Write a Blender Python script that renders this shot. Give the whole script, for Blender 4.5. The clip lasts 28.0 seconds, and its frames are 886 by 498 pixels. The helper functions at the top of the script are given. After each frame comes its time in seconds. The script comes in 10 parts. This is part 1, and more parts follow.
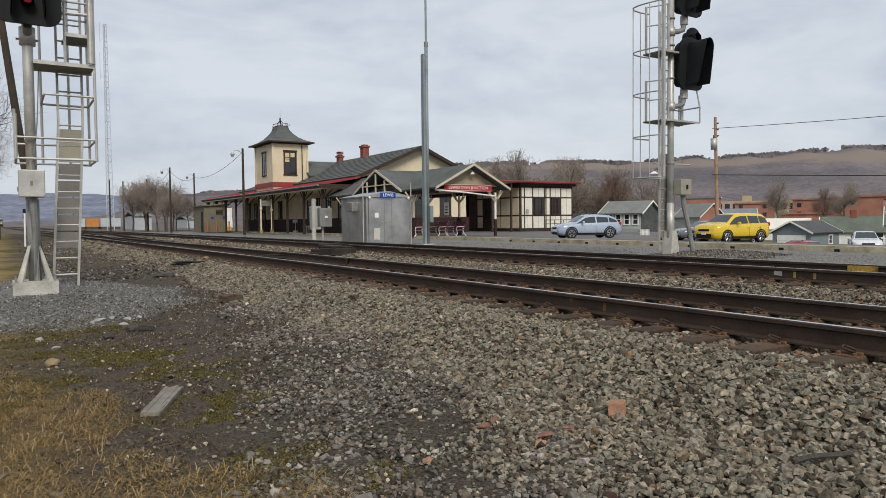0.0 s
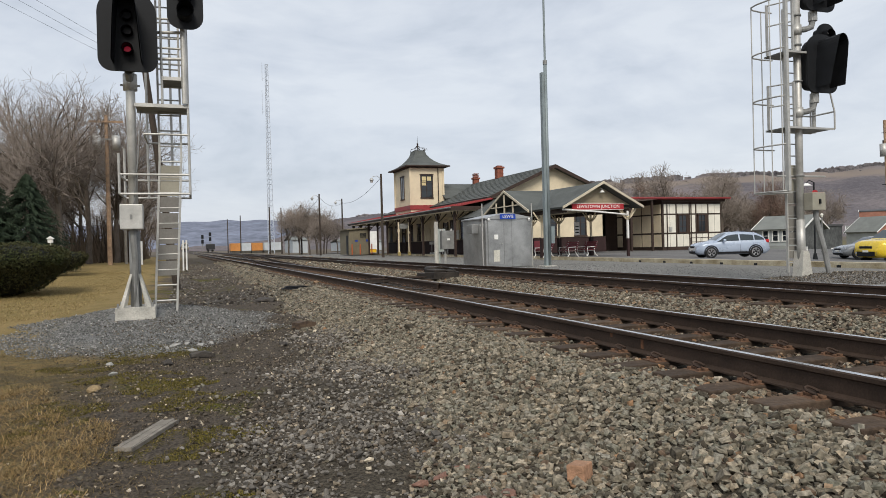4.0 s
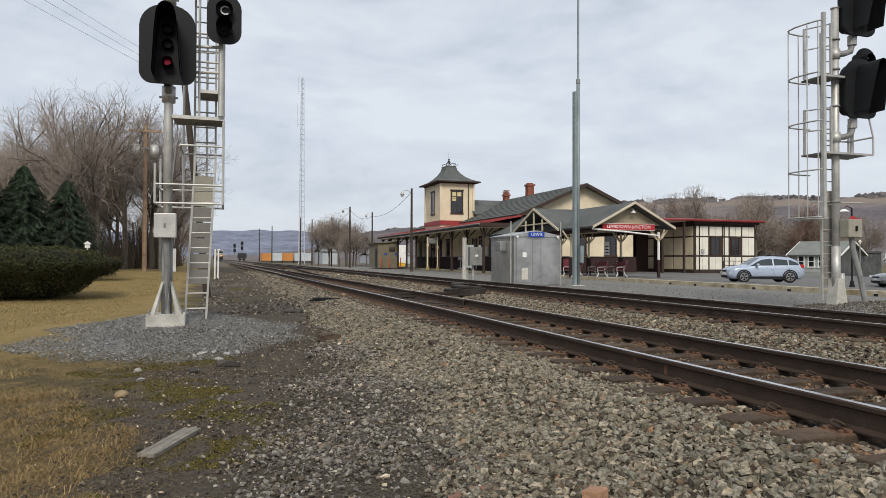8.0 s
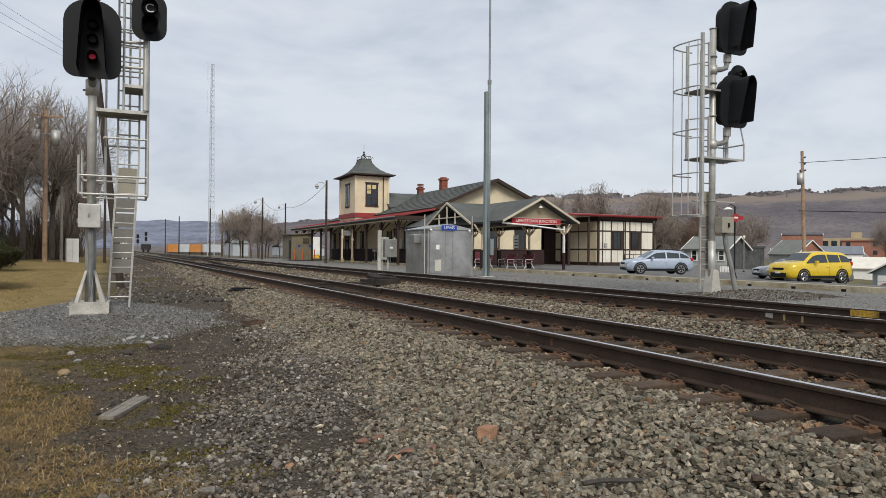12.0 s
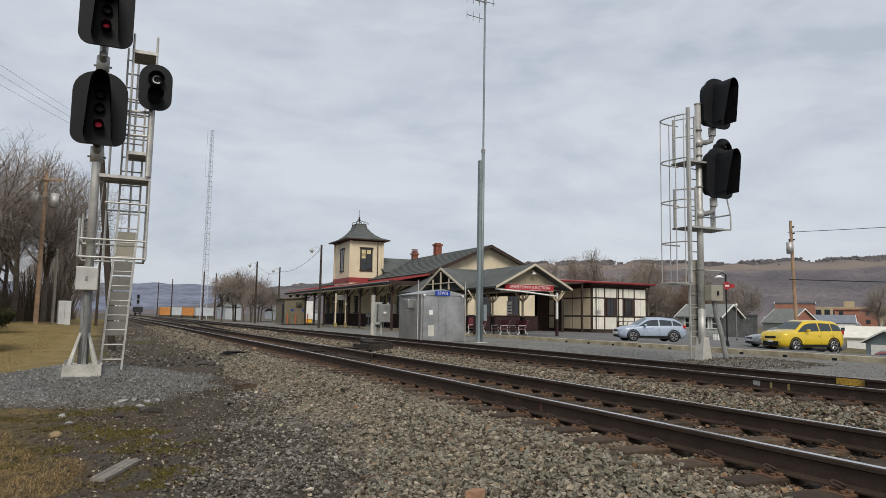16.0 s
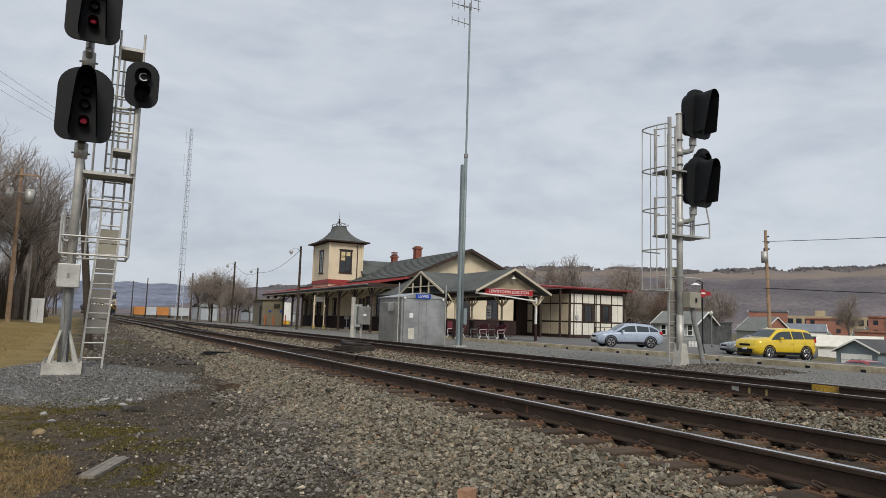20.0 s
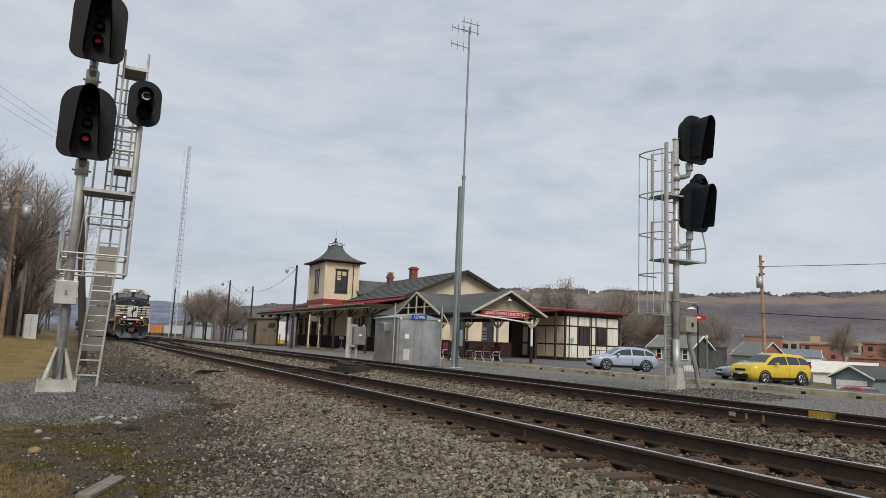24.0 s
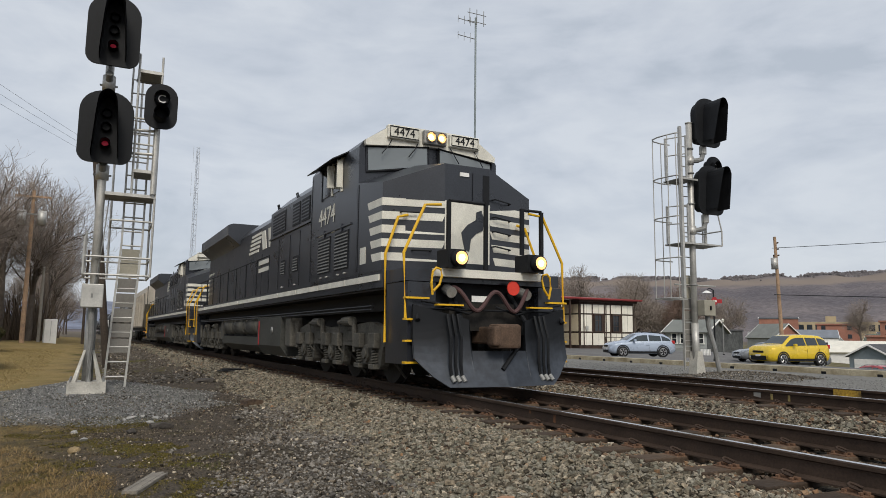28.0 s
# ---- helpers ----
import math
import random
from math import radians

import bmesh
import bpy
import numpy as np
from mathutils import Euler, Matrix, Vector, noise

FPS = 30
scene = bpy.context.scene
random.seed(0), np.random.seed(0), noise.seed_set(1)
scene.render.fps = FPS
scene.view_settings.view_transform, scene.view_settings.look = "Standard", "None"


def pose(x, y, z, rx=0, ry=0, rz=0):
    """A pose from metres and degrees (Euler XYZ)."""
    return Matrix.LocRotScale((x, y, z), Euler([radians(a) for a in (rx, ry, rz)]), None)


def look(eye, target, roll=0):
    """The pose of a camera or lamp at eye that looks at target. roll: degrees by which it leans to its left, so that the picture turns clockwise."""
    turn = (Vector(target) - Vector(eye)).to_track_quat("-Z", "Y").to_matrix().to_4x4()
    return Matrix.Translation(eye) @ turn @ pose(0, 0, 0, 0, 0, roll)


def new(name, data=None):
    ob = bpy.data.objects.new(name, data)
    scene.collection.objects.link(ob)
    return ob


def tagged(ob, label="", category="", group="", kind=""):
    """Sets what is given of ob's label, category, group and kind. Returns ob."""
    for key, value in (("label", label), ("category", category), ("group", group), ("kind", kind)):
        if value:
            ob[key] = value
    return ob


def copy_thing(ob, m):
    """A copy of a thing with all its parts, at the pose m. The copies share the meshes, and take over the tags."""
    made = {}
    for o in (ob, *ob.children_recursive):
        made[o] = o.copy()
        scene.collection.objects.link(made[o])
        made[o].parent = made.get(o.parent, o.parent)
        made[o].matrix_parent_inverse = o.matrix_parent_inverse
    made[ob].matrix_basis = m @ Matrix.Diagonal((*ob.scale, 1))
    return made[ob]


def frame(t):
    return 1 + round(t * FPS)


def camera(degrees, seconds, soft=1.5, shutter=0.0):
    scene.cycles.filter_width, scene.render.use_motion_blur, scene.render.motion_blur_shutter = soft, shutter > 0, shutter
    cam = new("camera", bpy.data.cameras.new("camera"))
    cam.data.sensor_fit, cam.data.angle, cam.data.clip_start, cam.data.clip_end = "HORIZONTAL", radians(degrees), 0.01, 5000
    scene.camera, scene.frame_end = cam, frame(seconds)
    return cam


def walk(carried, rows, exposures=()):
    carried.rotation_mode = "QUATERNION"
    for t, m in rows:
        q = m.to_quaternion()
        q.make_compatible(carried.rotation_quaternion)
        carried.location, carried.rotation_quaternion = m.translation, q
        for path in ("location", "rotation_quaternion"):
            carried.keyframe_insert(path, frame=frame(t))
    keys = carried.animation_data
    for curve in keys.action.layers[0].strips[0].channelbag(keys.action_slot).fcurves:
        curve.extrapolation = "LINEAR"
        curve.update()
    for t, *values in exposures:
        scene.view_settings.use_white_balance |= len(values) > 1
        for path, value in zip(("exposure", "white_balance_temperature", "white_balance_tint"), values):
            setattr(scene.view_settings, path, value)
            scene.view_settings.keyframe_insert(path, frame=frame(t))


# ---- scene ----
cam = camera(65.4, 28.0, 0.8)
PATH = [
    (0, (-0.455, -0.771, 0.852), (0.612, 0.919, 0.771), -0.6),
    (0.5, (-0.301, -0.744, 0.83), (0.848, 0.893, 0.782), -1.2),
    (1, (0.118, -0.858, 0.786), (1.438, 0.642, 0.709), 0.5),
    (1.5, (0.254, -0.947, 0.829), (1.421, 0.674, 0.721), 1.0),
    (2, (0.529, -0.869, 0.872), (1.548, 0.851, 0.817), 0.3),
    (2.5, (0.797, -0.955, 0.9), (1.625, 0.864, 0.838), -0.6),
    (3, (0.881, -0.983, 0.935), (1.587, 0.887, 0.877), -0.6),
    (3.5, (0.913, -0.991, 0.921), (1.608, 0.884, 0.889), -1.5),
    (5.5, (1.005, -1.034, 0.948), (1.636, 0.864, 0.954), -0.1),
    (6, (0.999, -1.04, 0.95), (1.622, 0.86, 0.964), 0.1),
    (6.5, (0.994, -1.038, 0.952), (1.609, 0.865, 0.974), -0.0),
    (7, (0.989, -1.059, 0.948), (1.602, 0.845, 0.974), -0.1),
    (7.5, (0.983, -1.049, 0.953), (1.596, 0.855, 0.98), 0.2),
    (8, (0.978, -1.048, 0.951), (1.583, 0.858, 0.98), 0.2),
    (8.5, (0.941, -1.06, 0.951), (1.545, 0.846, 0.983), 0.1),
    (9, (0.866, -1.072, 0.94), (1.577, 0.797, 0.978), -0.4),
    (9.5, (0.884, -1.188, 0.924), (1.645, 0.661, 0.967), -0.6),
    (10, (0.867, -1.416, 0.94), (1.63, 0.433, 0.934), 0.6),
    (10.5, (0.791, -1.506, 0.951), (1.56, 0.34, 0.993), -0.6),
    (11, (0.594, -1.708, 0.919), (1.436, 0.106, 0.935), -0.2),
    (11.5, (0.573, -1.872, 0.935), (1.436, -0.068, 0.971), -0.2),
    (12, (0.552, -2.064, 0.921), (1.389, -0.248, 0.93), 0.5),
    (12.5, (0.468, -2.073, 0.91), (1.343, -0.275, 0.954), -1.2),
    (14.5, (0.471, -2.321, 0.912), (1.299, -0.502, 0.994), -0.3),
    (15, (0.471, -2.31, 0.931), (1.295, -0.496, 1.11), 0.7),
    (15.5, (0.481, -2.294, 0.932), (1.312, -0.486, 1.133), 1.1),
    (16, (0.478, -2.288, 0.918), (1.324, -0.487, 1.116), 1.0),
    (16.5, (0.444, -2.296, 0.921), (1.296, -0.497, 1.117), 1.5),
    (17, (0.438, -2.257, 0.913), (1.281, -0.456, 1.122), 2.0),
    (17.5, (0.418, -2.228, 0.917), (1.316, -0.452, 1.125), 1.5),
    (18, (0.384, -2.271, 0.92), (1.289, -0.499, 1.122), 2.1),
    (18.5, (0.395, -2.253, 0.912), (1.297, -0.481, 1.123), 2.7),
    (19, (0.373, -2.369, 0.909), (1.245, -0.581, 1.118), 2.3),
    (19.5, (0.352, -2.346, 0.894), (1.216, -0.551, 1.076), 2.0),
    (20, (0.314, -2.312, 0.896), (1.215, -0.539, 1.106), 1.8),
    (20.5, (0.327, -2.278, 0.889), (1.243, -0.513, 1.104), 1.4),
    (22.5, (0.294, -2.321, 0.903), (1.209, -0.559, 1.143), 0.7),
    (23, (0.27, -2.34, 0.888), (1.185, -0.578, 1.134), 1.0),
    (23.5, (0.261, -2.346, 0.9), (1.165, -0.581, 1.16), 1.8),
    (24, (0.242, -2.331, 0.905), (1.149, -0.569, 1.175), 2.5),
    (24.5, (0.185, -2.394, 0.913), (1.074, -0.624, 1.192), 2.2),
    (25, (0.169, -2.387, 0.909), (1.025, -0.599, 1.173), 1.6),
    (25.5, (0.118, -2.344, 0.893), (0.99, -0.564, 1.165), 0.7),
    (26, (0.097, -2.34, 0.883), (0.965, -0.557, 1.142), 0.4),
    (26.5, (0.086, -2.337, 0.889), (0.968, -0.56, 1.141), 0.7),
    (27, (0.085, -2.336, 0.882), (0.96, -0.555, 1.136), 0.6),
    (27.5, (0.064, -2.328, 0.888), (0.943, -0.549, 1.135), 0.7),
    (28, (0.051, -2.333, 0.88), (0.933, -0.556, 1.127), 0.7),
]
walk(cam, [(t, look(eye, target, roll)) for t, eye, target, roll in PATH], [(0, 0.12), (1.5, 0.18), (3, 0.25), (8, 0.25), (12, 0.17), (15, 0.06), (24, 0.0), (26, -0.02), (27, 0.04), (28, 0.06)])

# ---- light ----
world = bpy.data.worlds.new("overcast_sky")
scene.world = world
world.use_nodes = True
wn, wl = world.node_tree.nodes, world.node_tree.links
wn.clear()
w_out = wn.new("ShaderNodeOutputWorld")
w_bg = wn.new("ShaderNodeBackground")
w_sky = wn.new("ShaderNodeTexSky")
w_sky.sky_type = "NISHITA"
w_sky.sun_disc = False
w_sky.sun_elevation = radians(41)
w_sky.sun_rotation = radians(198)
w_sky.dust_density = 3.0
w_co = wn.new("ShaderNodeTexCoord")
w_map = wn.new("ShaderNodeMapping")
w_map.inputs["Scale"].default_value = (1.5, 1.5, 4.2)
w_map.inputs["Rotation"].default_value = (0.0, 0.25, 0.4)
w_n1 = wn.new("ShaderNodeTexNoise")
w_n1.inputs["Scale"].default_value = 2.2
w_n1.inputs["Detail"].default_value = 7
w_n1.inputs["Roughness"].default_value = 0.58
w_n1.inputs["Distortion"].default_value = 0.5
w_n2 = wn.new("ShaderNodeTexNoise")
w_n2.inputs["Scale"].default_value = 7.0
w_n2.inputs["Detail"].default_value = 6
w_n2.inputs["Distortion"].default_value = 0.3
w_sum = wn.new("ShaderNodeMix")
w_sum.inputs[0].default_value = 0.32
w_ramp = wn.new("ShaderNodeValToRGB")
w_ramp.color_ramp.elements[0].position, w_ramp.color_ramp.elements[0].color = 0.36, (0.49, 0.54, 0.61, 1)
w_ramp.color_ramp.elements[1].position, w_ramp.color_ramp.elements[1].color = 0.60, (0.665, 0.705, 0.76, 1)
w_mid = w_ramp.color_ramp.elements.new(0.46)
w_mid.color = (0.575, 0.62, 0.69, 1)
w_mul = wn.new("ShaderNodeVectorMath")
w_mul.operation = "SCALE"
w_mul.inputs["Scale"].default_value = 0.10
w_mix = wn.new("ShaderNodeMixRGB")
w_mix.inputs[0].default_value = 0.88
wl.new(w_co.outputs["Generated"], w_map.inputs["Vector"])
wl.new(w_map.outputs["Vector"], w_n1.inputs["Vector"])
wl.new(w_map.outputs["Vector"], w_n2.inputs["Vector"])
wl.new(w_n1.outputs["Fac"], w_sum.inputs[2])
wl.new(w_n2.outputs["Fac"], w_sum.inputs[3])
wl.new(w_sum.outputs[0], w_ramp.inputs["Fac"])
wl.new(w_sky.outputs["Color"], w_mul.inputs[0])
wl.new(w_mul.outputs["Vector"], w_mix.inputs[1])
wl.new(w_ramp.outputs["Color"], w_mix.inputs[2])
wl.new(w_mix.outputs["Color"], w_bg.inputs["Color"])
w_bg.inputs["Strength"].default_value = 1.0
wl.new(w_bg.outputs["Background"], w_out.inputs["Surface"])

sun = new("sun", bpy.data.lights.new("sun", "SUN"))
sun.data.energy, sun.data.angle, sun.data.color = 2.1, radians(22), (1.0, 0.94, 0.84)
sun.matrix_world = look((0, 0, 40), (14, 44, 0))
scene.view_settings.exposure = 0.0


# ---- materials ----
def mat(name, color, rough=0.8, metal=0.0, vary=0.25, scale=6.0, bump=0.15, fine=60.0, tint=None, spec=0.3, per_object=0.0, island=0.0, emit=0.0):
    """A surface with variation at two scales: stains (scale) and grain (fine)."""
    m = bpy.data.materials.new(name)
    m.use_nodes = True
    n, l = m.node_tree.nodes, m.node_tree.links
    b = n["Principled BSDF"]
    b.inputs["Roughness"].default_value, b.inputs["Metallic"].default_value = rough, metal
    b.inputs["Specular IOR Level"].default_value = spec
    co = n.new("ShaderNodeTexCoord")
    big, small = n.new("ShaderNodeTexNoise"), n.new("ShaderNodeTexNoise")
    big.inputs["Scale"].default_value, big.inputs["Detail"].default_value, big.inputs["Roughness"].default_value = scale, 6, 0.65
    small.inputs["Scale"].default_value, small.inputs["Detail"].default_value = fine, 4
    for t in (big, small):
        l.new(co.outputs["Object"], t.inputs["Vector"])
    ramp = n.new("ShaderNodeValToRGB")
    c = np.array(color)
    d = np.array(tint) if tint is not None else c * (1 - vary)
    ramp.color_ramp.elements[0].position, ramp.color_ramp.elements[0].color = 0.32, (*d, 1)
    ramp.color_ramp.elements[1].position, ramp.color_ramp.elements[1].color = 0.66, (*np.minimum(c * (1 + vary * 0.4), 1), 1)
    l.new(big.outputs["Fac"], ramp.inputs["Fac"])
    mixn = n.new("ShaderNodeMixRGB")
    mixn.blend_type = "MULTIPLY"
    mixn.inputs[0].default_value = min(1.0, vary * 1.6)
    l.new(ramp.outputs["Color"], mixn.inputs[1])
    r2 = n.new("ShaderNodeMapRange")
    r2.inputs["From Min"].default_value, r2.inputs["From Max"].default_value = 0.3, 0.7
    r2.inputs["To Min"].default_value, r2.inputs["To Max"].default_value = 0.6, 1.25
    l.new(small.outputs["Fac"], r2.inputs["Value"])
    l.new(r2.outputs["Result"], mixn.inputs[2])
    out = mixn.outputs["Color"]
    if per_object or island:
        src = n.new("ShaderNodeObjectInfo").outputs["Random"] if per_object else n.new("ShaderNodeNewGeometry").outputs["Random Per Island"]
        k = per_object or island
        mr = n.new("ShaderNodeMapRange")
        mr.inputs["To Min"].default_value, mr.inputs["To Max"].default_value = 1 - k, 1 + k
        l.new(src, mr.inputs["Value"])
        mm = n.new("ShaderNodeVectorMath")
        mm.operation = "SCALE"
        l.new(out, mm.inputs[0])
        l.new(mr.outputs["Result"], mm.inputs["Scale"])
        out = mm.outputs["Vector"]
    l.new(out, b.inputs["Base Color"])
    rr = n.new("ShaderNodeMapRange")
    rr.inputs["To Min"].default_value, rr.inputs["To Max"].default_value = max(0.05, rough - 0.12), min(1, rough + 0.12)
    l.new(big.outputs["Fac"], rr.inputs["Value"])
    l.new(rr.outputs["Result"], b.inputs["Roughness"])
    if bump:
        bp = n.new("ShaderNodeBump")
        bp.inputs["Strength"].default_value, bp.inputs["Distance"].default_value = bump, 0.02
        l.new(small.outputs["Fac"], bp.inputs["Height"])
        l.new(bp.outputs["Normal"], b.inputs["Normal"])
    if emit:
        b.inputs["Emission Color"].default_value, b.inputs["Emission Strength"].default_value = (*color, 1), emit
    return m


def lit(name, color, strength):
    m = bpy.data.materials.new(name)
    m.use_nodes = True
    b = m.node_tree.nodes["Principled BSDF"]
    b.inputs["Base Color"].default_value = (*color, 1)
    b.inputs["Emission Color"].default_value, b.inputs["Emission Strength"].default_value = (*color, 1), strength
    return m


def glass(name, color=(0.02, 0.025, 0.03), rough=0.05):
    m = bpy.data.materials.new(name)
    m.use_nodes = True
    b = m.node_tree.nodes["Principled BSDF"]
    b.inputs["Base Color"].default_value = (*color, 1)
    b.inputs["Roughness"].default_value, b.inputs["Specular IOR Level"].default_value = rough, 0.6
    return m


GALV = mat("galvanised_steel", (0.50, 0.49, 0.46), 0.5, 0.5, 0.25, 3.0, 0.08, 90)
GALV_DARK = mat("dull_zinc", (0.27, 0.27, 0.26), 0.6, 0.4, 0.3, 3.0, 0.08, 90)
ALU = mat("brushed_aluminium", (0.47, 0.47, 0.46), 0.34, 0.75, 0.35, 1.1, 0.05, 120)
BLACK = mat("black_paint", (0.0135, 0.0145, 0.0165), 0.55, 0.0, 0.3, 3.0, 0.06, 60, spec=0.18)
LENSDARK = mat("dark_signal_lens", (0.005, 0.005, 0.006), 0.45, 0.0, 0.1, 3.0, 0.0, 60, spec=0.12)
CONCRETE = mat("concrete", (0.50, 0.48, 0.43), 0.9, 0, 0.3, 2.5, 0.3, 45)
KERB = mat("weathered_concrete", (0.47, 0.42, 0.31), 0.92, 0, 0.4, 1.3, 0.35, 30, tint=(0.24, 0.19, 0.11))
ASPHALT = mat("asphalt", (0.155, 0.150, 0.145), 0.9, 0, 0.3, 0.35, 0.4, 50)
CREAM = mat("cream_paint", (0.70, 0.60, 0.43), 0.7, 0, 0.14, 0.8, 0.1, 30)
OFFWHITE = mat("offwhite_panel", (0.74, 0.71, 0.62), 0.75, 0, 0.12, 1.0, 0.08, 30)
BROWN = mat("brown_trim", (0.050, 0.032, 0.025), 0.65, 0, 0.3, 2.0, 0.1, 30)
DARKWALL = mat("maroon_wainscot", (0.035, 0.017, 0.016), 0.7, 0, 0.3, 2.0, 0.1, 30)
SHINGLE = mat("slate_shingle", (0.105, 0.112, 0.105), 0.85, 0, 0.35, 0.6, 0.35, 18)
REDROOF = mat("red_metal_roof", (0.29, 0.045, 0.045), 0.5, 0, 0.25, 0.7, 0.08, 30)
REDSIGN = mat("red_sign_paint", (0.38, 0.03, 0.035), 0.5, 0, 0.12, 2, 0.03, 40)
WHITE = mat("white_paint", (0.78, 0.77, 0.74), 0.6, 0, 0.12, 2, 0.05, 40)
BRICKRED = mat("brick_red", (0.27, 0.095, 0.062), 0.9, 0, 0.35, 4.0, 0.3, 40)
RAILSTEEL = mat("rusty_rail_steel", (0.058, 0.038, 0.027), 0.72, 0.2, 0.35, 3.0, 0.25, 50)
RAILTOP = mat("polished_rail_head", (0.66, 0.66, 0.66), 0.24, 0.95, 0.10, 8.0, 0.02, 80)
TIE = mat("creosoted_tie", (0.088, 0.060, 0.040), 0.92, 0, 0.45, 2.5, 0.7, 22, tint=(0.034, 0.024, 0.018), per_object=0.35)
RUST = mat("orange_rust", (0.17, 0.080, 0.042), 0.9, 0.1, 0.4, 5, 0.3, 40)
HUT = mat("olive_brown_siding", (0.19, 0.165, 0.115), 0.8, 0, 0.2, 1.0, 0.1, 20)
POLEWOOD = mat("pole_timber", (0.40, 0.265, 0.165), 0.9, 0, 0.4, 1.2, 0.4, 25, tint=(0.20, 0.14, 0.10))
POLEDARK = mat("dark_pole_timber", (0.06, 0.046, 0.036), 0.9, 0, 0.4, 1.2, 0.4, 25)
GREENHUT = mat("grey_green_box", (0.34, 0.37, 0.34), 0.6, 0.1, 0.15, 2, 0.04, 40)
BLUE = mat("blue_sign_enamel", (0.018, 0.06, 0.36), 0.4, 0, 0.1, 3, 0.02, 40)
LOCO = mat("locomotive_black", (0.026, 0.029, 0.037), 0.30, 0, 0.35, 0.8, 0.03, 40, spec=0.55)
LOCOGREY = mat("underframe_grime", (0.098, 0.092, 0.078), 0.8, 0.1, 0.45, 2.0, 0.2, 30)
LOCOWHITE = mat("locomotive_white", (0.70, 0.68, 0.60), 0.5, 0, 0.18, 2.0, 0.04, 50)
YELLOW = mat("safety_yellow", (0.72, 0.42, 0.02), 0.5, 0, 0.12, 3, 0.04, 40)
TANKGREY = mat("fuel_tank_grime", (0.055, 0.056, 0.050), 0.6, 0.0, 0.4, 1.2, 0.08, 20)
WHEELSTEEL = mat("dark_wheel_steel", (0.030, 0.027, 0.024), 0.7, 0.2, 0.4, 3.0, 0.1, 30)


def two_tone_paint(name, paint, steel, z0, z1):
    """Black above and steel blue-grey below an uneven line between z0 and z1."""
    m = mat(name, steel, 0.48, 0.2, 0.4, 1.6, 0.03, 9, spec=0.35)
    n, l = m.node_tree.nodes, m.node_tree.links
    b = n["Principled BSDF"]
    src = b.inputs["Base Color"].links[0].from_socket
    co, sep, no = n.new("ShaderNodeTexCoord"), n.new("ShaderNodeSeparateXYZ"), n.new("ShaderNodeTexNoise")
    no.inputs["Scale"].default_value, no.inputs["Detail"].default_value = 2.5, 6
    l.new(co.outputs["Object"], sep.inputs[0])
    l.new(co.outputs["Object"], no.inputs["Vector"])
    ad, mr, mx = n.new("ShaderNodeMath"), n.new("ShaderNodeMapRange"), n.new("ShaderNodeMixRGB")
    ad.operation = "MULTIPLY_ADD"
    ad.inputs[1].default_value = 0.35
    l.new(no.outputs["Fac"], ad.inputs[0])
    l.new(sep.outputs["Z"], ad.inputs[2])
    mr.inputs["From Min"].default_value, mr.inputs["From Max"].default_value = z0 + 0.17, z1 + 0.17
    l.new(ad.outputs[0], mr.inputs["Value"])
    l.new(mr.outputs["Result"], mx.inputs[0])
    l.new(src, mx.inputs[1])
    mx.inputs[2].default_value = (*paint, 1)
    l.new(mx.outputs[0], b.inputs["Base Color"])
    return m


PLOW = two_tone_paint("plow_steel", (0.008, 0.009, 0.011), (0.048, 0.056, 0.070), 0.45, 0.85)
GLASS = glass("dark_glass")
# windscreen glass with the sky's reflection put into a lighter grey base
GLASS_SKY = glass("cab_glass_sky_sheen", (0.17, 0.19, 0.20), 0.06)
RED_LAMP = lit("red_signal_lens", (0.55, 0.02, 0.055), 0.14)
HEADLAMP = lit("headlight_lens", (1.0, 0.76, 0.42), 9.0)
REFLECTOR = lit("headlight_reflector", (1.0, 0.52, 0.18), 1.3)
BLIND = mat("cream_window_blind", (0.62, 0.52, 0.28), 0.8, 0, 0.12, 2, 0.03, 30)
TRIM = mat("tan_trim", (0.56, 0.50, 0.38), 0.7, 0, 0.15, 1.5, 0.08, 30)
GABLE = mat("olive_tan_boards", (0.42, 0.36, 0.25), 0.75, 0, 0.15, 1.5, 0.08, 30)
DARKWALL2 = mat("maroon_slat_paint", (0.17, 0.036, 0.046), 0.6, 0, 0.2, 3, 0.06, 30)
MASTPAINT = mat("blue_grey_mast_paint", (0.24, 0.28, 0.29), 0.55, 0.25, 0.2, 1.5, 0.05, 50)
ORANGE = mat("faded_orange_paint", (0.52, 0.13, 0.05), 0.6, 0, 0.2, 3, 0.05, 40)
WORNYELLOW = mat("worn_yellow_paint", (0.50, 0.31, 0.04), 0.75, 0, 0.55, 5, 0.1, 30, tint=(0.12, 0.08, 0.03))
YELLOWPALE = mat("faded_yellow_paint", (0.36, 0.28, 0.11), 0.75, 0, 0.5, 3, 0.05, 40)


# ---- mesh helpers ----
def part(name, bm, material, parent=None, label="", smooth=False):
    me = bpy.data.meshes.new(name)
    bmesh.ops.recalc_face_normals(bm, faces=bm.faces)
    bm.to_mesh(me)
    bm.free()
    if smooth:
        for p in me.polygons:
            p.use_smooth = True
    for m in material if isinstance(material, (list, tuple)) else [material]:
        me.materials.append(m)
    ob = new(name, me)
    if parent is not None:
        ob.parent = parent
    if label:
        ob["label"] = label
    return ob


def thing(name, m, label, category, group="", kind=""):
    ob = new(name)
    ob.matrix_world = m
    ob.empty_display_size = 0.2
    return tagged(ob, label, category, group, kind)


def B():
    return bmesh.new()


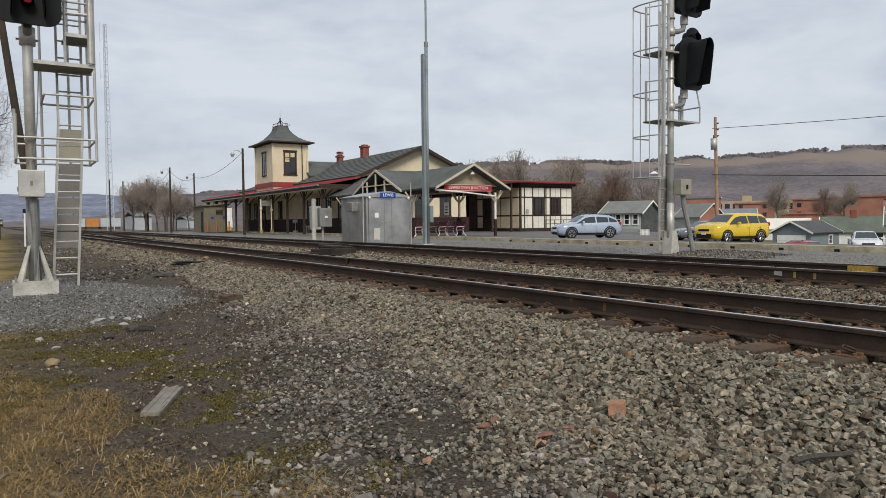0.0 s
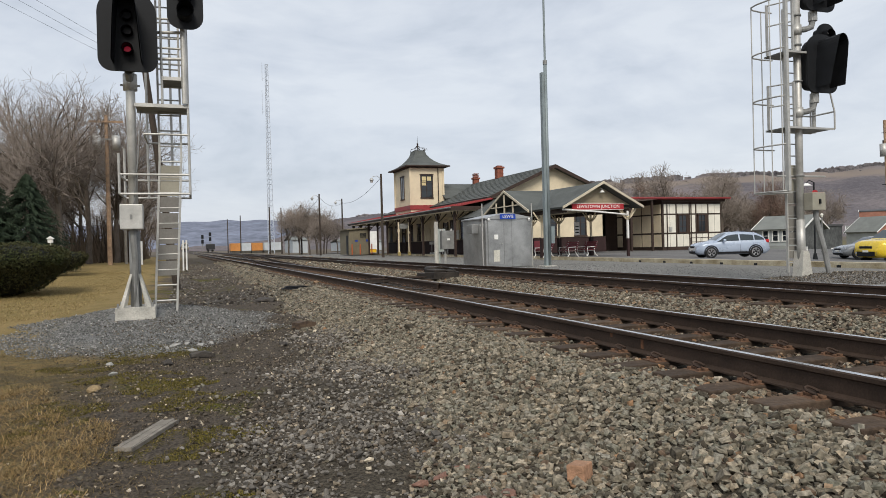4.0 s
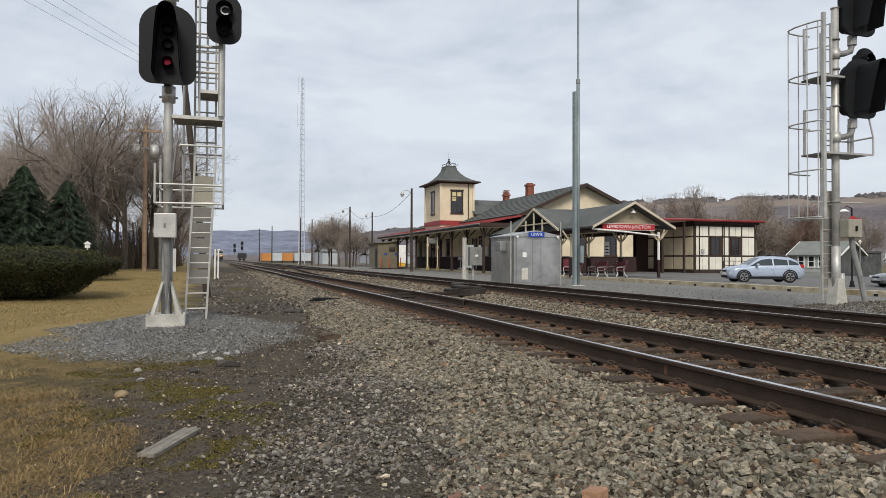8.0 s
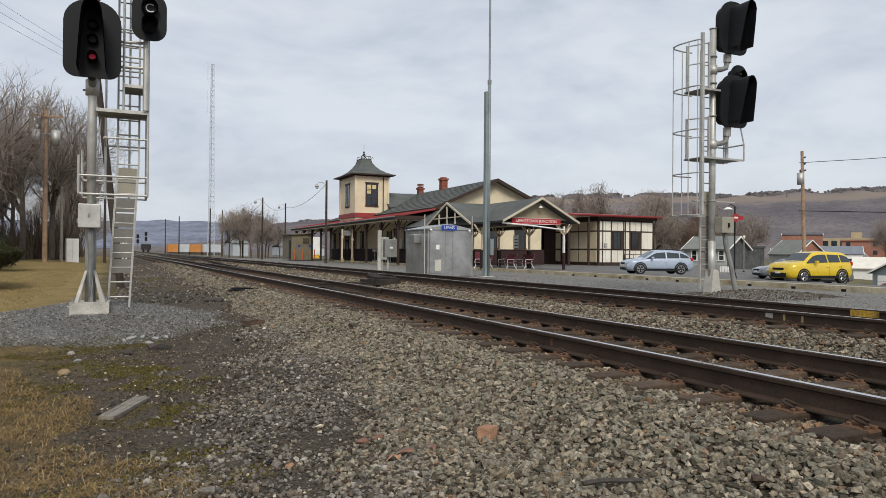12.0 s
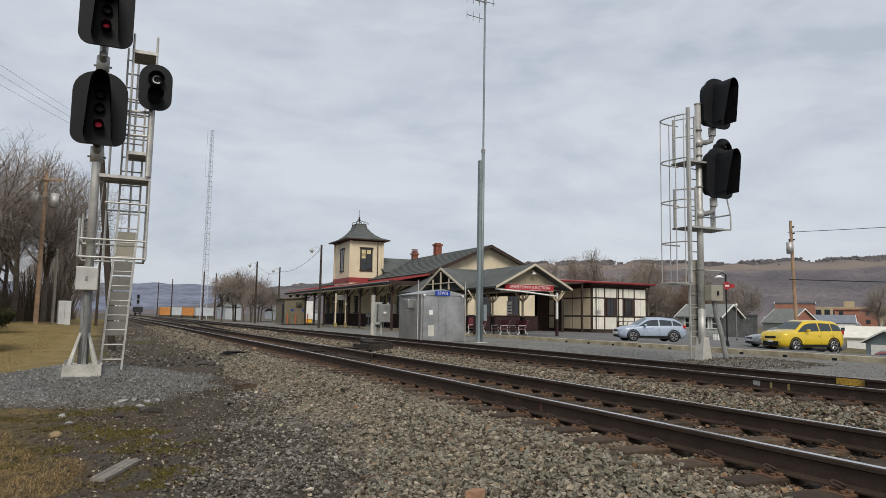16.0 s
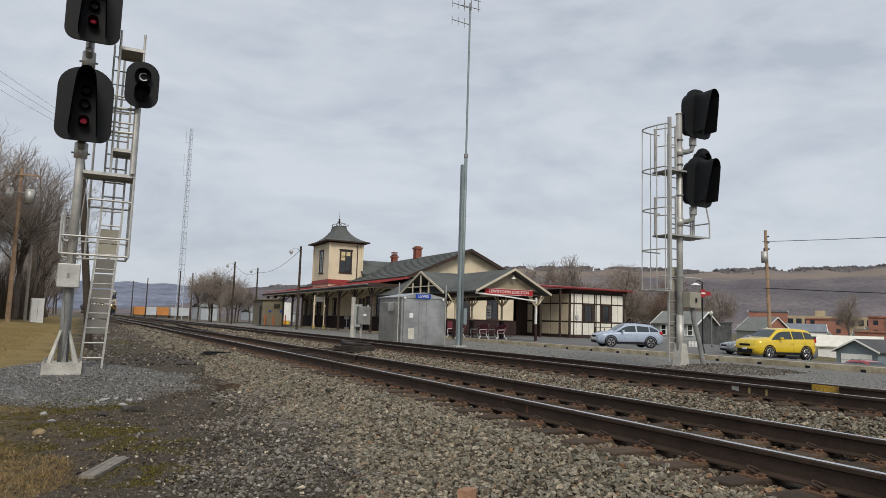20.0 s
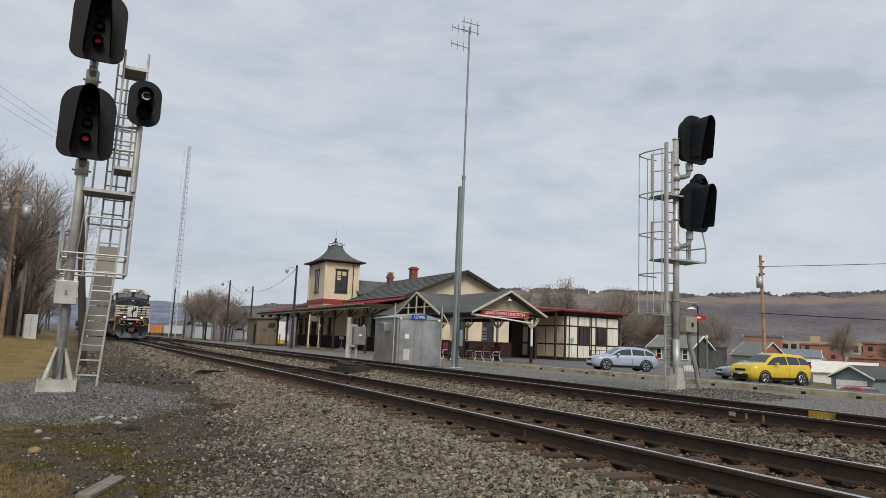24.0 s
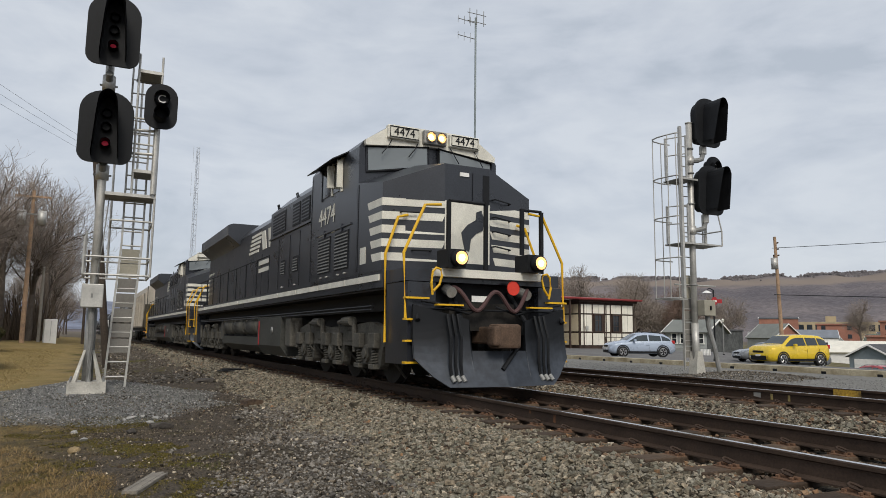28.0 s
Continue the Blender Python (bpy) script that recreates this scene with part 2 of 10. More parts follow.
def add_box(bm, x0, x1, y0, y1, z0, z1, mi=0, bevel=0.0):
    vs = [bm.verts.new(p) for p in ((x0, y0, z0), (x1, y0, z0), (x1, y1, z0), (x0, y1, z0), (x0, y0, z1), (x1, y0, z1), (x1, y1, z1), (x0, y1, z1))]
    fs = [bm.faces.new([vs[i] for i in q]) for q in ((0, 3, 2, 1), (4, 5, 6, 7), (0, 1, 5, 4), (1, 2, 6, 5), (2, 3, 7, 6), (3, 0, 4, 7))]
    for f in fs:
        f.material_index = mi
    if bevel:
        es = list({e for f in fs for e in f.edges})
        bmesh.ops.bevel(bm, geom=es, offset=bevel, segments=2, affect="EDGES", profile=0.5, clamp_overlap=True)
    return vs


def add_tube(bm, a, b, r, r2=None, seg=10, caps=True, mi=0):
    a, b = Vector(a), Vector(b)
    r2 = r if r2 is None else r2
    q = (b - a).to_track_quat("Z", "Y").to_matrix()
    rings = []
    for c, rad in ((a, r), (b, r2)):
        rings.append([bm.verts.new(c + q @ Vector((rad * math.cos(2 * math.pi * i / seg), rad * math.sin(2 * math.pi * i / seg), 0))) for i in range(seg)])
    for i in range(seg):
        bm.faces.new((rings[0][i], rings[0][(i + 1) % seg], rings[1][(i + 1) % seg], rings[1][i])).material_index = mi
    if caps:
        bm.faces.new(rings[0][::-1]).material_index = mi
        bm.faces.new(rings[1]).material_index = mi


def add_path(bm, pts, r, seg=8, mi=0):
    """A bent round bar through the points, with mitred joints."""
    pts = [Vector(p) for p in pts]
    rings = []
    for i, p in enumerate(pts):
        d = (pts[min(i + 1, len(pts) - 1)] - pts[max(i - 1, 0)]).normalized()
        q = d.to_track_quat("Z", "Y").to_matrix()
        rings.append([bm.verts.new(p + q @ Vector((r * math.cos(2 * math.pi * k / seg), r * math.sin(2 * math.pi * k / seg), 0))) for k in range(seg)])
    for a, b in zip(rings, rings[1:]):
        for k in range(seg):
            bm.faces.new((a[k], a[(k + 1) % seg], b[(k + 1) % seg], b[k])).material_index = mi
    bm.faces.new(rings[0][::-1])
    bm.faces.new(rings[-1])


def add_prism(bm, poly, lo, hi, axis="y", mi=0):
    """A flat outline (pairs) pushed from lo to hi along an axis."""
    def at(u, v, w):
        return {"x": (w, u, v), "y": (u, w, v), "z": (u, v, w)}[axis]
    a = [bm.verts.new(at(u, v, lo)) for u, v in poly]
    b = [bm.verts.new(at(u, v, hi)) for u, v in poly]
    n = len(poly)
    fs = [bm.faces.new(a[::-1]), bm.faces.new(b)]
    fs += [bm.faces.new((a[i], a[(i + 1) % n], b[(i + 1) % n], b[i])) for i in range(n)]
    for f in fs:
        f.material_index = mi


def rounded(w, h, r, seg=5, cx=0.0, cz=0.0, rtop=None):
    """Outline of a rounded rectangle, w by h, about (cx, cz)."""
    pts = []
    rt = r if rtop is None else rtop
    for sx, sz, a0, rad in ((1, 1, 0, rt), (-1, 1, 90, rt), (-1, -1, 180, r), (1, -1, 270, r)):
        for i in range(seg + 1):
            a = radians(a0 + 90 * i / seg)
            pts.append((cx + sx * (w / 2 - rad) + rad * math.cos(a), cz + sz * (h / 2 - rad) + rad * math.sin(a)))
    return pts


def box(name, x0, x1, y0, y1, z0, z1, material, parent=None, label="", bevel=0.0):
    bm = B()
    add_box(bm, x0, x1, y0, y1, z0, z1, 0, bevel)
    return part(name, bm, material, parent, label)


def tube(name, a, b, r, material, parent=None, label="", r2=None, seg=12):
    bm = B()
    add_tube(bm, a, b, r, r2, seg)
    return part(name, bm, material, parent, label, smooth=seg > 12)


def link(name, me, parent, m):
    """One more object on a mesh that is already there."""
    ob = new(name, me)
    ob.parent = parent
    ob.matrix_basis = m
    return ob


def raw(name, verts, faces, material, parent=None, label=""):
    me = bpy.data.meshes.new(name)
    me.from_pydata([tuple(v) for v in verts], [], [tuple(f) for f in faces])
    me.update()
    for m in material if isinstance(material, (list, tuple)) else [material]:
        me.materials.append(m)
    ob = new(name, me)
    if parent is not None:
        ob.parent = parent
    if label:
        ob["label"] = label
    return ob


# ---- ground ----
def smooth(t):
    t = np.clip(t, 0, 1)
    return t * t * (3 - 2 * t)


def fall(x, y):
    """How far the car park drops away from the platform, toward the town."""
    return smooth((42 - y) / 14) * (0.035 * np.clip(x - 26, 0, 60) + 0.03 * np.clip(x - 37, 0, 12))


def height(x, y):
    """Level of the ground over the plan; rail tops of the first track are zero."""
    x, y = np.asarray(x, float), np.asarray(y, float)
    base = -0.60 + 0.13 * smooth((y - 10.5) / 7) + 0.42 * smooth((y - 16) / 45) * smooth((2.0 - x) / 8) + 0.12 * smooth((y - 20) / 40)
    base = base + 0.33 * np.exp(-(((x - 0.1) / 1.7) ** 2) - ((y - 14.3) / 2.6) ** 2)
    base = base + 0.035 * np.sin(0.9 * x + 0.5 * y) * np.sin(0.7 * y - 0.4 * x + 1)
    z = base + (-0.22 - base) * (0.22 * smooth((x - 1.0) / 2.0) + 0.78 * smooth((x - 2.95) / 1.45))
    z = z + 0.10 * smooth((x - 7.5) / 1.0)
    for c in (5.785, 10.155):
        z = z - 0.026 * smooth((1.75 - np.abs(x - c - -0.021 * (np.clip(y - 4.0, 0, 16.0) ** 2 / 32.0 + np.clip(y - 20.0, 0, None)))) / 0.3)
    z = z + (-0.29 + 0.12) * smooth((x - 11.9) / 1.2)
    z = z + 0.22 * np.exp(-(((x - 16.6) / 2.2) ** 2) - ((y - 11.8) / 1.5) ** 2)
    z = z - (fall(x, y) + 0.30) * smooth((x - 23.0) / 0.5)
    z = np.where(x > 48, z - 2.2 * smooth((x - 48) / 16) * smooth((90 - y) / 40), z)
    return z


def axis_steps(spans):
    out = []
    for a, b, s in spans:
        out += list(np.arange(a, b, s))
    return np.array(out + [spans[-1][1]])


def ground_sheet():
    xs = axis_steps([(-1800, -200, 200), (-200, -40, 20), (-40, -8, 2), (-8, 12.6, 0.16), (12.6, 24, 0.8), (24, 80, 4), (80, 400, 40), (400, 2600, 200)])
    ys = axis_steps([(-1200, -200, 200), (-200, -20, 20), (-20, -2, 1.5), (-2, 18, 0.2), (18, 60, 1.5), (60, 200, 10), (200, 3000, 200)])
    gx, gy = np.meshgrid(xs, ys)
    g = height(gx, gy)
    near = (gx > -7) & (gx < 12) & (gy > -1.5) & (gy < 17)
    rng = np.random.RandomState(3)
    g = g + np.where(near, rng.normal(0, 0.008, g.shape), 0)
    nx = len(xs)
    verts = np.stack([gx, gy, g], -1).reshape(-1, 3)
    i = np.arange((len(ys) - 1) * nx).reshape(len(ys) - 1, nx)[:, :-1].reshape(-1)
    faces = np.stack([i, i + 1, i + nx + 1, i + nx], -1)
    ob = raw("ground", verts, faces, ground_material())
    for p in ob.data.polygons:
        p.use_smooth = True
    return tagged(ob, "bare earth, dry grass, moss and grey crushed stone beside the tracks", "ground", kind="structure")


def ground_material():
    m = bpy.data.materials.new("trackside_ground")
    m.use_nodes = True
    n, l = m.node_tree.nodes, m.node_tree.links
    b = n["Principled BSDF"]
    b.inputs["Roughness"].default_value, b.inputs["Specular IOR Level"].default_value = 0.95, 0.1
    co = n.new("ShaderNodeTexCoord")
    sep = n.new("ShaderNodeSeparateXYZ")
    l.new(co.outputs["Object"], sep.inputs[0])

    def noise_node(scale, detail=5, rough=0.6):
        t = n.new("ShaderNodeTexNoise")
        t.inputs["Scale"].default_value, t.inputs["Detail"].default_value, t.inputs["Roughness"].default_value = scale, detail, rough
        l.new(co.outputs["Object"], t.inputs["Vector"])
        return t.outputs["Fac"]

    def mathn(op, a, c, clamp=False):
        t = n.new("ShaderNodeMath")
        t.operation, t.use_clamp = op, clamp
        for k, v in ((0, a), (1, c)):
            if isinstance(v, (int, float)):
                t.inputs[k].default_value = v
            else:
                l.new(v, t.inputs[k])
        return t.outputs[0]

    def step(v, lo, hi):
        t = n.new("ShaderNodeMapRange")
        t.interpolation_type = "SMOOTHSTEP"
        t.inputs["From Min"].default_value, t.inputs["From Max"].default_value = lo, hi
        l.new(v, t.inputs["Value"])
        return t.outputs["Result"]

    def mix(f, a, c):
        t = n.new("ShaderNodeMixRGB")
        l.new(f, t.inputs[0])
        for k, v in ((1, a), (2, c)):
            if isinstance(v, tuple):
                t.inputs[k].default_value = (*v, 1)
            else:
                l.new(v, t.inputs[k])
        return t.outputs[0]

    wob = mathn("MULTIPLY", mathn("SUBTRACT", noise_node(0.55, 4), 0.5), 3.4)
    x = mathn("ADD", sep.outputs["X"], wob)
    fine, mid, patch = noise_node(38, 6, 0.7), noise_node(7, 6, 0.7), noise_node(0.9, 5, 0.6)
    dirt = mix(step(fine, 0.3, 0.7), (0.038, 0.031, 0.024), (0.145, 0.119, 0.092))
    dirt = mix(step(mid, 0.35, 0.65), mix(step(fine, 0.3, 0.7), (0.030, 0.025, 0.021), (0.10, 0.084, 0.068)), dirt)
    grass = mix(step(noise_node(55, 5, 0.7), 0.3, 0.7), (0.080, 0.056, 0.024), (0.28, 0.192, 0.085))
    grass = mix(step(mid, 0.4, 0.75), grass, (0.13, 0.115, 0.05))
    moss = mix(step(fine, 0.35, 0.65), (0.035, 0.038, 0.010), (0.13, 0.115, 0.018))
    # bed under the ballast, darkened to paint the shade between its stones
    stone = mix(step(noise_node(34, 5, 0.75), 0.32, 0.68), (0.022, 0.018, 0.014), (0.115, 0.098, 0.074))
    far_lawn = step(sep.outputs["Y"], 9.0, 14.0)
    worn = mathn("MULTIPLY", step(noise_node(2.6, 6, 0.7), 0.44, 0.56), mathn("SUBTRACT", 1.0, far_lawn))
    grass = mix(worn, grass, mix(step(fine, 0.3, 0.7), (0.05, 0.040, 0.024), (0.13, 0.105, 0.060)))
    lawn = mix(step(noise_node(55, 5, 0.7), 0.3, 0.7), (0.14, 0.10, 0.038), (0.35, 0.255, 0.115))
    lawn = mix(step(patch, 0.4, 0.62), lawn, mix(step(fine, 0.3, 0.7), (0.125, 0.096, 0.035), (0.27, 0.20, 0.085)))
    grass = mix(far_lawn, grass, lawn)
    base = mix(step(x, -1.2, 0.35), grass, dirt)
    mossy = mathn("MULTIPLY", step(patch, 0.56, 0.64), mathn("MULTIPLY", step(x, -1.6, -0.2), step(x, 2.6, 1.4)))
    base = mix(mossy, base, moss)
    slope = n.new("ShaderNodeClamp")
    slope.inputs["Max"].default_value = 9.2
    l.new(mathn("SUBTRACT", sep.outputs["Y"], 2.7), slope.inputs["Value"])
    shoulder = mathn("SUBTRACT", mathn("ADD", sep.outputs["X"], mathn("MULTIPLY", wob, 0.35)), mathn("MULTIPLY", slope.outputs[0], 0.27))
    base = mix(step(shoulder, 0.2, 1.0), base, stone)
    base = mix(step(sep.outputs["X"], 12.4, 13.6), base, mix(step(mid, 0.35, 0.65), mix(step(fine, 0.3, 0.7), (0.085, 0.082, 0.076), (0.215, 0.208, 0.192)), mix(step(fine, 0.3, 0.7), (0.15, 0.147, 0.137), (0.33, 0.322, 0.300))))
    base = mix(step(sep.outputs["X"], 46, 56), base, mix(step(patch, 0.4, 0.6), (0.12, 0.10, 0.06), (0.16, 0.15, 0.08)))
    mound = mathn("ADD", mathn("POWER", mathn("DIVIDE", mathn("ADD", sep.outputs["X"], mathn("ADD", -0.2, mathn("MULTIPLY", wob, 0.25))), 2.1), 2.0), mathn("POWER", mathn("DIVIDE", mathn("SUBTRACT", sep.outputs["Y"], 12.7), 3.0), 2.0))
    base = mix(step(mound, 1.05, 0.25), base, mix(step(noise_node(48, 4, 0.8), 0.35, 0.65), (0.07, 0.07, 0.068), (0.28, 0.28, 0.27)))
    far = mathn("GREATER_THAN", sep.outputs["Y"], 110.0)
    base = mix(far, base, (0.13, 0.11, 0.085))
    l.new(base, b.inputs["Base Color"])
    bp = n.new("ShaderNodeBump")
    bp.inputs["Strength"].default_value, bp.inputs["Distance"].default_value = 0.7, 0.03
    l.new(mathn("ADD", fine, mid), bp.inputs["Height"])
    l.new(bp.outputs["Normal"], b.inputs["Normal"])
    return m


GROUND = ground_sheet()

# ---- tracks ----
T1, T2, Z2 = 5.785, 10.155, 0.10
RAIL = [(-0.075, -0.185), (0.075, -0.185), (0.075, -0.173), (0.012, -0.155), (0.010, -0.05), (0.036, -0.038), (0.037, -0.010), (0.028, 0.0), (-0.028, 0.0), (-0.037, -0.010), (-0.036, -0.038), (-0.010, -0.05), (-0.012, -0.155), (-0.075, -0.173)]


def rail(parent, pts, name="rail", bright=True):
    """A rail of real section along a line of plan points (x, y)."""
    bm = B()
    rings = []
    for i, (x, y, z) in enumerate(pts):
        a, c = pts[max(i - 1, 0)], pts[min(i + 1, len(pts) - 1)]
        d = Vector((c[0] - a[0], c[1] - a[1], 0)).normalized()
        s = Vector((d.y, -d.x, 0))
        rings.append([bm.verts.new(Vector((x, y, z)) + s * u + Vector((0, 0, v))) for u, v in RAIL])
    n = len(RAIL)
    for a, c in zip(rings, rings[1:]):
        for k in range(n):
            f = bm.faces.new((a[k], a[(k + 1) % n], c[(k + 1) % n], c[k]))
            f.material_index = 1 if k == 7 and bright else 0
    bm.faces.new(rings[0])
    bm.faces.new(rings[-1][::-1])
    return part(name, bm, [RAILSTEEL, RAILTOP], parent)


def tie_mesh():
    bm = B()
    add_box(bm, -1.295, 1.295, -0.115, 0.115, -0.18, 0.0, 0, 0.012)
    me = bpy.data.meshes.new("tie")
    bm.to_mesh(me)
    bm.free()
    me.materials.append(TIE)
    return me


def bend(y):
    """The line swings gently aside beyond the station."""
    return -0.021 * (max(0.0, min(y - 4.0, 16.0)) ** 2 / 32.0 + max(0.0, y - 20.0))


def line(x, z, y0=-60.0, y1=900.0):
    return [(x + bend(y), y, z) for y in (y0, 0.0, 4.0, 7.0, 10.0, 13.0, 16.0, 20.0, 60.0, y1)]


TIE_ME = tie_mesh()
track_near = tagged(new("railway_track"), "main track of rusty rails with polished heads on weathered ties", "track", "main tracks", "structure")
track_far = tagged(new("railway_track"), "second main track of rusty rails on weathered ties", "track", "main tracks", "structure")
for tr, xc, zc in ((track_near, T1, 0.0), (track_far, T2, Z2)):
    for s in (-0.755, 0.755):
        rail(tr, line(xc + s, zc))

# ---- platform edge and car park ----
bm = B()
add_box(bm, 22.45, 22.95, -60, 100, -0.6, -0.10, 0)
platform_edge = tagged(part("kerb", bm, KERB), "weathered stained concrete platform edge with drain holes", "kerb", kind="structure")
xs = axis_steps([(22.95, 50.0, 1.0)])
ys = axis_steps([(-60, 0, 6.0), (0, 60, 1.5), (60, 120, 6.0)])
gx, gy = np.meshgrid(xs, ys)
top = np.interp(gx, [22.95, 26.0, 33.0, 49.0], [-0.16, -0.17, -0.27, -0.34]) - fall(gx, gy)
k = np.arange((len(ys) - 1) * len(xs)).reshape(len(ys) - 1, len(xs))[:, :-1].reshape(-1)
upper = np.stack([k, k + 1, k + len(xs) + 1, k + len(xs)], -1)
vt = np.stack([gx, gy, top], -1).reshape(-1, 3)
n0 = len(vt)
vb = vt - np.array([0, 0, 0.12])
lower = upper[:, ::-1] + n0
ring = [i for i in range(len(xs))] + [len(xs) * (r + 1) - 1 for r in range(1, len(ys))] + [n0 - 2 - i for i in range(len(xs) - 1)] + [len(xs) * r for r in range(len(ys) - 2, 0, -1)]
sides = [(b, a, a + n0, b + n0) for a, b in zip(ring, ring[1:] + ring[:1])]
asphalt = raw("pavement", np.concatenate([vt, vb]), [tuple(f) for f in upper] + [tuple(f) for f in lower] + sides, ASPHALT)
car_park = tagged(asphalt, "grey worn asphalt of the station car park", "pavement", kind="structure")


# ---- lettering ----
def letters(name, text, size, material, parent, m, align="CENTER", depth=0.004):
    cu = bpy.data.curves.new(name, "FONT")
    cu.body, cu.size, cu.align_x, cu.align_y, cu.extrude = text, size, align, "CENTER", depth
    tmp = bpy.data.objects.new("tmp", cu)
    me = bpy.data.meshes.new_from_object(tmp)
    bpy.data.objects.remove(tmp)
    me.materials.append(material)
    ob = new(name, me)
    ob.parent = parent
    ob.matrix_basis = m
    return ob


FRONT = Euler((radians(90), 0, 0)).to_matrix().to_4x4()
SIDE_L = Euler((radians(90), 0, radians(-90))).to_matrix().to_4x4()


def at(x, y, z, rot):
    return Matrix.Translation((x, y, z)) @ rot


# ---- railway signals ----
def ring(bm, c, r, depth, t=0.015, seg=20, dirn=-1, mi=0):
    """A short open tube round c, axis along y, that sticks out by depth."""
    for rad0, rad1 in ((r, r), (r - t, r - t)):
        a = [bm.verts.new((c[0] + rad0 * math.cos(2 * math.pi * i / seg), c[1], c[2] + rad0 * math.sin(2 * math.pi * i / seg))) for i in range(seg)]
        b = [bm.verts.new((v.co.x, c[1] + dirn * depth, v.co.z)) for v in a]
        for i in range(seg):
            bm.faces.new((a[i], a[(i + 1) % seg], b[(i + 1) % seg], b[i])).material_index = mi


def disc(bm, c, r, seg=20, mi=0):
    vs = [bm.verts.new((c[0] + r * math.cos(2 * math.pi * i / seg), c[1], c[2] + r * math.sin(2 * math.pi * i / seg))) for i in range(seg)]
    bm.faces.new(vs).material_index = mi


def big_head(mast, x, y, z):
    """Three-lens colour light: domed background with a deep tapering hood. Faces -y."""
    bm = B()
    plate = rounded(1.0, 1.48, 0.22, 7, x, z, rtop=0.44)
    add_prism(bm, plate, y - 0.03, y + 0.03)
    add_prism(bm, rounded(0.86, 1.30, 0.16, 5, x, z, rtop=0.38), y + 0.03, y + 0.24)
    head = part("signal_head", bm, BLACK, mast, "black three-lens signal head with deep hood")
    bm = B()
    arch = [(-0.25, -0.62), (-0.20, 0.10), (-0.17, 0.38)] + [(0.16 * math.cos(radians(a)), 0.40 + 0.20 * math.sin(radians(a))) for a in range(165, 14, -25)] + [(0.17, 0.38), (0.20, 0.10), (0.25, -0.62)]
    outline = arch
    inner = [(u * 0.93, v * 0.985) for u, v in outline]
    dep = [0.44 + 0.18 * min(1.0, (v + 0.62) / 1.0) for u, v in outline]
    for ring_pts in (outline, inner):
        a = [bm.verts.new((x + u, y - 0.03, z + v)) for u, v in ring_pts]
        b = [bm.verts.new((x + u, y - 0.03 - d, z + v)) for (u, v), d in zip(ring_pts, dep)]
        for i in range(len(outline) - 1):
            bm.faces.new((a[i], a[i + 1], b[i + 1], b[i]))
    part("hood", bm, BLACK, head)
    for dz, m, lab in ((0.26, LENSDARK, "dark unlit lens"), (-0.02, LENSDARK, "dark unlit lens"), (-0.36, RED_LAMP, "red lit lens")):
        bm = B()
        disc(bm, (x, y - 0.045, z + dz), 0.062)
        part("lens", bm, m, head, lab)
        bm = B()
        ring(bm, (x, y - 0.032, z + dz), 0.095, 0.09 if dz > -0.1 else 0.18)
        part("lens_rim", bm, LENSDARK, head)
    return head


def small_head(mast, x, y, z):
    bm = B()
    add_prism(bm, rounded(0.64, 0.96, 0.24, 6, x, z, rtop=0.3), y - 0.02, y + 0.02)
    add_prism(bm, rounded(0.42, 0.74, 0.16, 5, x, z), y + 0.02, y + 0.22)
    head = part("marker_head", bm, BLACK, mast, "small black two-lens signal head with a white letter")
    bm = B()
    ring(bm, (x, y - 0.02, z + 0.15), 0.155, 0.16)
    ring(bm, (x, y - 0.02, z - 0.20), 0.15, 0.30)
    part("hood", bm, BLACK, head)
    bm = B()
    disc(bm, (x, y - 0.03, z - 0.20), 0.13)
    part("lens", bm, LENSDARK, head, "dark unlit lens")
    letters("letter", "C", 0.24, WHITE, head, at(x, y - 0.035, z + 0.15, FRONT))
    return head


def ladder(mast, x0, x1, y, z0, z1, guard=None, foot=0.0, knee=0.0):
    """A ladder; below the height knee it may slant, its foot set aside by foot."""
    def sh(z):
        return foot * max(0.0, (knee - z) / (knee - z0)) if foot else 0.0
    for x in (x0, x1):
        bm = B()
        for a, b in ((z0, knee), (knee, z1)) if foot else ((z0, z1),):
            add_prism(bm, [(x + sh(a) - 0.02, a), (x + sh(a) + 0.02, a), (x + sh(b) + 0.02, b), (x + sh(b) - 0.02, b)], y - 0.03, y + 0.03)
        part("ladder_rail", bm, GALV, mast)
    z = z0 + 0.25
    while z < z1:
        bm = B()
        add_tube(bm, (x0 + sh(z), y, z), (x1 + sh(z), y, z), 0.016, seg=8)
        part("rung", bm, GALV, mast)
        z += 0.305
    if guard:
        g0, g1 = guard
        n = 7
        for i in range(n):
            a, b = g0 + (g1 - g0) * i / n + 0.012, g0 + (g1 - g0) * (i + 1) / n - 0.012
            bm = B()
            add_prism(bm, [(x0 + sh(a) + 0.025, a), (x1 + sh(a) - 0.025, a), (x1 + sh(b) - 0.025, b), (x0 + sh(b) + 0.025, b)], y - 0.012, y + 0.004)
            part("climb_guard_panel", bm, GUARD_TAN if i >= 5 else GUARD_GREY, mast)


GUARD_GREY = mat("grey_guard_panel", (0.205, 0.195, 0.175), 0.75, 0.05, 0.15, 3, 0.05, 40)
GUARD_TAN = mat("tan_guard_panel", (0.33, 0.31, 0.25), 0.7, 0.1, 0.15, 3, 0.05, 40)


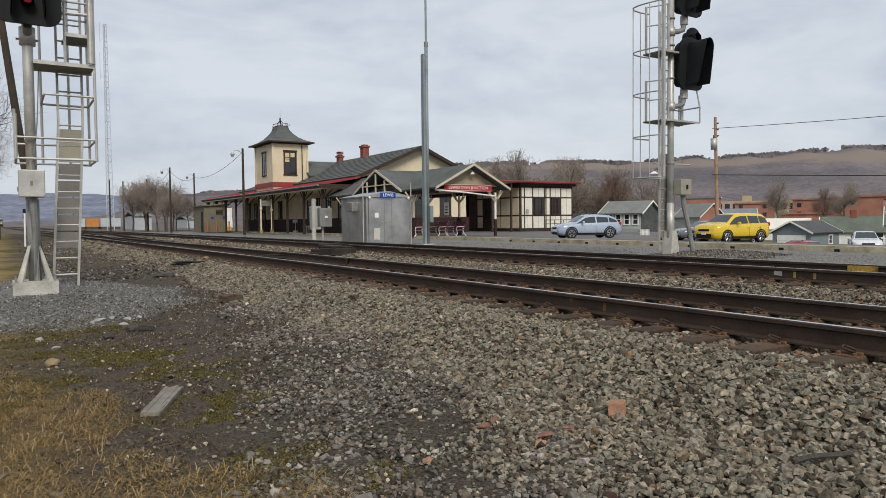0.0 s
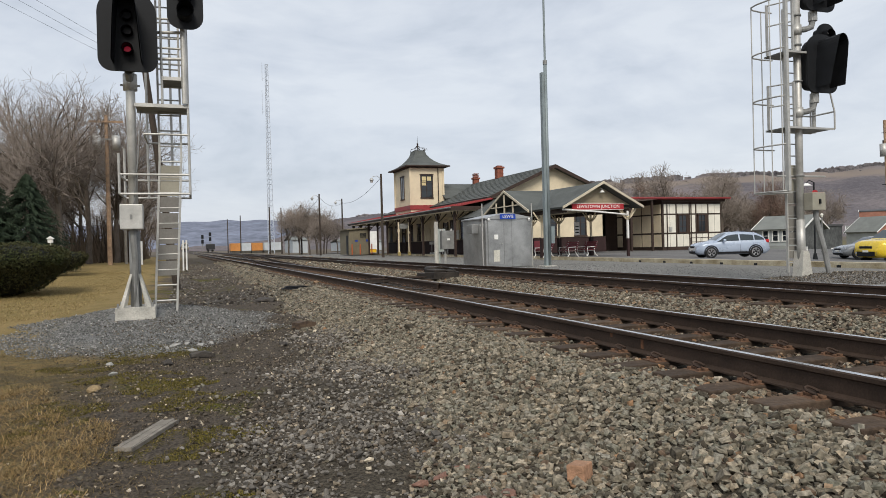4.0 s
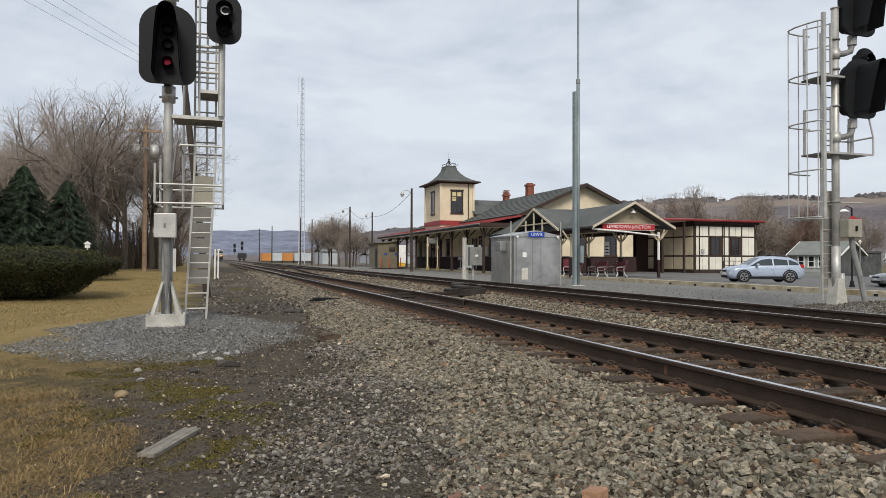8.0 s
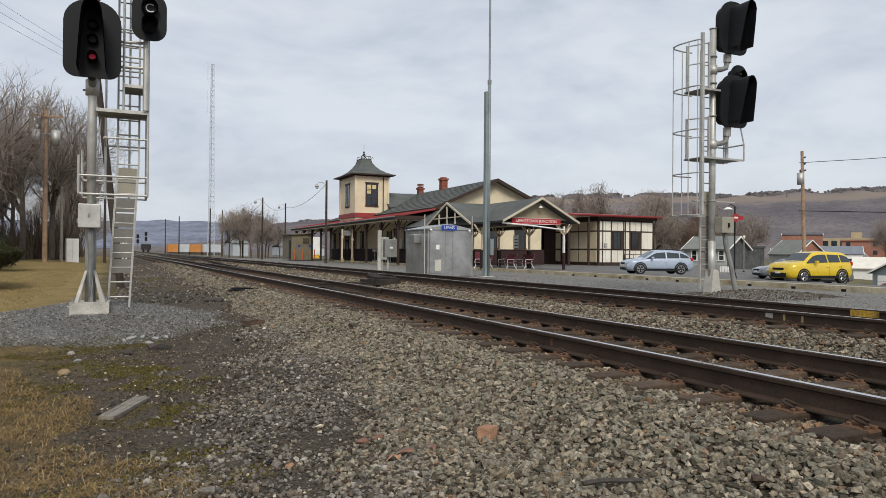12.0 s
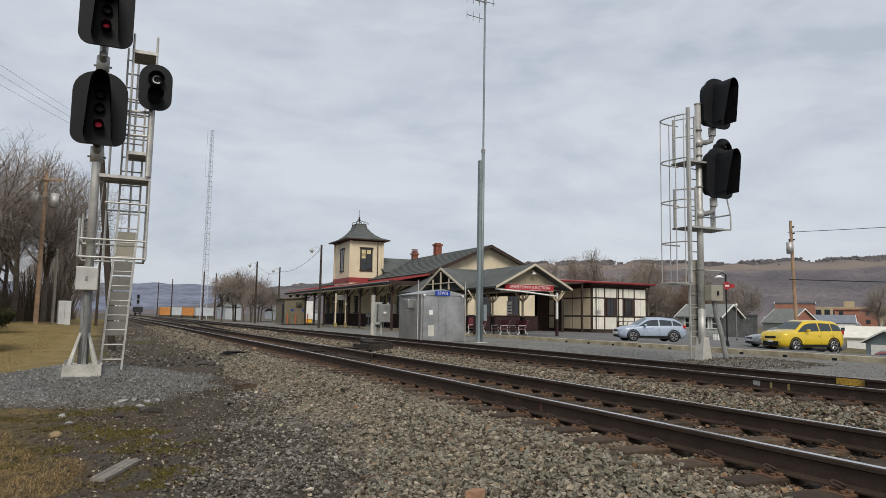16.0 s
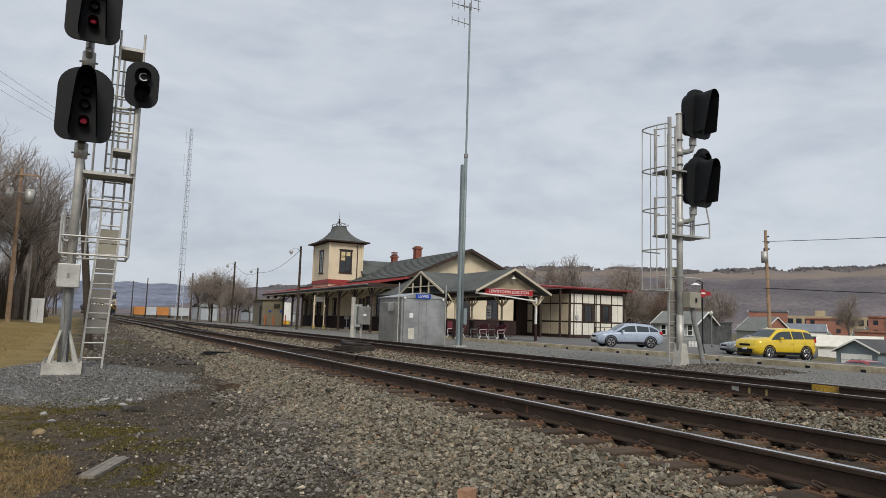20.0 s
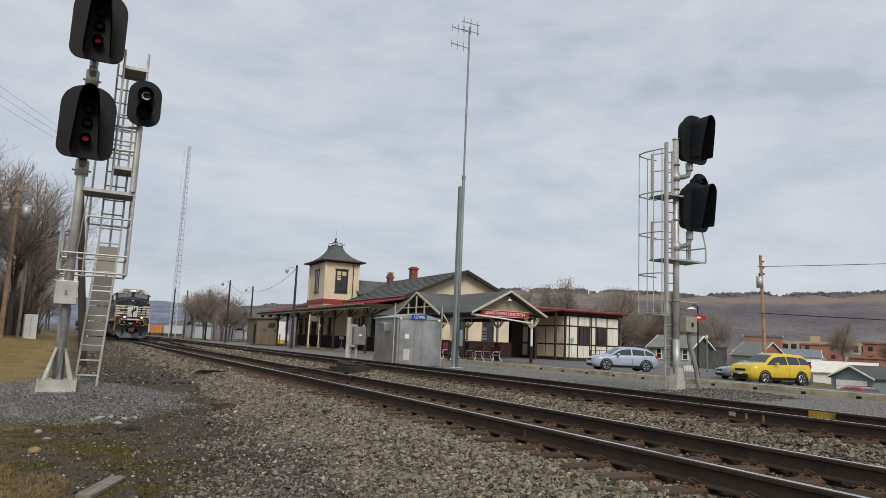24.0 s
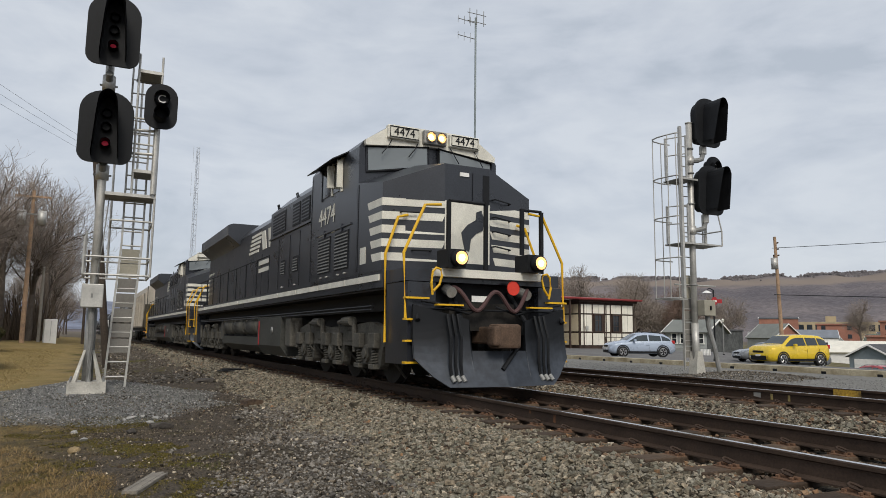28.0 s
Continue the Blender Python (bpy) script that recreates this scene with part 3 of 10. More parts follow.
def mast_base(mast, x, y, z):
    bm = B()
    add_prism(bm, [(-0.34, -0.34), (0.34, -0.34), (0.34, 0.34), (-0.34, 0.34)], 0, 0.30, "z")
    bmesh.ops.translate(bm, vec=(x, y, z - 0.08), verts=bm.verts)
    part("footing", bm, CONCRETE, mast, "pale concrete footing block")
    bm = B()
    for sx in (-1, 1):
        for sy in (-1, 1):
            bm2 = [(sx * 0.27, sy * 0.27, 0.22), (sx * 0.20, sy * 0.30, 0.22), (sx * 0.05, sy * 0.08, 0.85), (sx * 0.09, sy * 0.03, 0.85)]
            v = [bm.verts.new((x + a, y + b, z + c)) for a, b, c in bm2]
            w = [bm.verts.new((x + a * 0.86, y + b * 0.86, z + c)) for a, b, c in bm2]
            bm.faces.new(v)
            bm.faces.new(w[::-1])
            for i in range(4):
                bm.faces.new((v[i], v[(i + 1) % 4], w[(i + 1) % 4], w[i]))
    part("base_stiffener", bm, CONCRETE, mast)
    for sx in (-1, 1):
        for sy in (-1, 1):
            tube("anchor_bolt", (x + sx * 0.29, y + sy * 0.29, z + 0.2), (x + sx * 0.29, y + sy * 0.29, z + 0.30), 0.02, GALV_DARK, mast, seg=6)


def bars(mast, name, runs, r, m=None):
    for a, b in runs:
        bm = B()
        add_tube(bm, a, b, r, seg=8)
        part(name, bm, m or GALV, mast)


def left_signal():
    x, y, g = -0.06, 13.2, float(height(-0.06, 13.0)) - 0.02
    s = thing("railway_signal", pose(0, 0, 0), "galvanised signal mast with black heads, ladder and red lights, on gravel", "signal", "railway signals")
    mast_base(s, x, y, g)
    tube("mast", (x, y, g + 0.2), (x, y, 7.55), 0.083, GALV, s, seg=18)
    tube("mast_sleeve", (x, y, g + 0.22), (x, y, 1.30), 0.10, GALV_DARK, s, seg=18)
    bm = B()
    add_path(bm, [(x + 0.02, y - 0.20, g + 0.02), (x + 0.02, y - 0.20, 0.75), (x - 0.01, y - 0.24, 1.32)], 0.06)
    part("conduit", bm, GALV_DARK, s)
    jb = box("junction_box", -0.27, 0.12, y - 0.42, y - 0.12, 1.33, 1.79, GALV, s, "grey steel junction box", bevel=0.015)
    box("hinge", -0.29, -0.265, y - 0.40, y - 0.36, 1.42, 1.50, GALV_DARK, jb)
    box("latch", -0.10, -0.06, y - 0.435, y - 0.415, 1.52, 1.60, GALV_DARK, jb)
    for z in (3.95, 5.85):
        tube("mast_collar", (x, y, z), (x, y, z + 0.3), 0.125, GALV, s, seg=18)
        tube("head_bracket", (x, y, z + 0.15), (x, y - 0.28, z + 0.28), 0.07, GALV_DARK, s)
        box("collar_bolt", x - 0.17, x + 0.17, y - 0.02, y + 0.02, z + 0.08, z + 0.11, GALV_DARK, s)
    big_head(s, -0.03, y - 0.42, 6.98)
    big_head(s, -0.05, y - 0.42, 4.95)
    ladder(s, 0.40, 0.80, 13.72, g + 0.02, 6.6, guard=(0.42, 2.62), foot=-0.16, knee=2.75)
    # work platform and cage
    for z, x0, x1 in ((3.68, 0.02, 0.96), (4.20, 0.50, 0.94), (6.35, 0.48, 0.96)):
        bm = B()
        add_box(bm, x0, x1, 13.05, 13.7, z - 0.025, z)
        p = part("platform_tread", bm, GALV_DARK, s)
        bm = B()
        add_box(bm, x0 - 0.01, x1 + 0.01, 13.02, 13.05, z - 0.055, z + 0.01)
        part("platform_edge", bm, GALV, p)
        box("platform_edge", x0 - 0.01, x1 + 0.01, 13.70, 13.73, z - 0.055, z + 0.01, GALV, p)
    for z in (2.36, 2.0, 3.12, 4.75, 5.3):
        lo = -0.28 if z in (2.0, 2.36) else 0.16
        bars(s, "cage_bar", [((lo, 13.05, z), (0.95, 13.05, z)), ((0.95, 13.05, z), (0.95, 14.25, z)), ((lo, 14.25, z), (0.95, 14.25, z)), ((lo, 13.05, z), (lo, 14.25, z))], 0.020)
    for xx, yy, z0, z1 in ((0.95, 13.05, 1.98, 6.7), (0.95, 14.25, 1.98, 6.7), (0.16, 14.25, 1.98, 5.3), (-0.28, 13.05, 2.0, 2.75), (-0.28, 14.25, 2.0, 3.0), (0.50, 13.05, 3.7, 6.7), (0.62, 14.25, 1.98, 6.7)):
        bars(s, "cage_upright", [((xx, yy, z0), (xx, yy, z1))], 0.024)
    # small head on its own stub
    tube("stub_pipe", (0.90, 13.0, 3.7), (0.90, 13.0, 5.2), 0.055, GALV, s)
    bars(s, "stub_arm", [((x, y, 4.55), (0.90, 13.0, 4.55)), ((x, y, 5.05), (0.90, 13.0, 5.05))], 0.03)
    small_head(s, 0.95, 12.82, 5.55)
    bm = B()
    add_path(bm, [(x, y - 0.1, 1.7), (x + 0.10, y - 0.12, 2.6), (0.1, 13.3, 3.6)], 0.012, 6)
    part("cable", bm, GALV_DARK, s)
    return s


def right_signal():
    x, y = 15.59, 12.45
    g = -0.10
    s = thing("railway_signal", pose(0, 0, 0), "tall galvanised signal mast with caged ladder and black heads", "signal", "railway signals")
    bm = B()
    add_prism(bm, [(x - 0.17, g - 0.2), (x + 0.24, g - 0.2), (x + 0.10, 0.50), (x - 0.08, 0.50)], y - 0.15, y + 0.15)
    part("footing", bm, CONCRETE, s, "tapered pale concrete pier")
    tube("mast", (x, y, g + 0.2), (x, y, 7.28), 0.09, GALV, s, seg=18)
    tube("mast_cap", (x, y, 7.28), (x, y, 7.31), 0.105, GALV, s, seg=18)
    tube("mast_sleeve", (x, y, g + 0.2), (x, y, 1.30), 0.105, GALV, s, seg=18)
    for z in (2.42, 4.82, 5.75, 6.5):
        tube("mast_clamp", (x, y, z - 0.02), (x, y, z + 0.02), 0.115, GALV_DARK, s, seg=18)
    jb = box("junction_box", x + 0.02, x + 0.46, y - 0.36, y - 0.09, 1.52, 1.97, GUARD_TAN, s, "grey steel junction box", bevel=0.015)
    box("latch", x + 0.23, x + 0.27, y - 0.40, y - 0.36, 1.68, 1.80, BLACK, jb)
    bm = B()
    add_path(bm, [(x + 0.56, y - 0.36, g - 0.1), (x + 0.44, y - 0.30, 0.55), (x + 0.31, y - 0.22, 1.20), (x + 0.29, y - 0.2, 1.52)], 0.07)
    part("conduit", bm, GALV_DARK, s)
    for z in (6.13, 4.03):
        bm = B()
        add_path(bm, [(x, y, z), (x + 0.25, y - 0.05, z + 0.03), (x + 0.44, y - 0.05, z + 0.10), (x + 0.50, y - 0.05, z + 0.28), (x + 0.50, y - 0.05, z + 0.55)], 0.075, 10)
        part("head_bracket", bm, GALV_DARK, s)
        tube("bracket_collar", (x + 0.50, y - 0.05, z + 0.26), (x + 0.50, y - 0.05, z + 0.5), 0.11, GALV, s)
        tube("mast_collar", (x, y, z - 0.12), (x, y, z + 0.12), 0.12, GALV, s, seg=18)
    big_head(s, x + 0.54, y - 0.22, 7.33)
    big_head(s, x + 0.57, y - 0.22, 5.26)
    small_head(s, x + 1.28, y + 0.25, 6.0)
    tube("stub_pipe", (x + 1.0, y + 0.42, 3.6), (x + 1.0, y + 0.42, 5.6), 0.05, GALV, s)
    ladder(s, x - 0.26, x + 0.26, y + 0.18, g + 0.05, 6.7, guard=(0.3, 2.72))
    # round safety cage on one stout post
    bow = [(-0.84, -0.45), (-0.92, -0.36), (-0.99, -0.10), (-1.03, 0.25), (-0.98, 0.50), (-0.80, 0.64), (-0.46, 0.70), (-0.12, 0.68)]
    box("cage_post", x - 0.88, x - 0.80, y - 0.49, y - 0.41, 2.0, 6.95, GALV, s)
    for z in (2.0, 3.15, 4.34, 5.52, 6.77):
        bm = B()
        add_path(bm, [(x + a, y + b, z) for a, b in bow], 0.02, 6)
        part("cage_hoop", bm, GALV, s)
    for q in (1, 2, 4, 6):
        bars(s, "cage_strap", [((x + bow[q][0], y + bow[q][1], 2.0), (x + bow[q][0], y + bow[q][1], 6.77))], 0.014)
    box("cage_foot_plate", x - 1.00, x - 0.30, y - 0.05, y + 0.25, 1.97, 2.0, GALV, s)
    for lo, hi in ((3.62, 4.75), (5.52, 6.82)):
        for a, b in ((-0.62, 0.35), (-0.35, -0.20)):
            box("gate_post", x + a - 0.025, x + a + 0.025, y + b - 0.025, y + b + 0.025, lo, hi, GALV, s)
        for z in (hi - 0.02, hi - 0.55):
            bars(s, "gate_bar", [((x - 0.62, y + 0.35, z), (x - 0.35, y - 0.20, z))], 0.018)
    bars(s, "cross_bar", [((x - 0.62, y + 0.12, 2.42), (x + 1.0, y + 0.12, 2.42))], 0.022)
    for z, x0, x1 in ((3.62, x - 0.6, x + 0.95), (5.52, x - 0.6, x + 0.05)):
        bm = B()
        add_box(bm, x0, x1, y - 0.22, y + 0.45, z - 0.02, z)
        p = part("platform_tread", bm, GALV_DARK, s)
        box("platform_edge", x0, x1, y - 0.25, y - 0.22, z - 0.04, z + 0.01, GALV, p)
        box("platform_edge", x0, x1, y + 0.45, y + 0.48, z - 0.04, z + 0.01, GALV, p)
    bars(s, "guard_rail", [((x + 0.95, y - 0.25, 4.05), (x + 0.95, y + 0.48, 4.05)), ((x + 0.2, y + 0.48, 4.05), (x + 0.95, y + 0.48, 4.05))], 0.022)
    bars(s, "guard_post", [((x + 0.95, y - 0.25, 3.6), (x + 0.95, y - 0.25, 4.05)), ((x + 0.95, y - 0.25, 4.05), (x + 0.85, y - 0.20, 4.6)), ((x + 0.95, y + 0.48, 3.6), (x + 0.95, y + 0.48, 4.5))], 0.022)
    return s


left_signal()
right_signal()


# ---- the train ----
def wheelset(truck, y, r=0.53):
    for sx in (-1, 1):
        bm = B()
        add_tube(bm, (sx * 0.69, y, r), (sx * 0.82, y, r), r, seg=24)
        add_tube(bm, (sx * 0.66, y, r), (sx * 0.69, y, r), r + 0.028, seg=24)
        part("wheel", bm, WHEELSTEEL, truck)
    tube("axle", (-0.7, y, r), (0.7, y, r), 0.09, WHEELSTEEL, truck)


def truck3(loco, y0, y1):
    """Three-axle truck: cast side frames with pedestal legs, coil springs and brake gear."""
    t = new("truck")
    t.parent = loco
    ys = [y0 + (y1 - y0) * (0.14 + 0.36 * i) for i in range(3)]
    for y in ys:
        wheelset(t, y)
    box("bolster", -1.05, 1.05, ys[1] - 0.5, ys[1] + 0.5, 0.75, 1.12, WHEELSTEEL, t)
    for sx in (-1, 1):
        xo = sx * 1.20
        prof = [(y0, 0.92), (y0 + 0.05, 0.66)]
        for y in ys:
            prof += [(y - 0.66, 0.66), (y - 0.56, 0.34), (y - 0.50, 0.27), (y - 0.24, 0.27), (y - 0.21, 0.33), (y - 0.20, 0.66), (y + 0.20, 0.66), (y + 0.21, 0.33), (y + 0.24, 0.27), (y + 0.50, 0.27), (y + 0.56, 0.34), (y + 0.66, 0.66)]
        prof += [(y1 - 0.05, 0.66), (y1, 0.92), (y1 - 0.25, 1.02), (ys[2], 1.10), (ys[1] + 0.6, 1.02), (ys[1] - 0.6, 1.02), (ys[0], 1.10), (y0 + 0.25, 1.02)]
        bm = B()
        add_prism(bm, prof, xo - 0.08, xo + 0.08, "x")
        frame_ = part("side_frame", bm, LOCOGREY, t)
        xf = xo + sx * 0.08
        bm = B()
        for a, b in zip([y0 + 0.1] + [y + 0.62 for y in ys], [y - 0.62 for y in ys] + [y1 - 0.1]):
            if b - a > 0.25:
                add_box(bm, min(xf, xf + sx * 0.035), max(xf, xf + sx * 0.035), a, b, 0.96, 1.01)
                add_box(bm, min(xf, xf + sx * 0.035), max(xf, xf + sx * 0.035), a, b, 0.66, 0.71)
        part("frame_flange", bm, LOCOGREY, frame_)
        for y in ys:
            bm = B()
            add_box(bm, xo - 0.11, xo + 0.11, y - 0.19, y + 0.19, 0.33, 0.70, 0, 0.03)
            add_tube(bm, (xo, y, 0.53), (xo + sx * 0.16, y, 0.53), 0.15, seg=16)
            add_tube(bm, (xo + sx * 0.16, y, 0.53), (xo + sx * 0.19, y, 0.53), 0.09, seg=12)
            part("axle_box", bm, LOCOGREY, t)
            for dy in (-0.37, 0.37):
                bm = B()
                pts = [(xf + sx * 0.03 + 0.062 * math.cos(k * 0.75), y + dy + 0.062 * math.sin(k * 0.75), 0.36 + 0.0058 * k) for k in range(46)]
                add_path(bm, pts, 0.014, 5)
                part("coil_spring", bm, LOCOGREY, t)
                bm = B()
                add_box(bm, min(xf, xf + sx * 0.11), max(xf, xf + sx * 0.11), y + dy - 0.13, y + dy + 0.13, 0.27, 0.355, 0, 0.012)
                add_box(bm, min(xf, xf + sx * 0.12), max(xf, xf + sx * 0.12), y + dy - 0.15, y + dy + 0.15, 0.63, 0.90, 0, 0.02)
                part("spring_seat", bm, LOCOGREY, t)
            tube("damper", (xf + sx * 0.06, y + 0.56, 0.55), (xf + sx * 0.06, y + 0.66, 1.16), 0.05, LOCOGREY, t, seg=10)
            bm = B()
            add_path(bm, [(xo + sx * 0.02, y - 0.70, 1.2), (xo + sx * 0.05, y - 0.72, 0.6), (sx * 0.82, y - 0.62, 0.12)], 0.022, 6)
            part("sand_pipe", bm, LOCOGREY, t)
        for y in (ys[0] + 0.98, ys[1] + 0.98):
            bm = B()
            add_tube(bm, (xf + sx * 0.10, y - 0.34, 1.12), (xf + sx * 0.06, y + 0.22, 1.12), 0.09, seg=14)
            add_tube(bm, (xf + sx * 0.10, y + 0.22, 1.12), (xf + sx * 0.10, y + 0.46, 1.10), 0.04, seg=8)
            add_box(bm, xf - 0.02, xf + 0.02, y - 0.12, y + 0.12, 0.74, 0.94, 0, 0.02)
            part("brake_cylinder", bm, LOCOGREY, t)
            bm = B()
            add_path(bm, [(xf + sx * 0.09, y + 0.44, 1.12), (xf + sx * 0.07, y + 0.48, 0.60), (xo, y + 0.40, 0.42)], 0.02, 6)
            part("brake_lever", bm, LOCOGREY, t)
    return t


def hand_rail(parent, pts, r=0.025, m=None):
    bm = B()
    add_path(bm, pts, r, 8)
    return part("handrail", bm, m or YELLOW, parent)


def hull(name, secs, m, parent, label=""):
    """A shell through closed outlines, each a list of points of equal length."""
    bm = B()
    rings = [[bm.verts.new(p) for p in s] for s in secs]
    for a, b in zip(rings, rings[1:]):
        k = len(a)
        for i in range(k):
            bm.faces.new((a[i], a[(i + 1) % k], b[(i + 1) % k], b[i]))
    bm.faces.new(rings[0])
    bm.faces.new(rings[-1])
    return part(name, bm, m, parent, label)


def panel(name, corners, m, parent, off=0.006, label=""):
    """A thin plate on a face, given by its corners in order."""
    c = [Vector(p) for p in corners]
    nrm = (c[1] - c[0]).cross(c[2] - c[0]).normalized() * off
    bm = B()
    a = [bm.verts.new(p) for p in c]
    b = [bm.verts.new(p + nrm) for p in c]
    k = len(c)
    bm.faces.new(a[::-1])
    bm.faces.new(b)
    for i in range(k):
        bm.faces.new((a[i], a[(i + 1) % k], b[(i + 1) % k], b[i]))
    return part(name, bm, m, parent, label)


LOCO_LEN = 24.4


def locomotive(lead=True):
    lo = thing("locomotive", pose(T1, 400, 0), "black diesel locomotive with white striped nose and lit headlights" if lead else "black diesel locomotive coupled behind the leading one", "locomotive", "train vehicles")
    L = LOCO_LEN
    bm = B()
    add_box(bm, -1.45, 1.45, 1.0, L - 0.9, 1.62, 1.78)
    add_box(bm, -1.0, 1.0, 1.0, L - 0.9, 1.30, 1.62)
    add_box(bm, -0.7, 0.7, 0.75, L - 0.7, 0.95, 1.40)
    part("underframe", bm, WHEELSTEEL, lo)
    for sx in (-1, 1):
        n = 12
        for i in range(n):
            a, b = 1.75 + (L - 3.6) * i / n, 1.75 + (L - 3.6) * (i + 1) / n
            box("sill_stripe", sx * 1.50 - 0.012, sx * 1.50 + 0.012, a + 0.02, b - 0.02, 1.78, 1.89, LOCOWHITE, lo)
        box("side_sill", min(sx * 1.40, sx * 1.49), max(sx * 1.40, sx * 1.49), 1.6, L - 1.4, 1.66, 1.95, LOCO, lo)
    truck3(lo, 1.95, 7.4)
    truck3(lo, 17.2, 22.6)
    # fuel tank and air reservoirs
    hull("fuel_tank", [[(-1.30, y, 0.30), (-1.48, y, 0.55), (-1.48, y, 1.30), (1.48, y, 1.30), (1.48, y, 0.55), (1.30, y, 0.30)] for y in (8.3, 10.9)], TANKGREY, lo)
    hull("fuel_tank", [[(-1.10, y, 0.30), (-1.46, y, 0.52), (-1.46, y, 0.76), (1.46, y, 0.76), (1.46, y, 0.52), (1.10, y, 0.30)] for y in (10.9, 16.6)], TANKGREY, lo)
    for sx in (-1, 1):
        for y in (11.05, 12.95, 14.85):
            bm = B()
            add_tube(bm, (sx * 1.18, y + 0.10, 1.08), (sx * 1.18, y + 1.62, 1.08), 0.29, seg=20)
            add_tube(bm, (sx * 1.18, y, 1.08), (sx * 1.18, y + 0.10, 1.08), 0.20, 0.29, 20)
            add_tube(bm, (sx * 1.18, y + 1.62, 1.08), (sx * 1.18, y + 1.72, 1.08), 0.29, 0.20, 20)
            part("air_reservoir", bm, LOCOGREY, lo, smooth=True)
            for yy in (0.4, 1.3):
                box("reservoir_strap", sx * 1.18 - 0.30, sx * 1.18 + 0.30, y + yy, y + yy + 0.05, 0.76, 0.82, BLACK, lo)
    for sx in (-1, 1):
        for yy, w, z0, z1 in ((7.55, 0.5, 0.55, 1.25), (16.75, 0.35, 0.6, 1.3)):
            bm = B()
            add_box(bm, sx * 1.28 - 0.16, sx * 1.28 + 0.16, yy, yy + w, z0, z1, 0, 0.04)
            part("filter_box", bm, LOCOGREY, lo)
        for zz in (1.30, 1.36):
            bm = B()
            add_path(bm, [(sx * 1.44, 2.2, zz), (sx * 1.46, 9.0, zz - 0.02), (sx * 1.46, 21.8, zz)], 0.022, 6)
            part("sill_pipe", bm, BLACK, lo)
        tube("tank_gauge", (sx * 1.47, 9.2, 0.95), (sx * 1.50, 9.2, 0.95), 0.09, GALV_DARK, lo, seg=14)
    box("tank_marker", -1.492, -1.478, 10.7, 10.78, 0.55, 1.20, REDSIGN, lo)
    # nose: two facets that meet in the middle, peaked top
    zc = [(-1.50, 3.46), (-0.30, 3.86), (0.30, 3.86), (1.50, 3.46)]
    fr = [(-1.50, 1.70), (-0.45, 1.42), (0.45, 1.42), (1.50, 1.70)]
    bk = [(-1.50, 2.95), (-0.45, 2.65), (0.45, 2.65), (1.50, 2.95)]
    bm = B()
    bot = [bm.verts.new((x, y, 1.95)) for x, y in fr] + [bm.verts.new((x, y, 1.95)) for x, y in bk[::-1]]
    top = [bm.verts.new((x, y, z[1])) for (x, y), z in zip(fr, zc)] + [bm.verts.new((x, y, z[1] + 0.22)) for (x, y), z in zip(bk[::-1], zc[::-1])]
    bm.faces.new(bot[::-1])
    for i in range(8):
        bm.faces.new((bot[i], bot[(i + 1) % 8], top[(i + 1) % 8], top[i]))
    for a in range(3):
        bm.faces.new((top[a], top[a + 1], top[6 - a], top[7 - a]))
    nose = part("nose", bm, LOCO, lo)

    def on_nose(x):
        """Depth of the nose face at x."""
        ax = abs(x)
        return 1.42 if ax <= 0.45 else 1.42 + (ax - 0.45) * 0.28 / 1.05
    # white stripes of the nose, wrapped on to its sides
    for k in range(5):
        z0 = 2.12 + 0.235 * k
        z1 = z0 + 0.135
        cut = 0.06 * k
        for sx in (-1, 1):
            x_in = 0.44 + (0.0 if k == 4 else 0.05 * (k % 2) if sx < 0 else 0.04 * (4 - k))
            pts = [(sx * 1.503, on_nose(1.5) - 0.006, z0), (sx * x_in, on_nose(x_in) - 0.006, z0), (sx * (x_in - 0.06), on_nose(x_in - 0.06) - 0.006, z1), (sx * 1.503, on_nose(1.5) - 0.006, z1)]
            panel("nose_stripe", pts if sx > 0 else pts[::-1], LOCOWHITE, nose)
            yb = 2.10 + cut * 0.9
            pts = [(sx * 1.504, 1.70, z0), (sx * 1.504, yb, z0), (sx * 1.504, yb + 0.08, z1), (sx * 1.504, 1.70, z1)]
            panel("side_stripe", pts if sx < 0 else pts[::-1], LOCOWHITE, nose)
    panel("emblem_panel", [(-0.45, 1.412, 2.12), (0.45, 1.412, 2.12), (0.45, 1.412, 3.196), (-0.45, 1.412, 3.196)], LOCOWHITE, nose, label="white emblem panel")
    panel("top_stripe", [(-1.44, on_nose(1.44) - 0.01, 3.06), (-0.42, 1.408, 3.06), (-0.42, 1.408, 3.18), (-1.44, on_nose(1.44) - 0.01, 3.18)], LOCOWHITE, nose)
    bm = B()
    add_prism(bm, [(-0.06, 2.36), (0.03, 2.33), (0.06, 2.55), (0.17, 2.66), (0.30, 2.72), (0.33, 2.92), (0.27, 3.08), (0.17, 3.04), (0.16, 2.90), (-0.01, 2.80), (-0.13, 2.66), (-0.10, 2.50)], 1.390, 1.402, "y")
    part("emblem", bm, LOCO, nose, "dark plain emblem shape")
    box("nose_door", 0.10, 0.42, 1.395, 1.43, 3.18, 3.74, LOCO, nose)
    # black strip laid on the door in place of a recess's shade
    box("door_recess_shade", 0.30, 0.43, 1.385, 1.42, 3.20, 3.72, BLACK, nose)
    box("notice_plate", -0.16, 0.02, 1.40, 1.425, 3.66, 3.73, WHITE, nose)
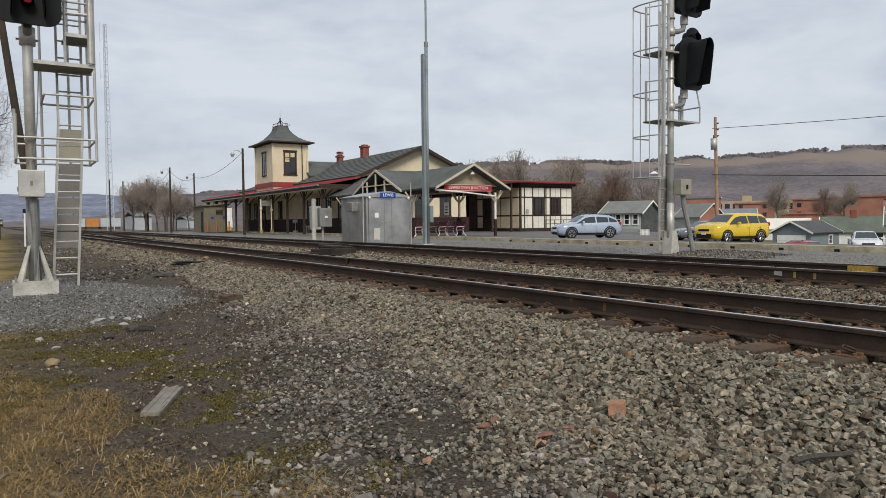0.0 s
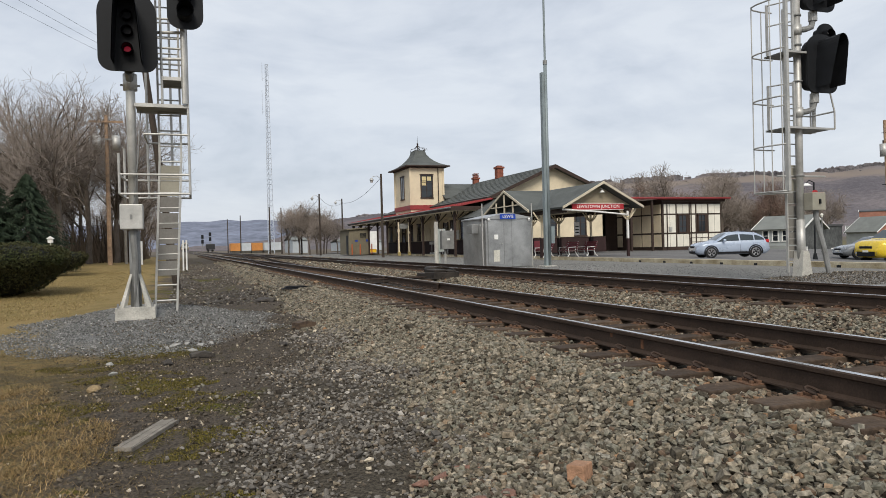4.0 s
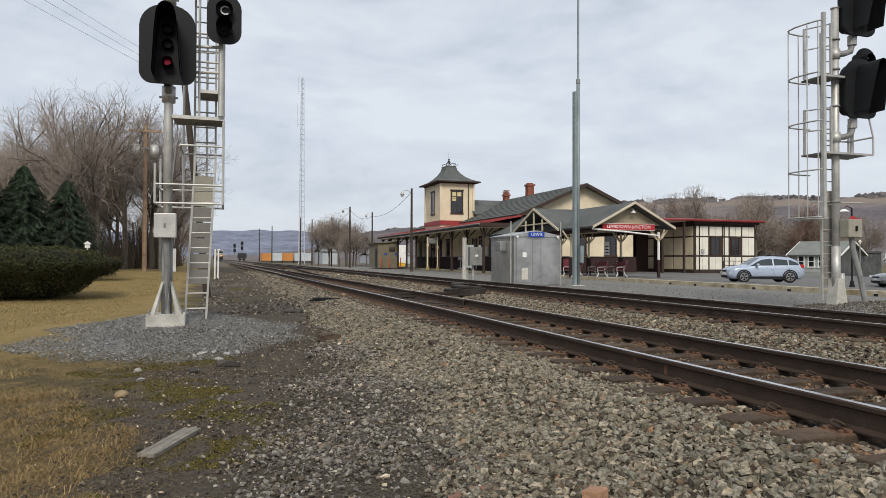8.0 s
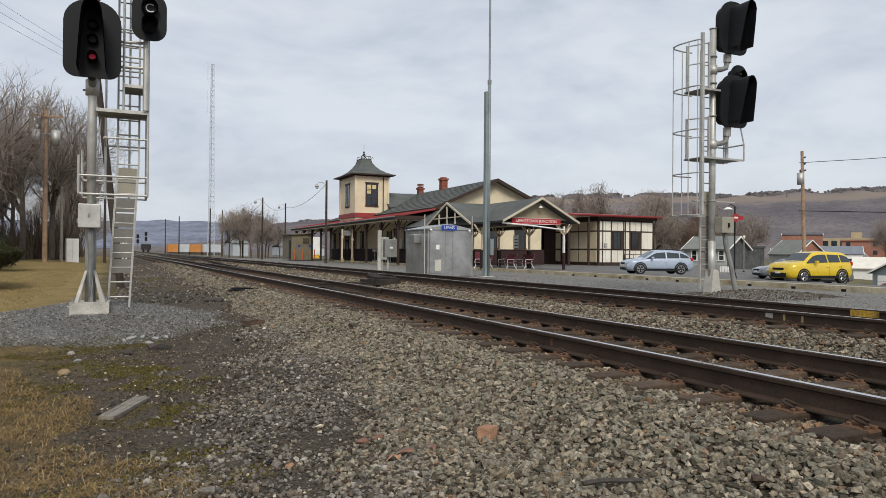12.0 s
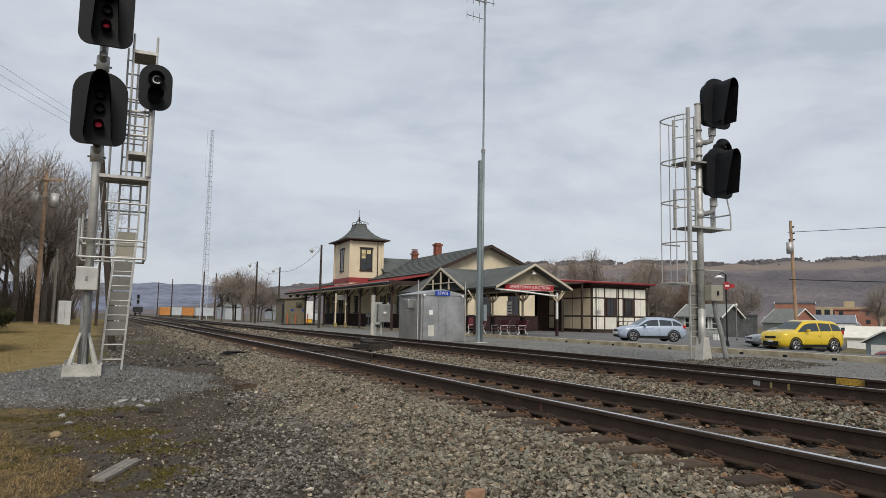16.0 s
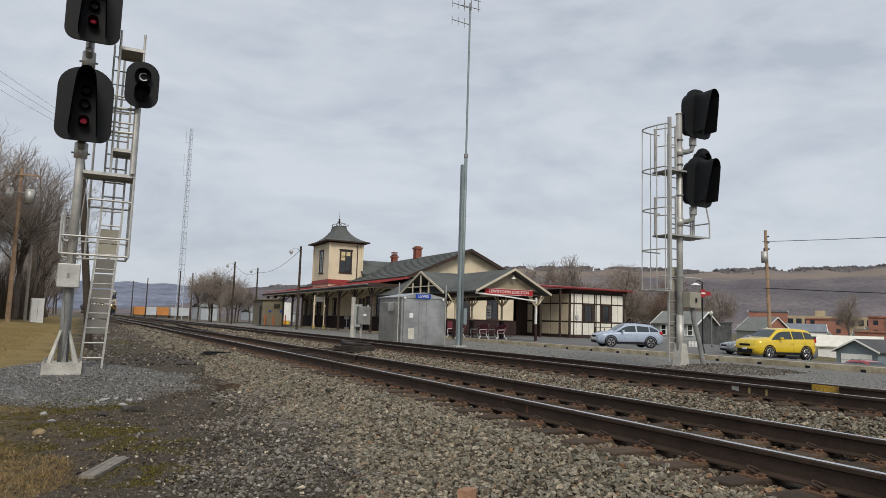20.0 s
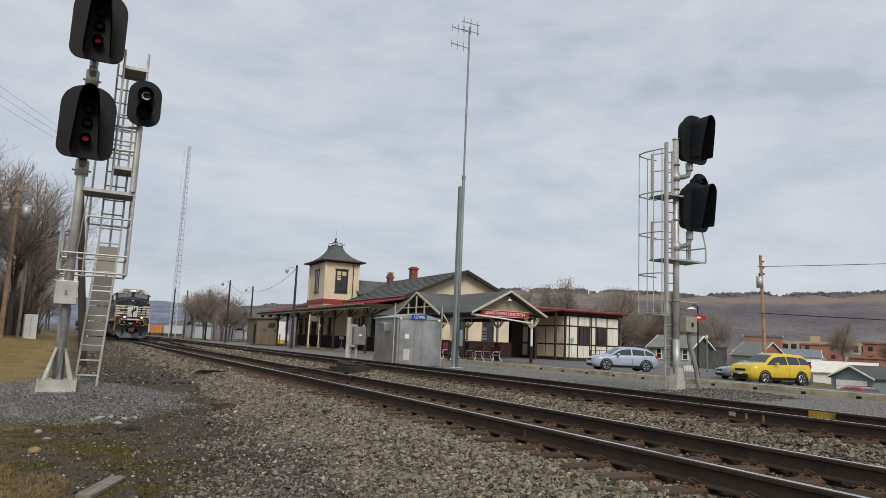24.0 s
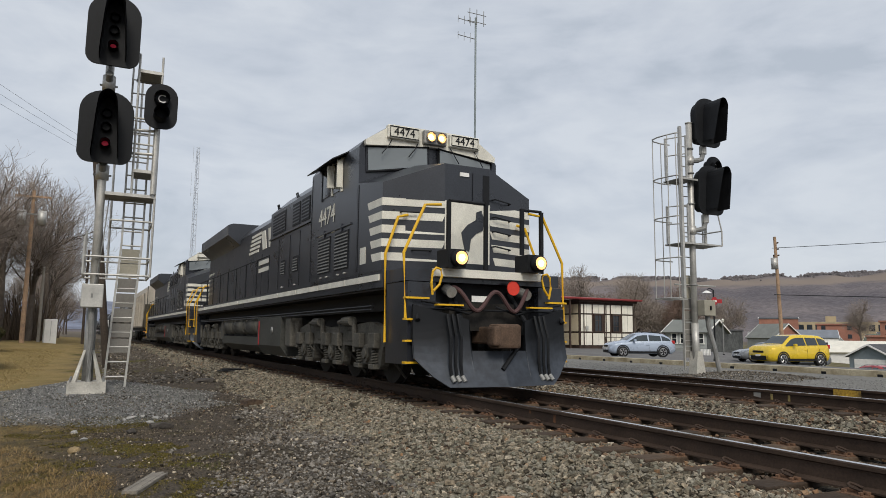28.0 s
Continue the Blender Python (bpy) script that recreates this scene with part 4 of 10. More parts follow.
    for zz in (2.45, 2.72, 2.98, 3.3):
        hand_rail(nose, [(0.52, on_nose(0.52), zz), (0.54, on_nose(0.54) - 0.09, zz), (0.92, on_nose(0.9) - 0.09, zz - 0.03), (0.94, on_nose(0.94), zz - 0.03)], 0.014, BLACK)
    hand_rail(nose, [(-1.2, on_nose(1.2), 2.95), (-1.2, on_nose(1.2) - 0.08, 2.95), (-0.85, on_nose(0.85) - 0.08, 2.95), (-0.85, on_nose(0.85), 2.95)], 0.014, BLACK)
    hand_rail(nose, [(-1.0, on_nose(1.0), 2.3), (-1.0, on_nose(1.0) - 0.08, 2.3), (-0.7, on_nose(0.7) - 0.08, 2.3), (-0.7, on_nose(0.7), 2.3)], 0.014, BLACK)
    # cab: sloping roof sides, V windscreen
    def cab_sec(y, zt):
        return [(-1.50, y, 1.95), (-1.50, y, 4.38), (-1.42, y, 4.50), (-0.86, y, zt), (0.86, y, zt), (1.42, y, 4.50), (1.50, y, 4.38), (1.50, y, 1.95)]
    cab = hull("cab", [cab_sec(2.90, 4.86), cab_sec(3.1, 4.90), cab_sec(5.9, 4.90)], LOCO, lo)
    bm = B()
    add_prism(bm, [(-1.42, 4.50), (-0.86, 4.87), (0.86, 4.87), (1.42, 4.50), (1.40, 4.40), (0.12, 4.53), (-0.12, 4.53), (-1.40, 4.40)], 2.80, 2.905)
    part("cab_brow", bm, LOCOWHITE, cab, "white painted brow over the windscreen")
    for sx in (-1, 1):
        p = [(sx * 0.14, 2.80, 4.13), (sx * 1.32, 2.895, 3.93), (sx * 1.34, 2.895, 4.37), (sx * 0.14, 2.82, 4.49)]
        panel("windscreen", p if sx > 0 else p[::-1], GLASS_SKY, cab, 0.02)
        bm = B()
        add_path(bm, [(sx * 0.10, 2.79, 4.11), (sx * 1.36, 2.885, 3.90), (sx * 1.38, 2.885, 4.40), (sx * 0.10, 2.805, 4.52), (sx * 0.10, 2.79, 4.11)], 0.018, 6)
        part("windscreen_seal", bm, BLACK, cab)
        for wx in (0.35, 0.9):
            bm = B()
            add_path(bm, [(sx * wx, 2.77, 4.56), (sx * (wx + 0.08), 2.74, 4.42), (sx * (wx + 0.20), 2.76, 4.26)], 0.010, 5)
            part("wiper", bm, BLACK, cab)
        # side window, mirror and awning
        box("side_window", min(sx * 1.49, sx * 1.515), max(sx * 1.49, sx * 1.515), 3.85, 5.15, 3.72, 4.32, GLASS, cab)
        for yy in (3.84, 4.42, 5.12):
            box("window_frame", min(sx * 1.50, sx * 1.53), max(sx * 1.50, sx * 1.53), yy - 0.035, yy + 0.035, 3.68, 4.36, LOCOWHITE if yy < 4.5 else LOCO, cab)
        box("wind_deflector", sx * 1.53 - 0.008, sx * 1.62 + 0.008 if sx > 0 else sx * 1.53 + 0.008, 3.78, 3.81, 3.75, 4.30, LOCOWHITE, cab) if sx > 0 else box("wind_deflector", -1.63, -1.52, 3.78, 3.81, 3.75, 4.30, LOCOWHITE, cab)
        p = [(sx * 1.48, 3.55, 4.44), (sx * 1.76, 3.7, 4.30), (sx * 1.76, 5.45, 4.30), (sx * 1.48, 5.45, 4.44)]
        panel("awning", p if sx < 0 else p[::-1], LOCO, cab, 0.02)
        box("mirror", min(sx * 1.52, sx * 1.66), max(sx * 1.52, sx * 1.66), 4.28, 4.33, 3.82, 4.28, LOCOWHITE, cab)
    if lead:
        letters("cab_number", "4474", 0.54, LOCOWHITE, cab, at(-1.508, 4.75, 3.30, SIDE_L))
        letters("cab_number", "4474", 0.54, LOCOWHITE, cab, at(1.508, 4.75, 3.30, Euler((radians(90), 0, radians(90))).to_matrix().to_4x4()))
    for i, (w, zz) in enumerate(((0.34, 2.92), (0.22, 2.92))):
        box("stencil_bar", -1.508, -1.50, 5.1 - 0.8 * i - w / 2, 5.1 - 0.8 * i + w / 2, zz, zz + 0.06, LOCOWHITE, cab)
    # number boards and twin headlight
    for sx in (-1, 1):
        c = sx * 0.66
        bm = B()
        add_box(bm, c - 0.34, c + 0.34, 2.72, 2.86, 4.58, 4.84, 0, 0.02)
        nb = part("number_board", bm, LOCOWHITE, lo, "cream number board with dark figures")
        bm = B()
        add_path(bm, [(c - 0.30, 2.712, 4.61), (c + 0.30, 2.712, 4.61), (c + 0.30, 2.712, 4.81), (c - 0.30, 2.712, 4.81), (c - 0.30, 2.712, 4.61)], 0.010, 5)
        part("board_border", bm, BLACK, nb)
        if lead:
            letters("board_number", "4474", 0.22, BLACK, nb, at(c, 2.712, 4.71, FRONT))
    bm = B()
    add_box(bm, -0.25, 0.25, 2.70, 2.86, 4.56, 4.84, 0, 0.03)
    hl = part("headlight_housing", bm, GALV_DARK, lo)
    for dx in (-0.115, 0.115):
        bm = B()
        ring(bm, (dx, 2.70, 4.70), 0.105, 0.05)
        part("headlight_rim", bm, GALV, hl)
        bm = B()
        disc(bm, (dx, 2.685, 4.70), 0.092)
        part("reflector", bm, REFLECTOR if lead else GLASS, hl)
        bm = B()
        disc(bm, (dx, 2.680, 4.70), 0.052)
        part("headlight_lens", bm, HEADLAMP if lead else GLASS, hl, "lit yellowish headlight" if lead else "")
    # equipment section behind the cab
    hull("equipment_cabinet", [[(-1.46, y, 1.95), (-1.46, y, 4.12), (-1.0, y, 4.55), (1.0, y, 4.55), (1.46, y, 4.12), (1.46, y, 1.95)] for y in (5.9, 9.9)], LOCO, lo)
    for sx in (-1, 1):
        xs = (min(sx * 1.455, sx * 1.475), max(sx * 1.455, sx * 1.475))
        for y0, y1 in ((6.15, 6.8), (6.95, 7.6), (8.3, 9.6)):
            g = box("upper_grille", *xs, y0, y1, 3.48, 4.02, BLACK, lo)
            for k in range(6):
                box("grille_slat", xs[0] - 0.008, xs[1] + 0.008, y0 + 0.02, y1 - 0.02, 3.53 + 0.078 * k, 3.56 + 0.078 * k, LOCO, g)
        for y0, y1, z0, z1 in ((3.35, 4.15, 2.12, 2.86), (4.45, 5.25, 2.12, 2.86), (7.0, 7.45, 2.35, 2.72), (8.2, 8.6, 2.35, 2.72)):
            x0, x1 = min(sx * 1.50, sx * 1.518), max(sx * 1.50, sx * 1.518)
            if y0 > 6:
                x0, x1 = xs
            lv = box("louvre_panel", x0, x1, y0, y1, z0, z1, BLACK, lo)
            n = int((z1 - z0) / 0.065)
            for k in range(n):
                box("louvre_slat", x0 - 0.012, x1 + 0.012, y0 + 0.03, y1 - 0.03, z0 + 0.02 + 0.065 * k, z0 + 0.045 + 0.065 * k, GALV_DARK, lv)
        for yy in (5.92, 6.9, 7.8, 8.9):
            box("cabinet_seam", min(sx * 1.46, sx * 1.468), max(sx * 1.46, sx * 1.468), yy - 0.012, yy + 0.012, 2.0, 3.3, BLACK, lo)
        box("white_patch", min(sx * 1.503, sx * 1.51), max(sx * 1.503, sx * 1.51), 2.42, 2.70, 2.12, 2.42, LOCOWHITE, lo)
    for sx in (-1, 1):
        xa, xb = min(sx * 1.455, sx * 1.50), max(sx * 1.455, sx * 1.50)
        box("drip_ledge", xa, xb, 5.9, 9.9, 3.38, 3.42, LOCO, lo)
        for yy in (6.0, 7.8, 9.7):
            bm = B()
            add_path(bm, [(sx * 1.30, yy - 0.07, 4.26), (sx * 1.33, yy - 0.07, 4.37), (sx * 1.33, yy + 0.07, 4.37), (sx * 1.30, yy + 0.07, 4.26)], 0.02, 6)
            part("lifting_eye", bm, LOCO, lo)
        for yy in (3.5, 3.9, 4.6, 5.0, 7.2, 8.4):
            for dz in (0, 0.045):
                tube("latch_bolt", (sx * (1.50 if yy < 5.9 else 1.46), yy + dz, 2.03), (sx * (1.535 if yy < 5.9 else 1.495), yy + dz, 2.03), 0.018, GALV, lo, seg=6)
        for yy in (3.75, 4.85):
            box("louvre_hinge", min(sx * 1.50, sx * 1.53), max(sx * 1.50, sx * 1.53), yy - 0.02, yy + 0.02, 2.86, 3.02, LOCO, lo)
        box("louvre_header", min(sx * 1.50, sx * 1.53), max(sx * 1.50, sx * 1.53), 3.2, 5.4, 2.94, 2.97, LOCO, lo)
        box("cab_rear_seam", min(sx * 1.50, sx * 1.506), max(sx * 1.50, sx * 1.506), 5.84, 5.88, 2.0, 4.3, BLACK, lo)
        box("cab_front_seam", min(sx * 1.50, sx * 1.506), max(sx * 1.50, sx * 1.506), 2.84, 2.87, 2.0, 3.62, BLACK, lo)
    # long hood with doors, stack, radiator wings
    hood = hull("long_hood", [[(-1.12, y, 1.95), (-1.12, y, 4.15), (-0.85, y, 4.45), (0.85, y, 4.45), (1.12, y, 4.15), (1.12, y, 1.95)] for y in (9.9, L - 1.9)], LOCO, lo)
    for sx in (-1, 1):
        for k in range(11):
            y0 = 10.1 + 1.1 * k
            box("hood_door", min(sx * 1.118, sx * 1.138), max(sx * 1.118, sx * 1.138), y0 + 0.03, y0 + 1.07, 2.02, 3.3, LOCO, hood)
        # white lettering block of the operator, as plain bars
        for k in range(5):
            box("logo_bar", min(sx * 1.12, sx * 1.135), max(sx * 1.12, sx * 1.135), 12.9 - 0.1 * k, 14.3 - 0.1 * k, 3.42 + 0.13 * k, 3.50 + 0.13 * k, LOCOWHITE, hood)
        bm = B()
        add_prism(bm, [(11.0, 3.42), (11.5, 3.42), (11.65, 4.0), (11.15, 4.0)], min(sx * 1.12, sx * 1.135), max(sx * 1.12, sx * 1.135), "x")
        add_prism(bm, [(11.8, 3.42), (12.3, 3.42), (12.55, 4.0), (12.05, 4.0)], min(sx * 1.12, sx * 1.135), max(sx * 1.12, sx * 1.135), "x")
        part("logo_shape", bm, LOCOWHITE, hood)
        for zz in (2.95, 2.72):
            box("lettering_bar", min(sx * 1.138, sx * 1.146), max(sx * 1.138, sx * 1.146), 11.2, 12.7, zz, zz + 0.13, LOCOWHITE, hood)
    box("exhaust_stack", -0.4, 0.4, 12.6, 13.4, 4.4, 4.75, LOCOGREY, lo, bevel=0.03)
    hull("radiator_wing", [[(-1.12, y, 3.95), (-1.56, y, 4.30), (-1.56, y, 4.66), (-1.40, y, 4.72), (1.40, y, 4.72), (1.56, y, 4.66), (1.56, y, 4.30), (1.12, y, 3.95)] for y in (15.9, L - 2.2)], LOCO, lo)
    for k in range(5):
        for sx in (-1, 1):
            box("rear_stripe", min(sx * 1.12, sx * 1.138), max(sx * 1.12, sx * 1.138), L - 3.2 + 0.0, L - 1.95, 2.45 + 0.2 * k, 2.56 + 0.2 * k, LOCOWHITE, hood)
    # walkway, handrails and steps
    for sx in (-1, 1):
        box("walkway", min(sx * 1.1, sx * 1.48), max(sx * 1.1, sx * 1.48), 9.9, L - 1.2, 1.90, 1.96, LOCOGREY, lo)
        hand_rail(lo, [(sx * 1.44, 9.95, 3.0), (sx * 1.44, L - 1.6, 3.0)], 0.018, BLACK)
        for k in range(9):
            bm = B()
            add_tube(bm, (sx * 1.44, 10.0 + 1.55 * k, 1.95), (sx * 1.44, 10.0 + 1.55 * k, 3.0), 0.016, seg=6)
            part("stanchion", bm, BLACK, lo)
        for yy, d in ((1.02, 1), (L - 1.0, -1)):
            sw = box("step_well", min(sx * 0.98, sx * 1.46), max(sx * 0.98, sx * 1.46), min(yy - 0.35 * d, yy + 0.5 * d), max(yy - 0.35 * d, yy + 0.5 * d), 0.42, 1.70, LOCO, lo)
            for k in range(4):
                box("step", min(sx * 1.12, sx * 1.52), max(sx * 1.12, sx * 1.52), yy - 0.42 * d if d > 0 else yy + 0.30, yy - 0.30 * d if d > 0 else yy + 0.42, 0.44 + 0.33 * k, 0.47 + 0.33 * k, YELLOW, sw, "yellow step edge")
            hand_rail(lo, [(sx * 1.50, yy + 0.45 * d, 0.75), (sx * 1.52, yy + 0.45 * d, 2.2), (sx * 1.28, yy + 0.50 * d, 2.85), (sx * 1.10, yy + 0.50 * d, 2.9)])
            hand_rail(lo, [(sx * 1.22, yy - 0.36 * d, 1.05), (sx * 1.50, yy - 0.36 * d, 1.12), (sx * 1.52, yy - 0.30 * d, 2.15), (sx * 1.14, yy - 0.25 * d, 2.95), (sx * 0.85, yy - 0.25 * d, 2.98)])
            hand_rail(lo, [(sx * 1.10, yy - 0.48 * d, 1.50), (sx * 1.13, yy - 0.50 * d, 1.68), (sx * 1.11, yy - 0.50 * d, 1.86), (sx * 1.05, yy - 0.50 * d, 1.92), (sx * 0.97, yy - 0.50 * d, 1.90), (sx * 0.95, yy - 0.50 * d, 1.80), (sx * 0.99, yy - 0.50 * d, 1.66), (sx * 1.08, yy - 0.48 * d, 1.56)], 0.02)
    # front platform, plow, coupler, hoses
    for y0, d in ((0.0, 1), (L, -1)):
        def Y(v):
            return y0 + d * v
        bm = B()
        add_box(bm, -1.46, 1.46, min(Y(0.75), Y(1.9)), max(Y(0.75), Y(1.9)), 1.72, 1.92)
        pl = part("end_platform", bm, LOCO, lo)
        box("anticlimber", -1.0, 1.0, min(Y(0.62), Y(0.78)), max(Y(0.62), Y(0.78)), 1.80, 1.93, LOCOWHITE, pl, "white painted anticlimber")
        bm = B()
        add_box(bm, -1.2, 1.2, min(Y(0.98), Y(1.15)), max(Y(0.98), Y(1.15)), 0.9, 1.75)
        part("buffer_beam", bm, BLACK, lo)
        # plow: curved moldboard with cut lower corners and a gap for the coupler
        bm = B()
        cols = [-1.42, -1.32, -1.15, -0.95, -0.75, -0.52, -0.50, -0.25, 0.0, 0.25, 0.50, 0.52, 0.75, 0.95, 1.15, 1.32, 1.42]

        def pv(u, v, back):
            fwd = 0.24 * (1 - abs(u) / 1.44) + 0.34 * (1 - min(v, 1.2) / 1.2) ** 2.4
            return (u, Y(0.56 - fwd + back), v)
        front, rear = [], []
        for u in cols:
            lo_z = 0.10 if abs(u) <= 0.95 else 0.10 + 0.42 * ((abs(u) - 0.95) / 0.47) ** 1.3
            hi_z = 0.64 if abs(u) <= 0.50 else 1.12 + 0.22 * (abs(u) - 0.52) / 0.9
            for lst, back in ((front, 0), (rear, 0.05)):
                lst.append([bm.verts.new(pv(u, lo_z + (hi_z - lo_z) * k / 9, back)) for k in range(10)])
        for a, b, flip in [(x, y, 0) for x, y in zip(front, front[1:])] + [(x, y, 1) for x, y in zip(rear, rear[1:])]:
            for k in range(9):
                bm.faces.new((a[k], b[k], b[k + 1], a[k + 1]) if not flip else (a[k], a[k + 1], b[k + 1], b[k]))
        for a, b, c, e in zip(front, front[1:], rear, rear[1:]):
            bm.faces.new((a[0], c[0], e[0], b[0]))
            bm.faces.new((a[9], b[9], e[9], c[9]))
        plow = part("plow", bm, PLOW, lo, "steel plow, black above and blue-grey below")
        for sx in (-1, 1):
            for xx in (0.60, 1.36):
                tube("plow_bracket", (sx * xx, Y(0.50), 1.10), (sx * xx * 0.92, Y(0.95), 1.60), 0.04, BLACK, plow, seg=8)
            hand_rail(plow, [(sx * 0.58, Y(0.46), 1.30), (sx * 1.30, Y(0.52), 1.40)], 0.020, BLACK)
            hand_rail(plow, [(sx * 0.10, Y(0.62), 1.34), (sx * 0.45, Y(0.55), 1.22), (sx * 0.85, Y(0.60), 1.30)], 0.018, BLACK)
        tube("uncoupling_lever", (-1.35, Y(0.60), 1.28), (1.35, Y(0.60), 1.28), 0.018, BLACK, plow, seg=6)
        tube("drain_hose", (0.28, Y(0.22), 0.72), (-0.05, Y(0.16), 0.36), 0.035, BLACK, plow, seg=8)
        for sx in (-1, 1):
            box("plow_step", min(sx * 0.62, sx * 1.08), max(sx * 0.62, sx * 1.08), min(Y(0.40), Y(0.52)), max(Y(0.40), Y(0.52)), 1.33, 1.355, YELLOW, plow)
        bm = B()
        add_box(bm, -0.14, 0.14, min(Y(0.30), Y(1.0)), max(Y(0.30), Y(1.0)), 0.74, 1.02, 0, 0.03)
        add_box(bm, -0.24, 0.20, min(Y(0.0), Y(0.32)), max(Y(0.0), Y(0.32)), 0.68, 1.06, 0, 0.05)
        add_box(bm, -0.32, -0.18, min(Y(-0.02), Y(0.22)), max(Y(-0.02), Y(0.22)), 0.72, 1.02, 0, 0.04)
        part("coupler", bm, RUSTDARK, lo, "rusty brown knuckle coupler")
        for sx in (-1, 1):
            for k in range(3):
                xx = sx * (0.72 + 0.09 * k)
                bm = B()
                add_path(bm, [(xx, Y(0.42), 1.20), (xx + 0.01, Y(0.30), 0.85), (xx - 0.02, Y(0.26), 0.45), (xx, Y(0.25), 0.24)], 0.025, 7)
                h = part("air_hose", bm, BLACK, lo)
                tube("glad_hand", (xx, Y(0.25), 0.26), (xx + 0.03, Y(0.20), 0.18), 0.035, GALV_DARK, h)
        bm = B()
        add_path(bm, [(-0.68 + 1.44 * k / 40, Y(0.52 + 0.16 * abs(k / 20 - 1) ** 6), 1.41 - 0.17 * math.cos(4 * math.pi * (k / 40 - 0.5)) * -1 + 0.06 * abs(k / 20 - 1)) for k in range(41)], 0.035, 8)
        part("jumper_cable", bm, HOSE, lo, "thick red-brown jumper cable")
        for sx in (-1, 1):
            tube("cable_socket", (sx * 0.72, Y(0.62), 1.55), (sx * 0.70, Y(0.85), 1.62), 0.09, GALV_DARK, lo)
        bm = B()
        ring(bm, (0.42, Y(0.60), 1.66), 0.12, 0.02, 0.119)
        disc(bm, (0.42, Y(0.59), 1.66), 0.12)
        part("red_disc", bm, REDDISC, lo, "red round marker")
        box("white_tag", -0.28, 0.02, min(Y(0.74), Y(0.76)), max(Y(0.74), Y(0.76)), 1.42, 1.52, WHITE, lo)
        for sx in (-1, 1):
            c = sx * 0.745
            hb = box("ditch_light_box", c - 0.155, c + 0.155, min(Y(0.40), Y(0.80)), max(Y(0.40), Y(0.80)), 1.93, 2.22, BLACK, lo)
            tube("ditch_light_barrel", (c, Y(0.26), 2.07), (c, Y(0.45), 2.07), 0.125, BLACK, hb, seg=20)
            bm = B()
            disc(bm, (c, Y(0.25), 2.07), 0.105)
            part("reflector", bm, REFLECTOR if lead and d > 0 else GLASS, hb)
            bm = B()
            disc(bm, (c, Y(0.245), 2.07), 0.055)
            part("ditch_light_lens", bm, HEADLAMP if lead and d > 0 else GLASS, hb, "lit warm ditch light" if lead and d > 0 else "")
        for a, b2 in (((-0.72, 1.95), (-0.72, 3.05)), ((-0.02, 1.95), (-0.02, 3.08)), ((0.70, 2.25), (0.70, 3.05)), ((1.10, 1.95), (1.10, 3.02))):
            bm = B()
            add_box(bm, a[0] - 0.03, a[0] + 0.03, min(Y(0.72), Y(0.78)), max(Y(0.72), Y(0.78)), a[1], b2[1])
            part("gate_post", bm, BLACK, lo)
        for a, b2, zz in ((-0.72, -0.02, 3.06), (0.70, 1.10, 3.03)):
            hand_rail(lo, [(a, Y(0.75), zz), (b2, Y(0.75), zz)], 0.025, BLACK)
    return lo


RUSTDARK = mat("dull_brown_rust", (0.115, 0.075, 0.052), 0.85, 0.1, 0.4, 5, 0.3, 40)
HOSE = mat("red_brown_rubber", (0.085, 0.045, 0.045), 0.7, 0, 0.25, 4, 0.1, 40)
REDDISC = mat("signal_red_paint", (0.62, 0.05, 0.03), 0.5, 0, 0.1, 4, 0.02, 40)
HOPPER = mat("beige_hopper_paint", (0.42, 0.38, 0.32), 0.7, 0, 0.3, 0.6, 0.08, 20)
TANKBLACK = mat("tank_car_black", (0.02, 0.02, 0.021), 0.42, 0, 0.3, 0.8, 0.05, 30, spec=0.5)


def truck2(car, y):
    t = new("truck")
    t.parent = car
    for dy in (-0.88, 0.88):
        wheelset(t, y + dy, 0.46)
    for sx in (-1, 1):
        bm = B()
        add_prism(bm, [(y - 1.2, 0.40), (y - 0.6, 0.36), (y - 0.35, 0.25), (y + 0.35, 0.25), (y + 0.6, 0.36), (y + 1.2, 0.40), (y + 1.15, 0.62), (y + 0.4, 0.82), (y - 0.4, 0.82), (y - 1.15, 0.62)], sx * 1.0 - 0.07, sx * 1.0 + 0.07, "x")
        part("side_frame", bm, LOCOGREY, t)


def hopper_car():
    c = thing("hopper_car", pose(T1, 500, 0), "beige covered hopper wagon in the train", "wagon", "train vehicles")
    bm = B()
    sec = []
    for y, zb in ((1.2, 3.0), (3.2, 1.2), (14.8, 1.2), (16.8, 3.0)):
        sec.append([(-1.5, y, zb), (-1.55, y, 3.9), (-1.1, y, 4.6), (1.1, y, 4.6), (1.55, y, 3.9), (1.5, y, zb)])
    hull("hopper_body", sec, HOPPER, c)
    for k in range(12):
        for sx in (-1, 1):
            box("side_rib", sx * 1.56 - 0.04, sx * 1.56 + 0.04, 2.6 + 1.15 * k, 2.68 + 1.15 * k, 1.3, 3.9, HOPPER, c)
    box("centre_sill", -0.4, 0.4, 0.2, 17.8, 0.9, 1.25, LOCOGREY, c)
    for y in (2.2, 15.8):
        truck2(c, y)
        for sx in (-1, 1):
            tube("end_ladder", (sx * 1.4, 0.7 if y < 5 else 17.3, 1.0), (sx * 1.4, 0.7 if y < 5 else 17.3, 4.4), 0.03, LOCOGREY, c, seg=6)
    return c


